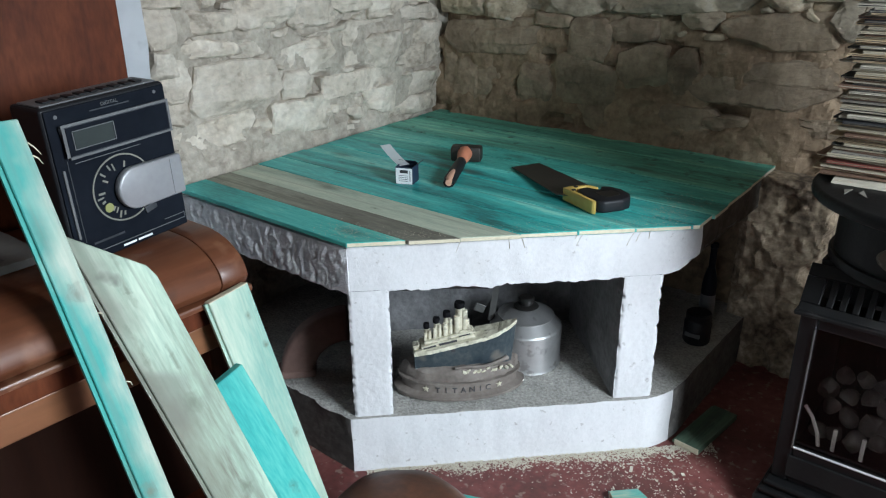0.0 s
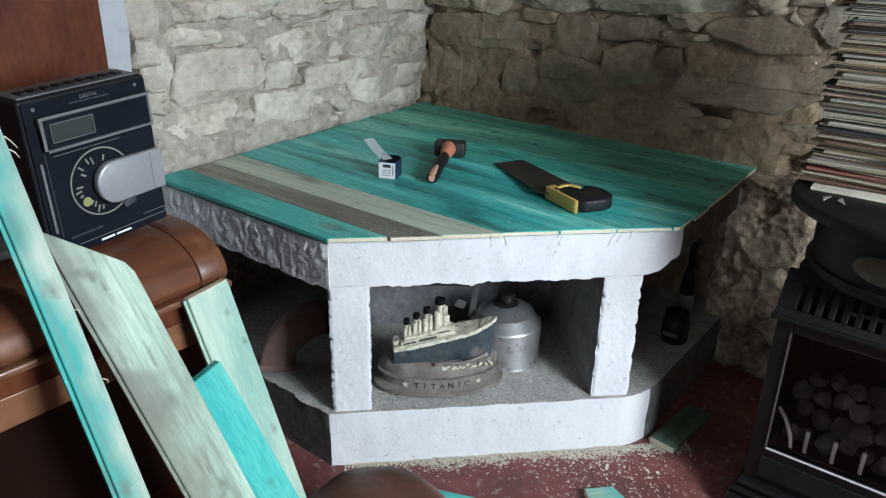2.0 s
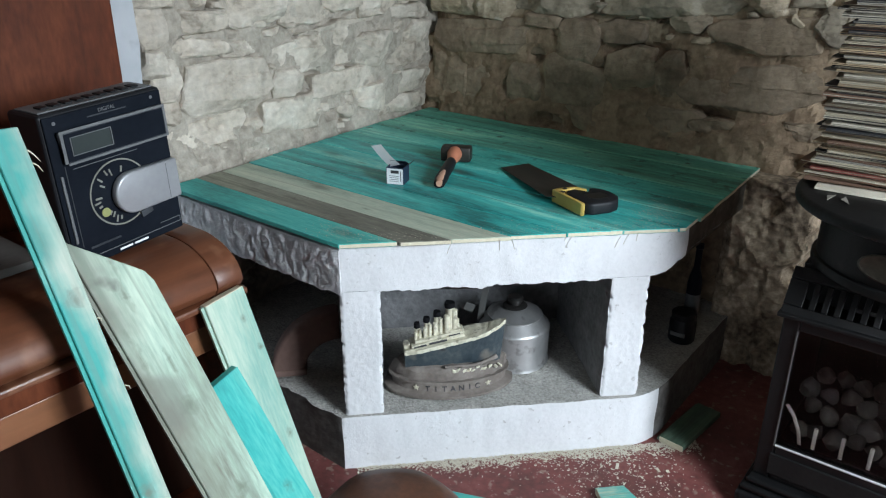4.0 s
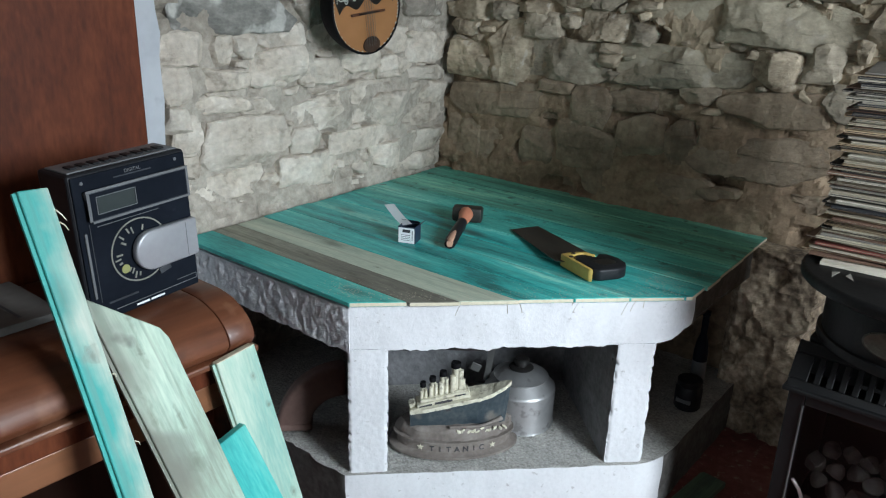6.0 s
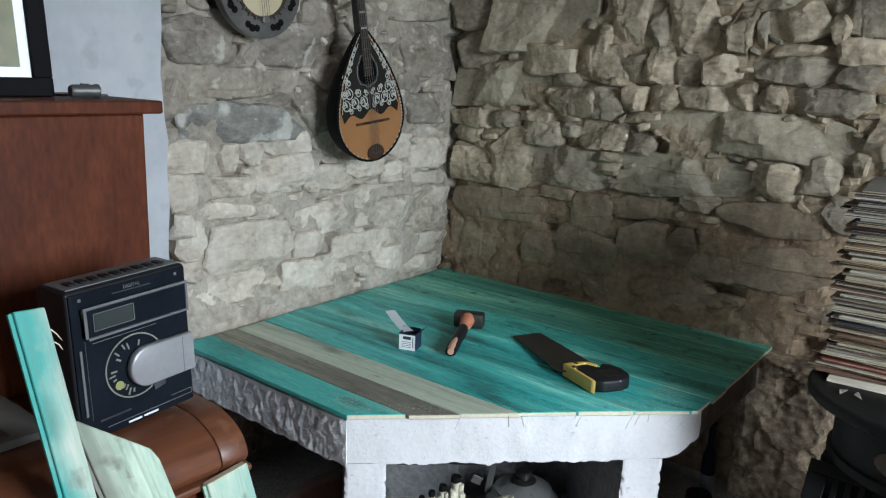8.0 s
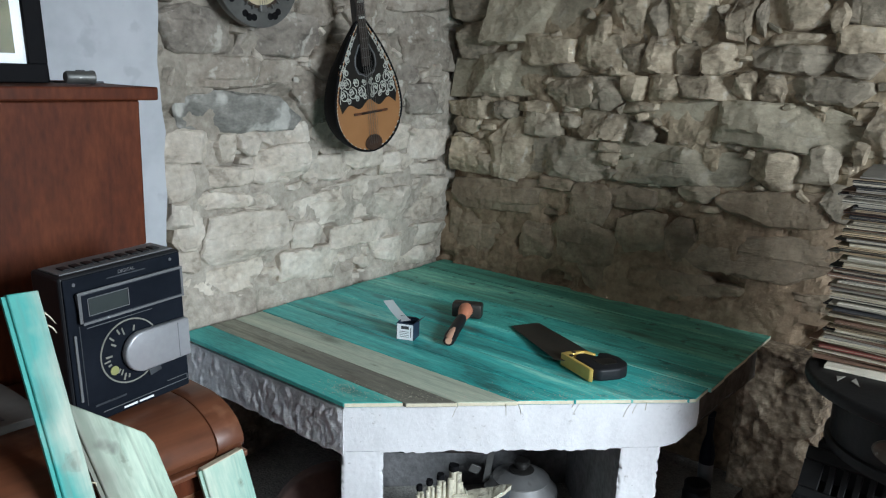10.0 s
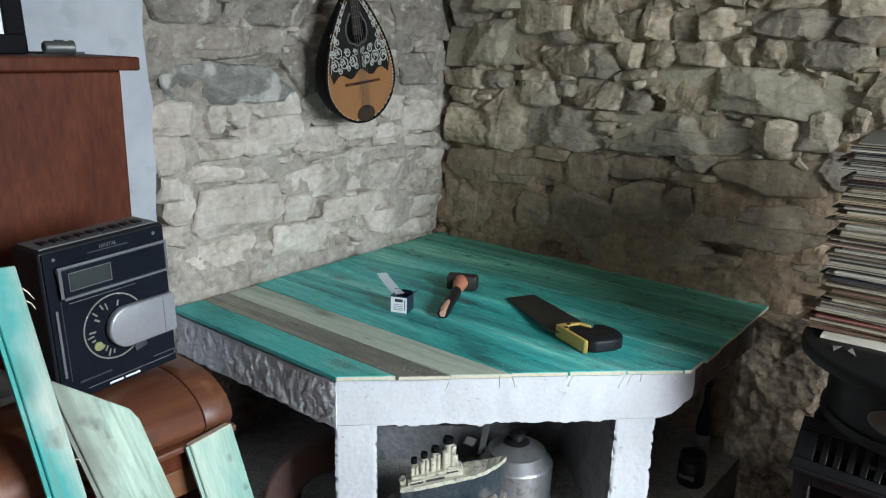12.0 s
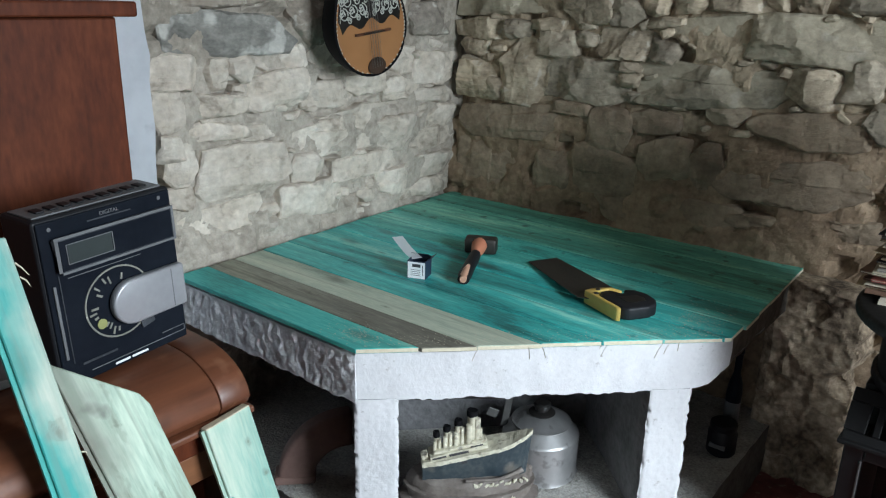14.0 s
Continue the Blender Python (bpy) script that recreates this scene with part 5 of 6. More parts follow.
part("head", box(-0.046, 0.050, -0.023, 0.023, 0.002, 0.050, 0.008, 2), STEEL_DARK, hm, "dark steel head", True)


def oval_bar(pts, rx, rz, steps=14):
    """A bar with an oval section along points that run roughly along y."""
    b = bmesh.new()
    rs = []
    for (x, y, z), a, c in zip(pts, rx, rz):
        rs.append([b.verts.new((x + a * math.cos(2 * math.pi * j / steps), y, z + c * math.sin(2 * math.pi * j / steps))) for j in range(steps)])
    for p, q in zip(rs, rs[1:]):
        for j in range(steps):
            b.faces.new((p[j], p[(j + 1) % steps], q[(j + 1) % steps], q[j]))
    b.faces.new(rs[0])
    b.faces.new(rs[-1])
    bmesh.ops.recalc_face_normals(b, faces=list(b.faces))
    return b


part("collar", oval_bar([(0, 0.024, 0.026), (0, -0.02, 0.030), (0, -0.05, 0.024), (0, -0.085, 0.020)], [0.016, 0.024, 0.019, 0.012], [0.018, 0.023, 0.020, 0.014]), ORANGE, hm, "orange collar", True)
part("grip", oval_bar([(0, -0.085, 0.0205), (0, -0.12, 0.019), (0, -0.19, 0.018), (0.001, -0.25, 0.017), (0.003, -0.285, 0.016)], [0.0155, 0.0175, 0.0175, 0.019, 0.016], [0.0165, 0.0175, 0.0165, 0.0165, 0.013]), BLACK_PLASTIC, hm, "black rubber grip", True)
part("grip_inset", oval_bar([(0.002, -0.205, 0.030), (0.002, -0.235, 0.0305), (0.003, -0.275, 0.028), (0.004, -0.292, 0.019)], [0.006, 0.009, 0.010, 0.009], [0.004, 0.0045, 0.005, 0.009]), BUFF, hm, "orange strip at the grip's end", True)

sw = thing("hand_saw", pose(0.742, -0.494, TT, 0, 0, -25), "hand saw with a dark blade and a black and yellow handle", "saw")
teeth = [(0.0, 0.046), (0.335, 0.020), (0.345, -0.080), (0.318, -0.104)]
n = 40
for i in range(n + 1):
    x = 0.312 * (1 - i / n)
    teeth += [(x, -0.104 + 0.050 * i / n), (max(0, x - 0.0035), -0.1005 + 0.050 * i / n)]
part("blade", moved(prism(teeth, -0.0006, 0.0006), pose(0, 0, 0.004, 0, -2.6, 0)), STEEL_DARK, sw, "dark worn steel blade")
yel = [(0.318, -0.085), (0.445, -0.083), (0.454, -0.076), (0.445, -0.072), (0.362, -0.073), (0.336, -0.056), (0.334, -0.022), (0.362, -0.006), (0.358, 0.002), (0.330, -0.008), (0.320, -0.030), (0.314, -0.060)]
part("handle_front", prism(yel, 0.001, 0.036, 0.003, 2), YELLOW, sw, "yellow plastic handle front", True)
grip = [(0.338, -0.024), (0.3395, -0.053), (0.364, -0.0695), (0.446, -0.0685), (0.460, -0.056), (0.467, 0.000), (0.460, 0.026), (0.436, 0.045), (0.396, 0.050), (0.362, 0.038), (0.348, 0.014), (0.366, 0.0045), (0.368, -0.007)]
part("handle_grip", prism(grip, 0.002, 0.035, 0.007, 3), BLACK_PLASTIC, sw, "black rubber grip", True)
part("grip_hole", prism([(0.388, -0.034), (0.425, -0.036), (0.436, -0.024), (0.436, 0.012), (0.418, 0.022), (0.396, 0.016)], 0.0345, 0.0360, 0.0006, 1), EBONY, sw, "dark hollow of the handle")
for x, y in ((0.330, -0.052), (0.350, -0.072)):
    part("bolt", moved(lathe([(0, 0), (0.006, 0), (0.006, 0.002), (0, 0.003)], 14), pose(x, y, 0.0358)), STEEL_DARK, sw)


# ---------- ship ornament and kettle in the niche ----------
NZ = PLINTH + 0.002
sx_, sy_ = front_pt(0.285, 0.135)
sh = thing("ship_ornament", pose(sx_, sy_, NZ, 0, 0, math.degrees(ang)), "painted resin steamship ornament on an oval lettered base", "ornament")


def oval(a, c, k=40, wob=0.0):
    return [(a * math.cos(2 * math.pi * i / k) * (1 + wob * noise.noise(Vector((i * 0.7, a * 9, 0)))), c * math.sin(2 * math.pi * i / k) * (1 + wob * noise.noise(Vector((i * 0.7, 5, a))))) for i in range(k)]


def stack_ovals(levels, k=40, wob=0.0):
    b = bmesh.new()
    rs = [[b.verts.new((x, y, z)) for x, y in oval(a, c, k, wob)] for a, c, z in levels]
    for p, q in zip(rs, rs[1:]):
        for j in range(k):
            b.faces.new((p[j], p[(j + 1) % k], q[(j + 1) % k], q[j]))
    b.faces.new(rs[0])
    b.faces.new(rs[-1])
    bmesh.ops.recalc_face_normals(b, faces=list(b.faces))
    return b


part("base", stack_ovals([(0.170, 0.092, 0), (0.180, 0.100, 0.004), (0.180, 0.100, 0.012), (0.164, 0.086, 0.017), (0.159, 0.083, 0.019), (0.158, 0.082, 0.040), (0.168, 0.089, 0.044), (0.168, 0.089, 0.050)]), SHIP_BASE, sh, "grey-brown oval base", True)
sea = stack_ovals([(0.156, 0.080, 0.050), (0.154, 0.079, 0.060), (0.152, 0.076, 0.074), (0.142, 0.068, 0.082), (0.06, 0.02, 0.084)], 48, 0.06)
part("sea", roughen(sea, 34, 0.007), SHIP_BASE, sh, "moulded brown waves", True)
hull = bmesh.new()
K = 22
rs = []
for i in range(K + 1):
    t = i / K
    x = -0.125 + 0.262 * t
    wdt = 0.030 * min(1, (1 - t) * 3.2) ** 0.6 * (0.7 + 0.3 * min(1, t * 6)) + 0.0015
    top = 0.126 + 0.058 * t + 0.012 * max(0, t - 0.8) / 0.2
    keel = 0.078
    rs.append([hull.verts.new((x + 0.010 * t * (z - keel) / 0.1, s * wdt * (0.6 + 0.4 * (z - keel) / (top - keel)) - 0.028, z)) for s, z in ((-1, keel), (-1, (keel + top) / 2), (-1, top), (1, top), (1, (keel + top) / 2), (1, keel))])
for p, q in zip(rs, rs[1:]):
    for j in range(6):
        hull.faces.new((p[j], p[(j + 1) % 6], q[(j + 1) % 6], q[j]))
hull.faces.new(rs[0])
hull.faces.new(rs[-1])
bmesh.ops.recalc_face_normals(hull, faces=list(hull.faces))
part("hull", hull, SHIP_HULL, sh, "dark blue hull")
dk = bmesh.new()
rs = []
for i in range(K + 1):
    t = i / K
    x = -0.127 + 0.266 * t
    wdt = 0.031 * min(1, (1 - t) * 3.2) ** 0.6 * (0.7 + 0.3 * min(1, t * 6)) + 0.0035
    top = 0.127 + 0.058 * t + 0.012 * max(0, t - 0.8) / 0.2
    rs.append([dk.verts.new((x + 0.010 * t, s * wdt - 0.028, z)) for s, z in ((-1, top - 0.006), (-1, top + 0.005), (1, top + 0.005), (1, top - 0.006))])
for p, q in zip(rs, rs[1:]):
    for j in range(4):
        dk.faces.new((p[j], p[(j + 1) % 4], q[(j + 1) % 4], q[j]))
dk.faces.new(rs[0])
dk.faces.new(rs[-1])
bmesh.ops.recalc_face_normals(dk, faces=list(dk.faces))
part("deck", roughen(diced(dk, 2), 90, 0.0016), SHIP_CREAM, sh, "cream deck and rail")
TILT_ = pose(-0.005, -0.028, 0.140) @ pose(0, 0, 0, 0, -11.5, 0)
for x0, x1, z0, z1, hw in ((-0.120, 0.062, 0.004, 0.018, 0.028), (-0.100, 0.046, 0.0182, 0.028, 0.024), (-0.088, 0.030, 0.0282, 0.036, 0.019), (0.002, 0.046, 0.0282, 0.034, 0.021), (0.006, 0.040, 0.0342, 0.041, 0.017), (0.020, 0.036, 0.0412, 0.049, 0.010), (-0.120, -0.104, 0.0182, 0.030, 0.013)):
    part("superstructure", moved(roughen(diced(box(x0, x1, -hw, hw, z0, z1, 0.0015, 1), 2), 95, 0.0028), TILT_), SHIP_CREAM, sh)
for x0, x1, z0, z1, hw in ((-0.052, -0.004, 0.0205, 0.0255, 0.0262), (-0.094, -0.060, 0.0205, 0.0245, 0.0262), (0.004, 0.034, 0.0300, 0.0328, 0.0228), (-0.026, -0.014, -0.004, 0.012, 0.0312)):
    part("window_band", moved(box(x0, x1, -hw, -hw + 0.004, z0, z1), TILT_), INK, sh, "dark row of windows")
for i, x in enumerate((-0.090, -0.064, -0.036, -0.002)):
    hh = (0.030, 0.040, 0.050, 0.068)[i]
    rad = (0.0070, 0.0078, 0.0090, 0.0125)[i]
    at = pose(x, -0.028, 0.170 + 0.21 * (x + 0.03))
    f0 = bmesh.new()
    for dx, dy, kr, kh in ((0, 0.004, 1.0, 1.0), (rad * 0.9, -0.004, 0.6, 0.95), (-rad * 0.8, -0.006, 0.62, 0.72), (rad * 1.5, 0.0, 0.45, 0.5)):
        join(f0, moved(lathe([(0, 0), (rad * kr * 1.05, 0), (rad * kr, hh * kh), (0, hh * kh + 0.001)], 12), pose(dx, dy, 0)))
    fn = part("funnel", moved(roughen(f0, 120, 0.001), at), SHIP_CREAM, sh, "cream funnel", True)
    part("funnel_top", moved(roughen(lathe([(0, hh + 0.0012), (rad + 0.001, hh + 0.0012), (rad + 0.0016, hh + 0.010), (rad + 0.0005, hh + 0.016), (0, hh + 0.013)], 14), 90, 0.0015), at @ pose(-0.001, 0.004, 0)), FLAT_BLACK, fn, "black funnel top", True)
rw = random.Random(9)
for i in range(11):
    wv = bmesh.new()
    bmesh.ops.create_icosphere(wv, subdivisions=2, radius=1.0)
    x0 = 0.004 + 0.0125 * i + rw.uniform(-0.004, 0.004)
    moved(wv, pose(x0, -0.0735 + 0.030 * (x0 / 0.15) ** 2, 0.076 + rw.uniform(-0.004, 0.006), rw.uniform(-20, 20), rw.uniform(-40, 40), rw.uniform(-20, 20)) @ Matrix.Diagonal((rw.uniform(0.006, 0.010), 0.004, rw.uniform(0.0025, 0.005), 1)))
    part("wave_crest", roughen(wv, 170, 0.0028), SHIP_CREAM, sh, "cream wave crest")
part("bow_wave", roughen(diced(tube([(-0.02, -0.066, 0.086), (0.02, -0.070, 0.088), (0.06, -0.064, 0.086), (0.10, -0.052, 0.090), (0.125, -0.040, 0.094)], [0.004, 0.0035, 0.005, 0.004, 0.006], 8), 1), 70, 0.004), SHIP_BASE, sh, "broken wave along the hull", True)


def star(r):
    return [((r if i % 2 == 0 else 0.4 * r) * math.sin(math.pi * i / 5), (r if i % 2 == 0 else 0.4 * r) * math.cos(math.pi * i / 5)) for i in range(10)]


for ii, chn in enumerate("TITANIC"):
    a = radians(-90 + (ii - 3) * 8.4)
    ex, ey = 0.159 * math.cos(a), 0.083 * math.sin(a)
    nrm = math.degrees(math.atan2(ey / 0.083 ** 2, ex / 0.159 ** 2)) + 90
    flat_text("letter", chn, 0.0225, INK, sh, pose(ex, ey, 0.0200, 0, 0, nrm) @ UPRIGHT, 0.0012)
for sg in (-1, 1):
    a = radians(-90 + sg * 38)
    ex, ey = 0.160 * math.cos(a), 0.084 * math.sin(a)
    nrm = math.degrees(math.atan2(ey / 0.083 ** 2, ex / 0.159 ** 2)) + 90
    part("star", prism(star(0.0095), -0.0015, 0.001, axis="y"), SHIP_CREAM, sh, "cream star", m=pose(ex, ey, 0.029, 0, 0, nrm))

kt = thing("kettle", pose(0.924, -0.753, NZ, 0, 0, 20), "dull aluminium kettle with a conical lid", "kettle")
KR = 0.102
part("body", roughen(lathe([(0, 0), (KR - 0.002, 0), (KR + 0.003, 0.004), (KR, 0.012), (KR, 0.112), (KR - 0.001, 0.116), (KR - 0.005, 0.120), (0.085, 0.133), (0.076, 0.141), (0.074, 0.143), (0, 0.143)], 48), 16, 0.003), ALU, kt, "straight-sided body", True)
lid = part("lid", roughen(lathe([(0.070, 0.1445), (0.0790, 0.1450), (0.0800, 0.1485), (0.0760, 0.1495), (0.056, 0.160), (0.038, 0.167), (0.030, 0.1685), (0, 0.1690)], 44), 14, 0.0008), ALU, kt, "shallow conical lid", True)
part("knob", lathe([(0.034, 0.1690), (0.036, 0.1715), (0.032, 0.1745), (0.016, 0.176), (0.015, 0.182), (0.022, 0.185), (0.023, 0.196), (0.019, 0.200), (0, 0.201)], 20), EBONY, lid, "black knob", True)
KI = kt.matrix_world.inverted()
ST = pose(0.924 - 0.090, -0.753 - 0.055, NZ, 0, 0, 31.5)
part("handle_strap", moved(diced(box(-0.008, 0.010, -0.002, 0.001, 0.120, 0.228, 0.0008, 1), 1), KI @ ST @ pose(-0.012, 0, 0, 0, 8, 0)), PEWTER, kt, "flat grey handle strap")
part("handle_lug", moved(box(-0.016, 0.014, -0.006, -0.0025, -0.012, 0.012, 0.001, 1), KI @ ST @ pose(-0.026, 0.0, 0.158, 0, 24, 12)), PEWTER, kt, "small bent lug")


# ---------- dim things on the shelf ends ----------
hp = thing("pipe_bend", pose(0.570, -1.111, PLINTH + 0.004, 0, 0, 47), "dusty brown earthenware pipe bend leaning on the upright", "pipe")
arc = [(0.196 * math.cos(radians(a)), 0.196 * math.sin(radians(a))) for a in range(90, 181, 6)] + [(0.104 * math.cos(radians(a)), 0.104 * math.sin(radians(a))) for a in range(180, 89, -6)]
part("bend", prism(arc, -0.030, 0.030, 0.014, 3, axis="y"), PIECE_BROWN, hp, "", True)
part("collar", box(-0.203, -0.097, -0.034, 0.034, 0.0, 0.022, 0.006, 2), PIECE_BROWN, hp, "thickened socket end")
jr = thing("jar", pose(1.275, -0.345, NZ), "squat black jar with a faded label", "jar")
part("body", lathe([(0, 0), (0.036, 0), (0.040, 0.006), (0.040, 0.066), (0.034, 0.076), (0, 0.076)], 28), BLACK_PLASTIC, jr, "", True)
part("lid", lathe([(0.0362, 0.077), (0.037, 0.080), (0.037, 0.094), (0.034, 0.097), (0, 0.097)], 28), BLACK_PLASTIC, jr, "", True)
part("label", box(-0.022, 0.022, -0.0405, -0.030, 0.028, 0.040), GREY_PLASTIC, jr, "faded pale print")
bt = thing("bottle", pose(1.262, -0.25, NZ), "tall slim dark glass bottle", "bottle")
part("body", lathe([(0, 0), (0.020, 0), (0.022, 0.006), (0.022, 0.15), (0.018, 0.18), (0.010, 0.21), (0.010, 0.27), (0.012, 0.272), (0.012, 0.285), (0, 0.285)], 24), BLACK_GLOSS, bt, "", True)
part("label", lathe([(0.0224, 0.05), (0.0224, 0.12)], 24), GREY_PLASTIC, bt)


# ---------- stool, offcuts and dust on the floor ----------
st = thing("stool", pose(1.132, -1.525, 0), "low round stool with a worn brown leather top", "stool")
part("seat", roughen(lathe([(0, 0.268), (0.05, 0.266), (0.10, 0.257), (0.135, 0.241), (0.157, 0.216), (0.164, 0.187), (0.158, 0.165), (0.145, 0.158), (0, 0.158)], 48), 14, 0.004), LEATHER, st, "domed brown leather seat", True)
for i in range(4):
    a = radians(45 + 90 * i)
    part("leg", tube([(0.10 * math.cos(a), 0.10 * math.sin(a), 0.160), (0.120 * math.cos(a), 0.120 * math.sin(a), 0.0)], [0.018, 0.013], 10), PIANO, st)


def flat_board(name, x, y, rz, length, width, mat, label, z=0.0, tilt=0.0, cut=0.0):
    ob = thing(name, pose(x, y, z + 0.001, 0, tilt, rz), label, "board")
    poly = [(0, -width / 2), (length, -width / 2), (length - cut, width / 2), (0, width / 2)]
    b = prism(poly, 0, 0.018, 0.0015, 1)
    for f in b.faces:
        f.material_index = 1 if abs(f.normal.x) > 0.5 else 0
    part("face", b, [mat, RAWWOOD], ob)
    part("tongue", box(0.001, length - cut - 0.001, width / 2, width / 2 + 0.006, 0.006, 0.012), mat, ob)
    return ob


flat_board("floor_board", 0.93, -1.285, 21.5, 0.62, 0.095, TURQ, "turquoise stained board lying on the floor")
flat_board("offcut", 1.347, -0.985, 46, 0.105, 0.085, MINTWOOD, "small mint stained offcut lying on the floor", z=0.0, cut=0.03)
flat_board("offcut", 1.392, -0.655, 84, 0.23, 0.072, DARKGREEN, "dark green stained offcut on the floor by the plinth")

flakes_v, flakes_f = [], []
rf = random.Random(11)


def flake(x, y, z, size):
    a = rf.uniform(0, 6.28)
    L, w = size * rf.uniform(0.6, 1.6), size * rf.uniform(0.12, 0.4)
    n0 = len(flakes_v)
    for k2 in range(3):
        u = (k2 - 1) * L / 2
        lift = rf.uniform(0.0, 0.5) * size * (abs(k2 - 1) * 0.6)
        for s in (-1, 1):
            flakes_v.append((x + u * math.cos(a) - s * w * math.sin(a), y + u * math.sin(a) + s * w * math.cos(a), z + 0.0008 + lift))
    flakes_f.append((n0, n0 + 2, n0 + 3, n0 + 1))
    flakes_f.append((n0 + 2, n0 + 4, n0 + 5, n0 + 3))


for i in range(13000):
    s = rf.uniform(0.02, 0.97)
    heap = 0.35 + 0.65 * max(0.0, min(1.0, 0.5 + 1.6 * noise.noise(Vector((s * 9, 1, 0))))) * min(1.0, s / 0.35)
    if rf.random() > heap:
        continue
    d = -abs(rf.gauss(0, 0.010 + 0.030 * heap * rf.random())) - 0.004
    x, y = front_pt(s, d)
    z = max(0.0, rf.uniform(0.0, 0.008) * heap * (1 + d / 0.02)) if d > -0.02 else 0.0
    if rf.random() < 0.14:
        x, y, z = rf.gauss(1.30, 0.11), rf.gauss(-0.84, 0.10), 0.0
        if (x - FLX) * math.sin(ang) - (y - FLY) * math.cos(ang) < 0.012:
            continue
    flake(x, y, z, rf.choice((0.0012, 0.0018, 0.0025, 0.004, 0.006)))
for i in range(30):
    x, y = rf.gauss(1.34, 0.06), rf.gauss(-0.74, 0.05)
    if (x - FLX) * math.sin(ang) - (y - FLY) * math.cos(ang) > 0.012:
        flake(x, y, 0.002, rf.uniform(0.008, 0.015))
me = bpy.data.meshes.new("sawdust")
me.from_pydata(flakes_v, [], flakes_f)
me.materials.append(SAWDUST)
tagged(new("sawdust", me), "pale wood shavings and sawdust scattered on the floor", "sawdust", kind="stuff")
flakes_v, flakes_f = [], []
for i in range(1300):
    s = rf.uniform(0.02, 0.86)
    x, y = front_pt(s, abs(rf.gauss(0, 0.035)) + 0.003)
    if rf.random() < 0.35:
        x, y = rf.gauss(1.25, 0.05), rf.gauss(-0.62, 0.08)
    if x > 1.33 or (x - FLX) * math.sin(ang) - (y - FLY) * math.cos(ang) > -0.004:
        continue
    flake(x, y, TOP1, rf.choice((0.0012, 0.002, 0.003)))
for i in range(700):
    x, y = (rf.gauss(0.70, 0.035), rf.gauss(-1.215, 0.022)) if i % 2 else (rf.gauss(1.27, 0.035), rf.gauss(-0.60, 0.05))
    if x < 1.33 and (x - FLX) * math.sin(ang) - (y - FLY) * math.cos(ang) < -0.004:
        flake(x, y, TOP1, rf.choice((0.0012, 0.0018, 0.0028)))
for i in range(9):
    x, y = front_pt(rf.choice((0.80, 0.83, 0.72, 0.55, 0.40, 0.28)) + rf.gauss(0, 0.012), rf.uniform(-0.01, 0.004))
    n0 = len(flakes_v)
    dx, dy, L = rf.uniform(-1, 1), rf.uniform(-1, 0.2), rf.uniform(0.015, 0.035)
    for k2 in range(4):
        t = k2 / 3
        for s in (-1, 1):
            flakes_v.append((x + dx * L * t + s * 0.0009, y + dy * L * t, TOP1 - 0.006 - 0.03 * t * t * L / 0.03 + s * 0.0006))
    for k2 in range(3):
        flakes_f.append((n0 + 2 * k2, n0 + 2 * k2 + 2, n0 + 2 * k2 + 3, n0 + 2 * k2 + 1))
me = bpy.data.meshes.new("sawdust_on_boards")
me.from_pydata(flakes_v, [], flakes_f)
me.materials.append(SAWDUST)
tagged(new("sawdust_on_boards", me), "fine sawdust and splinters along the cut board ends", "sawdust", kind="stuff")


# ---------- stove with a stack of records ----------
SX = 1.875
stove = thing("gas_stove", pose(SX, -0.55, 0), "matt black cast iron gas stove with a coal-effect fire", "stove")
SI = stove.matrix_world.inverted()


def spart(name, b, mat, label="", smooth=False, parent=None):
    return part(name, moved(b, SI), mat, parent or stove, label, smooth)


SF = -0.735
spart("base", box(1.605, 2.145, SF - 0.045, -0.32, 0.0, 0.050, 0.016, 3), ENAMEL, "stepped base", True)
spart("base_moulding", box(1.613, 2.137, SF - 0.036, -0.33, 0.051, 0.069, 0.008, 4), ENAMEL, "glossy rounded moulding", True)
spart("base_moulding", box(1.622, 2.128, SF - 0.026, -0.33, 0.070, 0.088, 0.008, 4), ENAMEL, "glossy rounded moulding", True)
for a in ((1.630, 1.668, 0.089, 0.530), (2.082, 2.120, 0.089, 0.530), (1.6682, 2.0818, 0.089, 0.190), (1.6682, 2.0818, 0.500, 0.530)):
    spart("door_frame", box(a[0], a[1], SF, SF + 0.03, a[2], a[3], 0.004), ENAMEL)
spart("firebox", join(join(box(1.632, 1.66, SF + 0.031, -0.34, 0.089, 0.53), box(2.09, 2.118, SF + 0.031, -0.34, 0.089, 0.53)), join(box(1.661, 2.089, -0.37, -0.34, 0.089, 0.53), join(box(1.661, 2.089, SF + 0.031, -0.371, 0.089, 0.16), box(1.661, 2.089, SF + 0.031, -0.371, 0.515, 0.53)))), CAST_IRON)
spart("door_trim", box(1.664, 1.668, SF - 0.004, SF - 0.0005, 0.186, 0.500, 0.001), DARK_METAL, "dulled steel trim")
spart("door_trim", box(1.6682, 2.082, SF - 0.004, SF - 0.0005, 0.186, 0.191, 0.001), PALE_STEEL, "bright steel trim")
spart("door_glass", box(1.669, 2.081, SF + 0.006, SF + 0.009, 0.191, 0.499), SMOKED)
spart("drawer_front", box(1.66, 2.09, SF - 0.006, SF - 0.0005, 0.105, 0.165, 0.003), CAST_IRON, "long ash drawer front")
coals = random.Random(8)
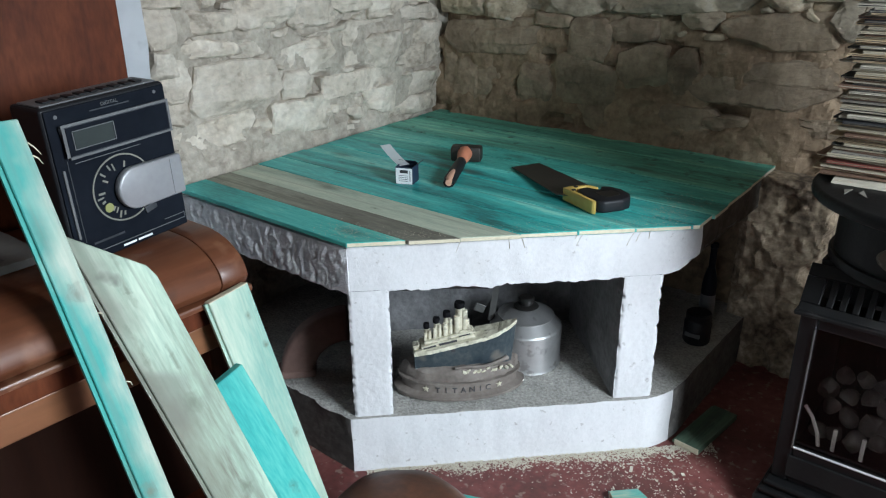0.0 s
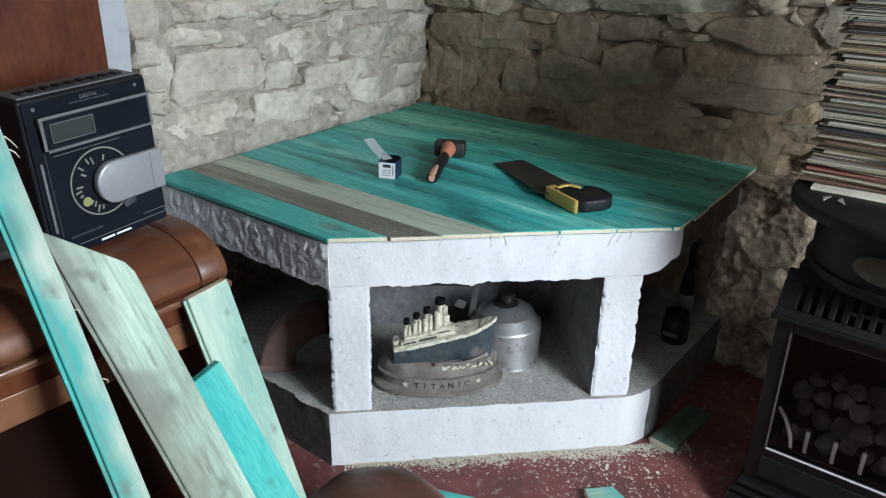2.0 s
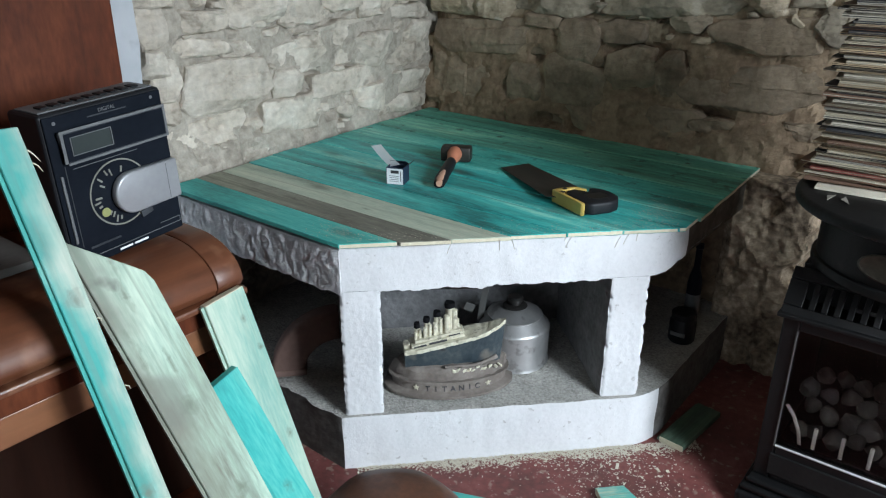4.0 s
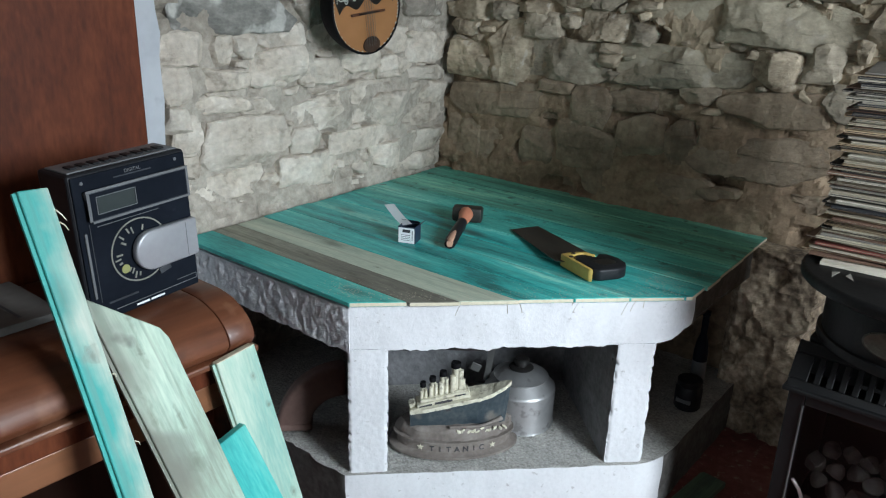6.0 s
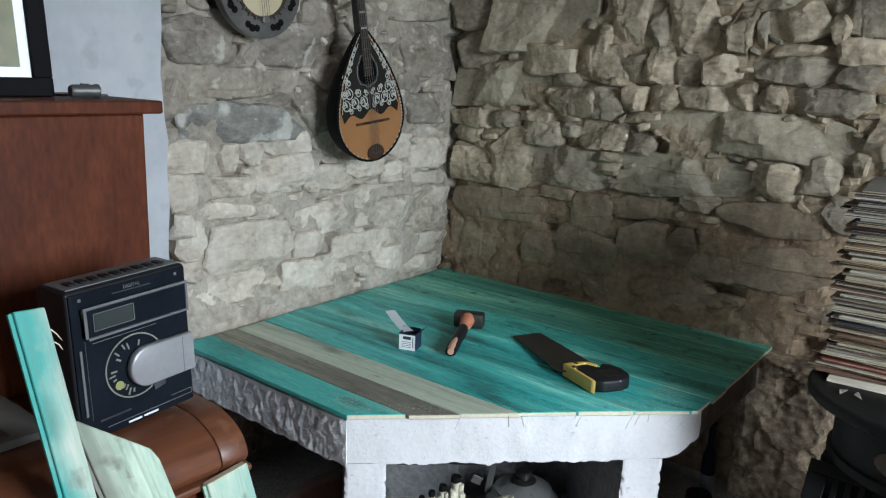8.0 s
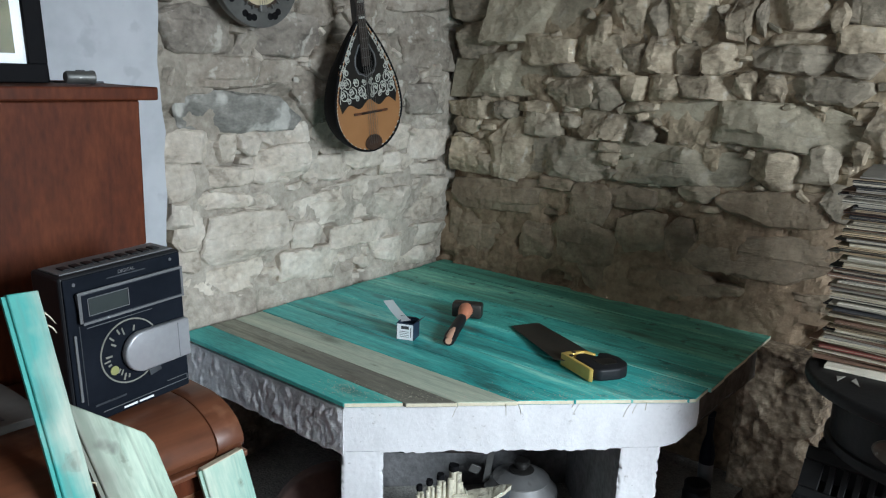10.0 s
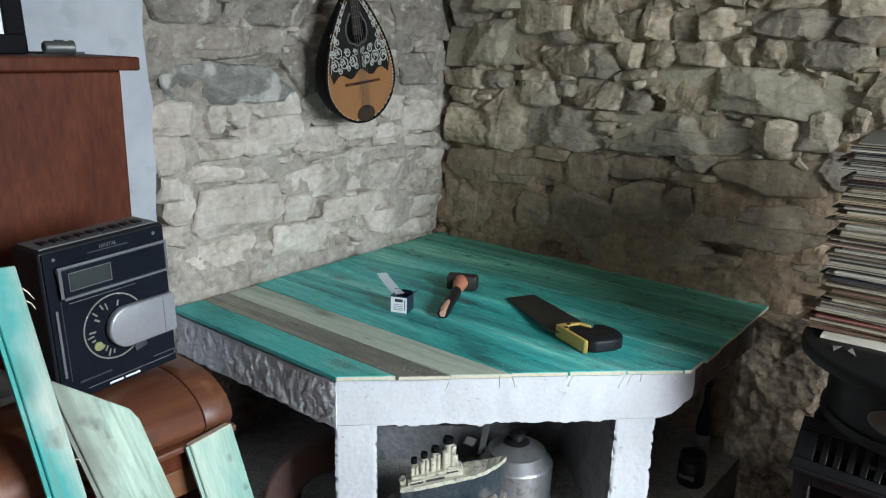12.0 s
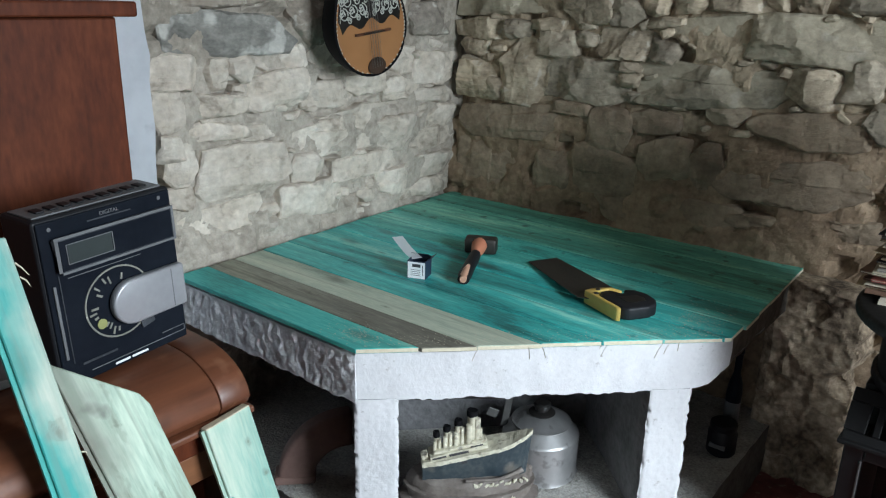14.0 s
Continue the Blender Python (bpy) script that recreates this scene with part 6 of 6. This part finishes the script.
for i in range(36):
    r = coals.uniform(0.018, 0.028)
    b = bmesh.new()
    bmesh.ops.create_icosphere(b, subdivisions=2, radius=r)
    roughen(b, 34, 0.011, i * 3.1)
    row = i % 4
    spart("coal", moved(b, pose(1.695 + (i // 4) * 0.043 + 0.02 * (row % 2) + coals.uniform(-0.006, 0.006), SF + 0.08 + 0.036 * row, 0.212 + 0.034 * row + coals.uniform(-0.008, 0.012), 0, 0, coals.uniform(0, 360))), COAL, "grey ceramic coal", True)
for i in range(7):
    x = 1.685 + i * 0.06
    dx = 0.045 if i == 0 else 0.0
    spart("basket_bar", tube([(x, SF + 0.030, 0.192), (x - dx * 0.1, SF + 0.022, 0.225), (x - dx * 0.5, SF + 0.024, 0.255)] if i else [(1.715, SF + 0.028, 0.192), (1.708, SF + 0.026, 0.230), (1.690, SF + 0.026, 0.270), (1.672, SF + 0.026, 0.292)], 0.0045, 8), PALE_STEEL, "thin steel basket bar", True)
spart("basket_rail", box(1.668, 2.082, SF + 0.012, SF + 0.02, 0.192, 0.200, 0.002), CAST_IRON)
# sloping vent panel with real slots
VP = Matrix.Translation((0, SF - 0.012, 0.532)) @ pose(0, 0, 0, -34, 0, 0)        # local z runs up the slope
for a in ((1.622, 2.128, 0, 0.030), (1.622, 2.128, 0.092, 0.122)):
    spart("vent_rail", moved(box(a[0], a[1], 0, 0.012, a[2], a[3], 0.003), VP), CAST_IRON)
NS = 17
for i in range(NS + 1):
    x0 = 1.622 if i == 0 else 1.662 + (i - 1) * 0.0262 + 0.013
    x1 = 2.128 if i == NS else 1.662 + i * 0.0262
    spart("vent_bar", moved(box(x0, x1, 0.0005, 0.0115, 0.0302, 0.0918, 0.0015, 1), VP), CAST_IRON)
    if 3 < i < NS - 4:
        spart("vent_bridge", moved(box(x1, x1 + 0.013, 0.001, 0.011, 0.052 + 0.0016 * (i - 4), 0.060 + 0.0016 * (i - 4)), VP), CAST_IRON)
spart("vent_lip", box(1.618, 2.132, SF - 0.016, SF + 0.02, 0.5305, 0.5415, 0.003), CAST_IRON)
spart("collar_box", box(1.635, 2.115, SF + 0.085, -0.34, 0.5425, 0.634, 0.003), CAST_IRON)


def ellipse(cx, cy, rx, ry, k=56):
    return [(cx + rx * math.cos(2 * math.pi * i / k), cy + ry * math.sin(2 * math.pi * i / k)) for i in range(k)]


spart("drum", prism(ellipse(SX, -0.560, 0.238, 0.215), 0.6345, 0.792, 0.006, 2), CAST_IRON, "rounded upper casing", True)
spart("drum_foot", prism(ellipse(SX, -0.560, 0.247, 0.222), 0.6346, 0.658, 0.005, 2), CAST_IRON, "", True)
spart("top_plate", prism(ellipse(SX, -0.625, 0.290, 0.255, 72), 0.7925, 0.8195, 0.009, 3), CAST_IRON, "thick oval top plate", True)
bd = moved(stack_ovals([(0.062, 0.030, 0), (0.062, 0.030, 0.004), (0.057, 0.026, 0.006), (0.055, 0.024, 0.005), (0.01, 0.004, 0.0055)], 36), pose(1.815, -0.770, 0.706, 90, 0, -11))
spart("badge", bd, BADGE, "dull bronze oval badge", True)

rl = random.Random(21)
SLEEVES = [material("sleeve_" + nme, cols, 0.75, 0, 14, (1, 1, 1), 0.05, 60, 0.25) for nme, cols in (
    ("cream", [(0.28, 0.24, 0.17), (0.40, 0.35, 0.26)]), ("white", [(0.38, 0.34, 0.27), (0.52, 0.48, 0.39)]), ("brown", [(0.13, 0.07, 0.045), (0.20, 0.11, 0.07)]),
    ("black", [(0.015, 0.015, 0.017), (0.03, 0.03, 0.033)]), ("tan", [(0.30, 0.22, 0.13), (0.40, 0.30, 0.19)]), ("grey", [(0.16, 0.145, 0.12), (0.25, 0.23, 0.195)]),
    ("blue", [(0.06, 0.08, 0.11), (0.11, 0.13, 0.17)]), ("red", [(0.20, 0.05, 0.04), (0.28, 0.08, 0.06)]))]
z = 0.8205
paper = thing("newspaper", pose(1.775, -0.52, z, 0, 0, 4), "crumpled white paper under the records", "paper")
part("sheet", roughen(diced(box(-0.155, 0.155, -0.160, 0.150, 0, 0.006), 5), 18, 0.004), SLEEVES[1], paper)
z += 0.011
i = 0
while z < 1.225:
    th = rl.choice((0.003, 0.0035, 0.004, 0.005, 0.006))
    k = rl.choices(range(8), (6, 5, 5, 4, 5, 2, 0.3, 0.6))[0]
    if z > 1.09:
        k = rl.choices(range(8), (3, 3, 5, 7, 4, 2, 0.2, 0.1))[0]
    ob = thing("record_sleeve", pose(1.772 + rl.gauss(0, 0.006) - 0.030 * max(0.0, 0.90 - z) / 0.07, -0.496 + rl.gauss(0, 0.006), z, 0, 0, rl.gauss(2, 3.0)), ("worn %s cardboard record sleeve in a tall stack" % ("cream", "white", "brown", "black", "tan", "grey", "blue", "dark red")[k]), "record", "records stacked on the stove")
    hw = 0.1575
    part("cover", box(-hw, hw, -hw, hw, th * 0.68, th - 0.0002), SLEEVES[k], ob)
    part("cover", box(-hw, hw, -hw + rl.uniform(-0.001, 0.002), hw, 0, th * 0.32), SLEEVES[k], ob)
    part("inner_sleeve", box(-hw + 0.002, hw - 0.002, -hw + rl.uniform(0.0005, 0.004), hw - 0.002, th * 0.33, th * 0.67), SLEEVES[rl.choice((1, 0, 3))], ob)
    z += th + rl.uniform(0.0001, 0.0011)
    i += 1
tp = thing("record_sleeve", pose(1.775, -0.49, z + 0.001, 0, 0, 7), "bent pale record sleeve on top of the stack", "record", "records stacked on the stove")
b = diced(box(-0.157, 0.157, -0.157, 0.157, 0, 0.003), 7)
for v in b.verts:
    v.co.z += 0.030 * max(0.0, (v.co.x + v.co.y + 0.14) / 0.45) ** 1.5 * max(0.0, math.sin((v.co.x + 0.157) / 0.314 * math.pi)) ** 0.5
part("cover", b, SLEEVES[5], tp, "", True)


for x, y, a, ln in ((1.672, -0.738, 70, 0.024), (1.703, -0.741, 120, 0.030)):
    sc = thing("paper_scrap", pose(x, y, 0.8200, 0, 0, a), "small torn white paper scrap on the stove top", "paper")
    b = prism([(-ln / 2, -0.004), (ln / 2, -0.006), (ln * 0.1, 0.007)], 0.0, 0.0012)
    for v in b.verts:
        v.co.z += 0.006 * (v.co.x / ln + 0.5)
    part("sheet", b, SLEEVES[5], sc)


# ---------- stones of the walls ----------
def stone_mesh(w, h, depth, rng, sharp, rounded):
    """A split stone seen from its face: an irregular outline, several flat breaks, ledges along the bedding.
    Local x along the wall, y up, z out of it. sharp: how crisp its breaks are; rounded: a worn field stone."""
    nu = max(8, min(84, int(w / 0.0050)))
    nv = max(8, min(44, int(h / 0.0050)))
    seed = Vector((rng.uniform(0, 99), rng.uniform(0, 99), rng.uniform(0, 99)))
    # outline: four slightly turned sides and up to four struck corners, as half planes n . p <= c
    sides = []
    for ax in (0, 90, 180, 270):
        a = radians(ax + rng.uniform(-8, 8) * (0.9 if ax % 180 == 90 else 2.6))
        sides.append((math.cos(a), math.sin(a), (w if ax % 180 == 0 else h) / 2 * rng.uniform(0.95, 1.03)))
    for sx, sy in ((1, 1), (1, -1), (-1, 1), (-1, -1)):
        if rng.random() < 0.85:
            a = math.atan2(sy / h, sx / w) + radians(rng.uniform(-26, 26))
            reach = abs(math.cos(a)) * w / 2 + abs(math.sin(a)) * h / 2
            sides.append((math.cos(a), math.sin(a), reach * rng.uniform(0.60, 0.95)))
    slopes = [(rng.choice((0.6, 1.5, 3.0, 5.0, 6.0)) * sharp, rng.uniform(0.45, 0.95)) for _ in sides]
    # breaks: planes of which the lowest shows
    size = min(w, h * 2.0)
    planes = [(rng.uniform(-0.22, 0.22) * sharp, rng.uniform(-0.34, 0.30) * sharp, depth)]
    for _ in range(rng.choice((2, 3, 4)) if sharp > 0.6 else 1):
        a = rng.uniform(0, 6.283)
        tilt = rng.uniform(0.30, 1.15) * sharp
        planes.append((tilt * math.cos(a), tilt * math.sin(a), depth + tilt * size * rng.uniform(0.02, 0.26)))
    ledges = []
    for _ in range(0 if sharp < 0.5 else rng.choice((1, 2, 3)) if h > 0.05 else rng.choice((0, 1))):
        ledges.append((rng.uniform(-0.10, 0.10), rng.uniform(-0.42, 0.42) * h, rng.uniform(0.002, 0.006) * rng.choice((-1, 1)), rng.uniform(-0.4, 0.3) * w, rng.uniform(0.3, 0.9) * w))
    na_ = min(1.0, size / 0.09)
    verts, faces = [], []
    for j in range(nv + 1):
        for i in range(nu + 1):
            s, t = -1 + 2 * i / nu, -1 + 2 * j / nv
            e = max(abs(s), abs(t))
            dx, dy = (s / e * w / 2, t / e * h / 2) if e > 1e-6 else (w / 2, 0.0)
            k = min(c / (nx * dx + ny * dy) for nx, ny, c in sides if nx * dx + ny * dy > 1e-6)
            if rounded:
                ca, sa = abs(s / e) if e > 1e-6 else 1.0, abs(t / e) if e > 1e-6 else 0.0
                k = min(k, 1.06 / (ca ** 3.2 + sa ** 3.2) ** (1 / 3.2))
            x, y = dx * e * k, dy * e * k
            q = Vector((x * 12, y * 12, 0)) + seed
            x += 0.0040 * na_ * noise.noise(q * 1.6) + na_ * 0.0022 * noise.noise(q * 5)
            y += 0.0040 * na_ * noise.noise(q * 1.6 + Vector((9, 4, 2))) + na_ * 0.0022 * noise.noise(q * 5 + Vector((1, 7, 3)))
            xx = x + na_ * (0.011 * noise.noise(q * 1.5 + Vector((2, 8, 4))) + 0.005 * noise.noise(q * 4 + Vector((6, 1, 9))))
            yy = y + na_ * (0.011 * noise.noise(q * 1.5 + Vector((7, 3, 1))) + 0.005 * noise.noise(q * 4 + Vector((4, 4, 2))))
            d = min(c - a * xx - b_ * yy for a, b_, c in planes)
            for (nx, ny, c), (sl_, b0) in zip(sides, slopes):
                d = min(d, depth * b0 + sl_ * max(0.0, c - nx * xx - ny * yy))
            if rounded:
                d = min(d, depth * (0.25 + 0.95 * math.sqrt(max(0.0, 1 - e ** 3))))
            for a, c, hgt, x0, ln in ledges:
                dd = y - a * x - c + 0.004 * noise.noise(q * 2.1)
                if abs(x - x0) < ln / 2:
                    d += hgt * max(-0.5, min(0.5, dd / 0.003))
            d -= 0.012 * sharp * na_ * max(0.0, 0.5 - 2.2 * abs(noise.noise(q * 0.62 + Vector((5, 5, 5))))) * 0.8
            d += 0.0022 * na_ * noise.noise(q * 1.1) + na_ * 0.0028 * noise.noise(q * 3.1) + 0.0015 * noise.noise(q * 8)
            verts.append((x, y, max(d, 0.002) - (0.006 if e > 0.999 else 0.0)))
    for j in range(nv):
        for i in range(nu):
            a = j * (nu + 1) + i
            faces.append((a, a + 1, a + nu + 2, a + nu + 1))
    rim = [i for i in range(nu + 1)] + [(j + 1) * (nu + 1) - 1 for j in range(1, nv + 1)] + [nv * (nu + 1) + i for i in range(nu - 1, -1, -1)] + [j * (nu + 1) for j in range(nv - 1, 0, -1)]
    base = len(verts)
    for r in rim:
        x, y, z_ = verts[r]
        verts.append((x * 0.98, y * 0.98, -0.04))
    k_ = len(rim)
    for i in range(k_):
        faces.append((rim[i], base + i, base + (i + 1) % k_, rim[(i + 1) % k_]))
    me_ = bpy.data.meshes.new("stone")
    me_.from_pydata(verts, [], faces)
    me_.polygons.foreach_set("use_smooth", [True] * len(me_.polygons))
    me_.set_sharp_from_angle(angle=radians(28))
    return me_


NORTH = Matrix(((1, 0, 0, 0), (0, 0, -1, 0), (0, 1, 0, 0), (0, 0, 0, 1)))        # u along x, up, out along -y
WEST = Matrix(((0, 0, 1, 0), (1, 0, 0, 0), (0, 1, 0, 0), (0, 0, 0, 1)))          # u along y, up, out along +x
rs_ = random.Random(17)
taken = {"n": [], "w": []}


def lay(wall, frame_m, u, zc, w, h, mat, depth, tilt=0.0, out=0.0, sharp=1.0, rounded=False):
    me_ = stone_mesh(w, h, depth, rs_, sharp, rounded)
    me_.materials.append(mat)
    ob = new("stone", me_)
    ob.parent = wall
    ob.matrix_local = wall.matrix_world.inverted() @ frame_m @ pose(u, zc, out, 0, 0, tilt)


def course_north(*stones):
    """Stones of the east-west wall: along, height, width, height of the stone."""
    for u, zc, w, h in stones:
        low = zc < 1.05
        mat = STONE_BROWN if low else STONE_BLUE if w > 0.3 and h > 0.1 else rs_.choice((STONE_GREY, STONE_GREY, STONE_GREY2))
        if low:
            lay(wall_north, NORTH, u, zc, w * 1.06, h * 1.08, mat, rs_.uniform(0.022, 0.032), rs_.uniform(-3, 3), sharp=0.5, rounded=w < 0.3)
        else:
            lay(wall_north, NORTH, u, zc, w * 1.17, h * 1.20, mat, rs_.uniform(0.026, 0.050), rs_.uniform(-3, 3))
        taken["n"].append((u, zc, w, h))


def course_west(*stones):
    """Limewashed stones of the north-south wall, nearly flush with their mortar."""
    for u, zc, w, h in stones:
        # low stones take the brighter copy, for light that grows downwards
        mat = STONE_SLATE if w > 0.43 else rs_.choice((STONE_PALE, STONE_PALE2)) if zc > 1.3 else STONE_LIME_LIT
        lay(wall_west, WEST, u, zc, w * 1.05, h * 1.08, mat, rs_.uniform(0.016, 0.036), rs_.uniform(-4, 4), sharp=0.75)
        taken["w"].append((u, zc, w, h))


course_north((0.11, 1.67, 0.19, 0.11), (0.41, 1.64, 0.38, 0.19), (0.67, 1.58, 0.05, 0.10), (0.74, 1.63, 0.15, 0.17), (0.85, 1.61, 0.09, 0.14), (0.96, 1.62, 0.16, 0.17),
             (1.13, 1.60, 0.07, 0.12), (1.19, 1.60, 0.03, 0.10), (1.29, 1.62, 0.17, 0.10), (1.25, 1.68, 0.22, 0.04), (1.40, 1.61, 0.05, 0.09), (1.29, 1.54, 0.13, 0.03),
             (1.46, 1.63, 0.11, 0.10), (1.47, 1.53, 0.12, 0.07))
course_north((0.15, 1.54, 0.16, 0.13), (0.43, 1.50, 0.23, 0.09), (0.66, 1.49, 0.19, 0.11), (0.79, 1.48, 0.09, 0.08), (0.88, 1.49, 0.10, 0.10), (0.98, 1.48, 0.08, 0.10),
             (1.08, 1.48, 0.11, 0.08), (1.30, 1.48, 0.23, 0.07), (1.47, 1.47, 0.11, 0.06))
course_north((0.24, 1.40, 0.39, 0.15), (0.15, 1.28, 0.23, 0.07), (0.29, 1.28, 0.09, 0.06), (0.40, 1.30, 0.12, 0.04), (0.53, 1.43, 0.10, 0.04), (0.56, 1.36, 0.16, 0.10),
             (0.70, 1.36, 0.12, 0.10), (0.80, 1.38, 0.08, 0.07), (0.91, 1.39, 0.11, 0.07), (1.05, 1.39, 0.17, 0.07), (1.16, 1.40, 0.07, 0.07), (1.24, 1.40, 0.07, 0.07),
             (1.39, 1.40, 0.22, 0.07), (0.83, 1.32, 0.11, 0.03))
course_north((0.12, 1.10, 0.16, 0.12), (0.21, 1.07, 0.08, 0.07), (0.32, 1.14, 0.17, 0.20), (0.55, 1.12, 0.28, 0.14), (0.45, 1.24, 0.12, 0.08), (0.71, 1.25, 0.19, 0.09),
             (0.83, 1.24, 0.08, 0.07), (1.19, 1.29, 0.62, 0.11), (1.55, 1.30, 0.07, 0.11), (0.10, 1.22, 0.11, 0.06))
course_north((0.71, 1.18, 0.09, 0.03), (0.72, 1.14, 0.07, 0.04), (0.99, 1.14, 0.42, 0.13), (1.28, 1.16, 0.13, 0.10), (1.39, 1.19, 0.11, 0.10), (1.50, 1.23, 0.04, 0.06))
course_north((0.33, 0.97, 0.53, 0.14), (0.52, 1.03, 0.15, 0.05), (0.67, 0.97, 0.16, 0.15), (0.82, 1.02, 0.18, 0.08), (1.05, 1.06, 0.12, 0.05), (1.28, 1.04, 0.31, 0.10))
course_north((0.17, 0.79, 0.28, 0.24), (0.46, 0.80, 0.14, 0.15), (0.66, 0.84, 0.24, 0.17), (0.87, 0.90, 0.18, 0.15), (1.01, 0.90, 0.11, 0.15), (1.24, 0.88, 0.45, 0.13))
course_north((0.76, 0.71, 0.33, 0.09), (1.03, 0.74, 0.21, 0.10), (1.26, 0.75, 0.32, 0.06), (1.46, 0.78, 0.17, 0.06))
course_west((-1.15, 1.51, 0.21, 0.13), (-0.83, 1.51, 0.29, 0.13), (-1.00, 1.39, 0.41, 0.09), (-0.99, 1.27, 0.44, 0.11), (-1.18, 1.18, 0.15, 0.09), (-1.06, 1.17, 0.09, 0.09),
            (-0.98, 1.18, 0.08, 0.08), (-0.79, 1.20, 0.10, 0.08))
course_west((-0.85, 1.11, 0.21, 0.11), (-1.06, 1.08, 0.24, 0.06), (-1.22, 1.08, 0.10, 0.11), (-0.64, 1.08, 0.23, 0.08), (-1.07, 1.01, 0.20, 0.05), (-0.93, 0.99, 0.13, 0.05),
            (-0.62, 0.95, 0.36, 0.13), (-0.54, 1.02, 0.41, 0.02))
course_west((-0.98, 0.89, 0.30, 0.15), (-1.19, 0.93, 0.09, 0.12), (-1.22, 0.98, 0.08, 0.07), (-0.75, 0.86, 0.14, 0.09), (-0.48, 0.82, 0.31, 0.09), (-0.74, 0.75, 0.26, 0.12),
            (-1.07, 0.76, 0.29, 0.08))
course_west((-0.33, 0.92, 0.21, 0.12), (-0.08, 0.96, 0.15, 0.08), (-0.14, 0.88, 0.27, 0.08), (-0.14, 0.78, 0.27, 0.08), (-0.18, 0.70, 0.30, 0.06), (-0.33, 0.75, 0.18, 0.10))
course_west((-0.16, 1.52, 0.27, 0.18), (-0.22, 1.66, 0.37, 0.09), (-0.26, 1.40, 0.11, 0.08), (-0.09, 1.40, 0.16, 0.08), (-0.32, 1.33, 0.12, 0.10), (-0.15, 1.31, 0.23, 0.11),
            (-0.12, 1.14, 0.22, 0.12), (-0.14, 1.04, 0.26, 0.05), (-0.31, 1.08, 0.19, 0.08), (-0.41, 1.45, 0.17, 0.16), (-0.50, 1.60, 0.16, 0.13), (-0.69, 1.31, 0.20, 0.15),
            (-0.70, 1.60, 0.17, 0.10), (-0.65, 1.43, 0.20, 0.11), (-0.60, 1.18, 0.24, 0.12), (-0.49, 1.11, 0.17, 0.08))


def fill(wall, key, frame_m, u0, u1, z0, z1, tries, sizes, mats, dep, turn=9, gap=0.93):
    """Pinning stones in what is left between the large ones."""
    for _ in range(tries):
        w = rs_.uniform(*sizes)
        h = w * rs_.uniform(0.3, 0.8)
        u, zc = rs_.uniform(u0 + w / 2, u1 - w / 2), rs_.uniform(z0 + h / 2, z1 - h / 2)
        if any(abs(u - a) < (w + c) / 2 * gap and abs(zc - b_) < (h + d_) / 2 * gap for a, b_, c, d_ in taken[key]):
            continue
        taken[key].append((u, zc, w, h))
        lay(wall, frame_m, u, zc, w, h, rs_.choice(mats), rs_.uniform(*dep), rs_.uniform(-turn, turn), sharp=0.5 if zc < 1.0 and key == "n" else 1.0)


for sz, n_ in (((0.10, 0.22), 500), ((0.05, 0.10), 900), ((0.03, 0.055), 240)):
    fill(wall_north, "n", NORTH, 0.03, 1.75, 1.0, 1.95, n_, sz, (STONE_GREY, STONE_GREY2), (0.012, 0.034))
    fill(wall_north, "n", NORTH, 0.03, 1.70, 0.0, 1.0, n_ // 6, sz, (STONE_BROWN,), (0.010, 0.018))
    fill(wall_west, "w", WEST, -1.27, -0.05, 0.66, 1.25, n_ // 4, sz, (STONE_LIME_LIT,), (0.010, 0.022))
    fill(wall_west, "w", WEST, -1.27, -0.05, 1.25, 1.95, n_ // 4, sz, (STONE_PALE,), (0.010, 0.022))
fill(wall_north, "n", NORTH, 0.03, 1.55, 1.05, 1.80, 220, (0.028, 0.055), (STONE_GREY, STONE_GREY2, STONE_BLUE), (0.020, 0.040), 40, 0.80)
fill(wall_west, "w", WEST, -1.27, -0.05, 0.70, 1.80, 120, (0.028, 0.055), (STONE_LIME_LIT,), (0.016, 0.030), 40, 0.80)

# ragged pier: dark stones sunk in webs of smeared, crumbling mortar beside the bench
def crumble(u, z):
    p = Vector((u * 9 + 0.25 * noise.noise(Vector((u, z, 1)) * 16), z * 7.5 + 0.25 * noise.noise(Vector((u, z, 6)) * 16), 4.0))
    near = noise.voronoi(p)[0]
    web = max(0.0, 1 - (near[1] - near[0]) / 0.32)
    q = Vector((u, z, 2.0))
    d = 0.010 * web * web + 0.012 * noise.noise(q * 9) + 0.005 * noise.noise(q * 22) + 0.004 * noise.noise(q * 48)
    ragged = 0.255 + 0.05 * noise.noise(Vector((0, z * 9, 3))) + 0.02 * noise.noise(Vector((0, z * 30, 5)))
    return d - 0.085 * max(0.0, min(1.0, (u - ragged) / 0.02)) - 0.02 * max(0.0, 1 - u / 0.03)


pier = rough_wall("wall_pier", 0, 0.36, 0.64, "x", MORTAR_PIER, 0.003, "ragged stone pier with crumbling mortar beside the bench", crumble, 0.006)
pier.matrix_world = pose(1.275, -0.105, 0)
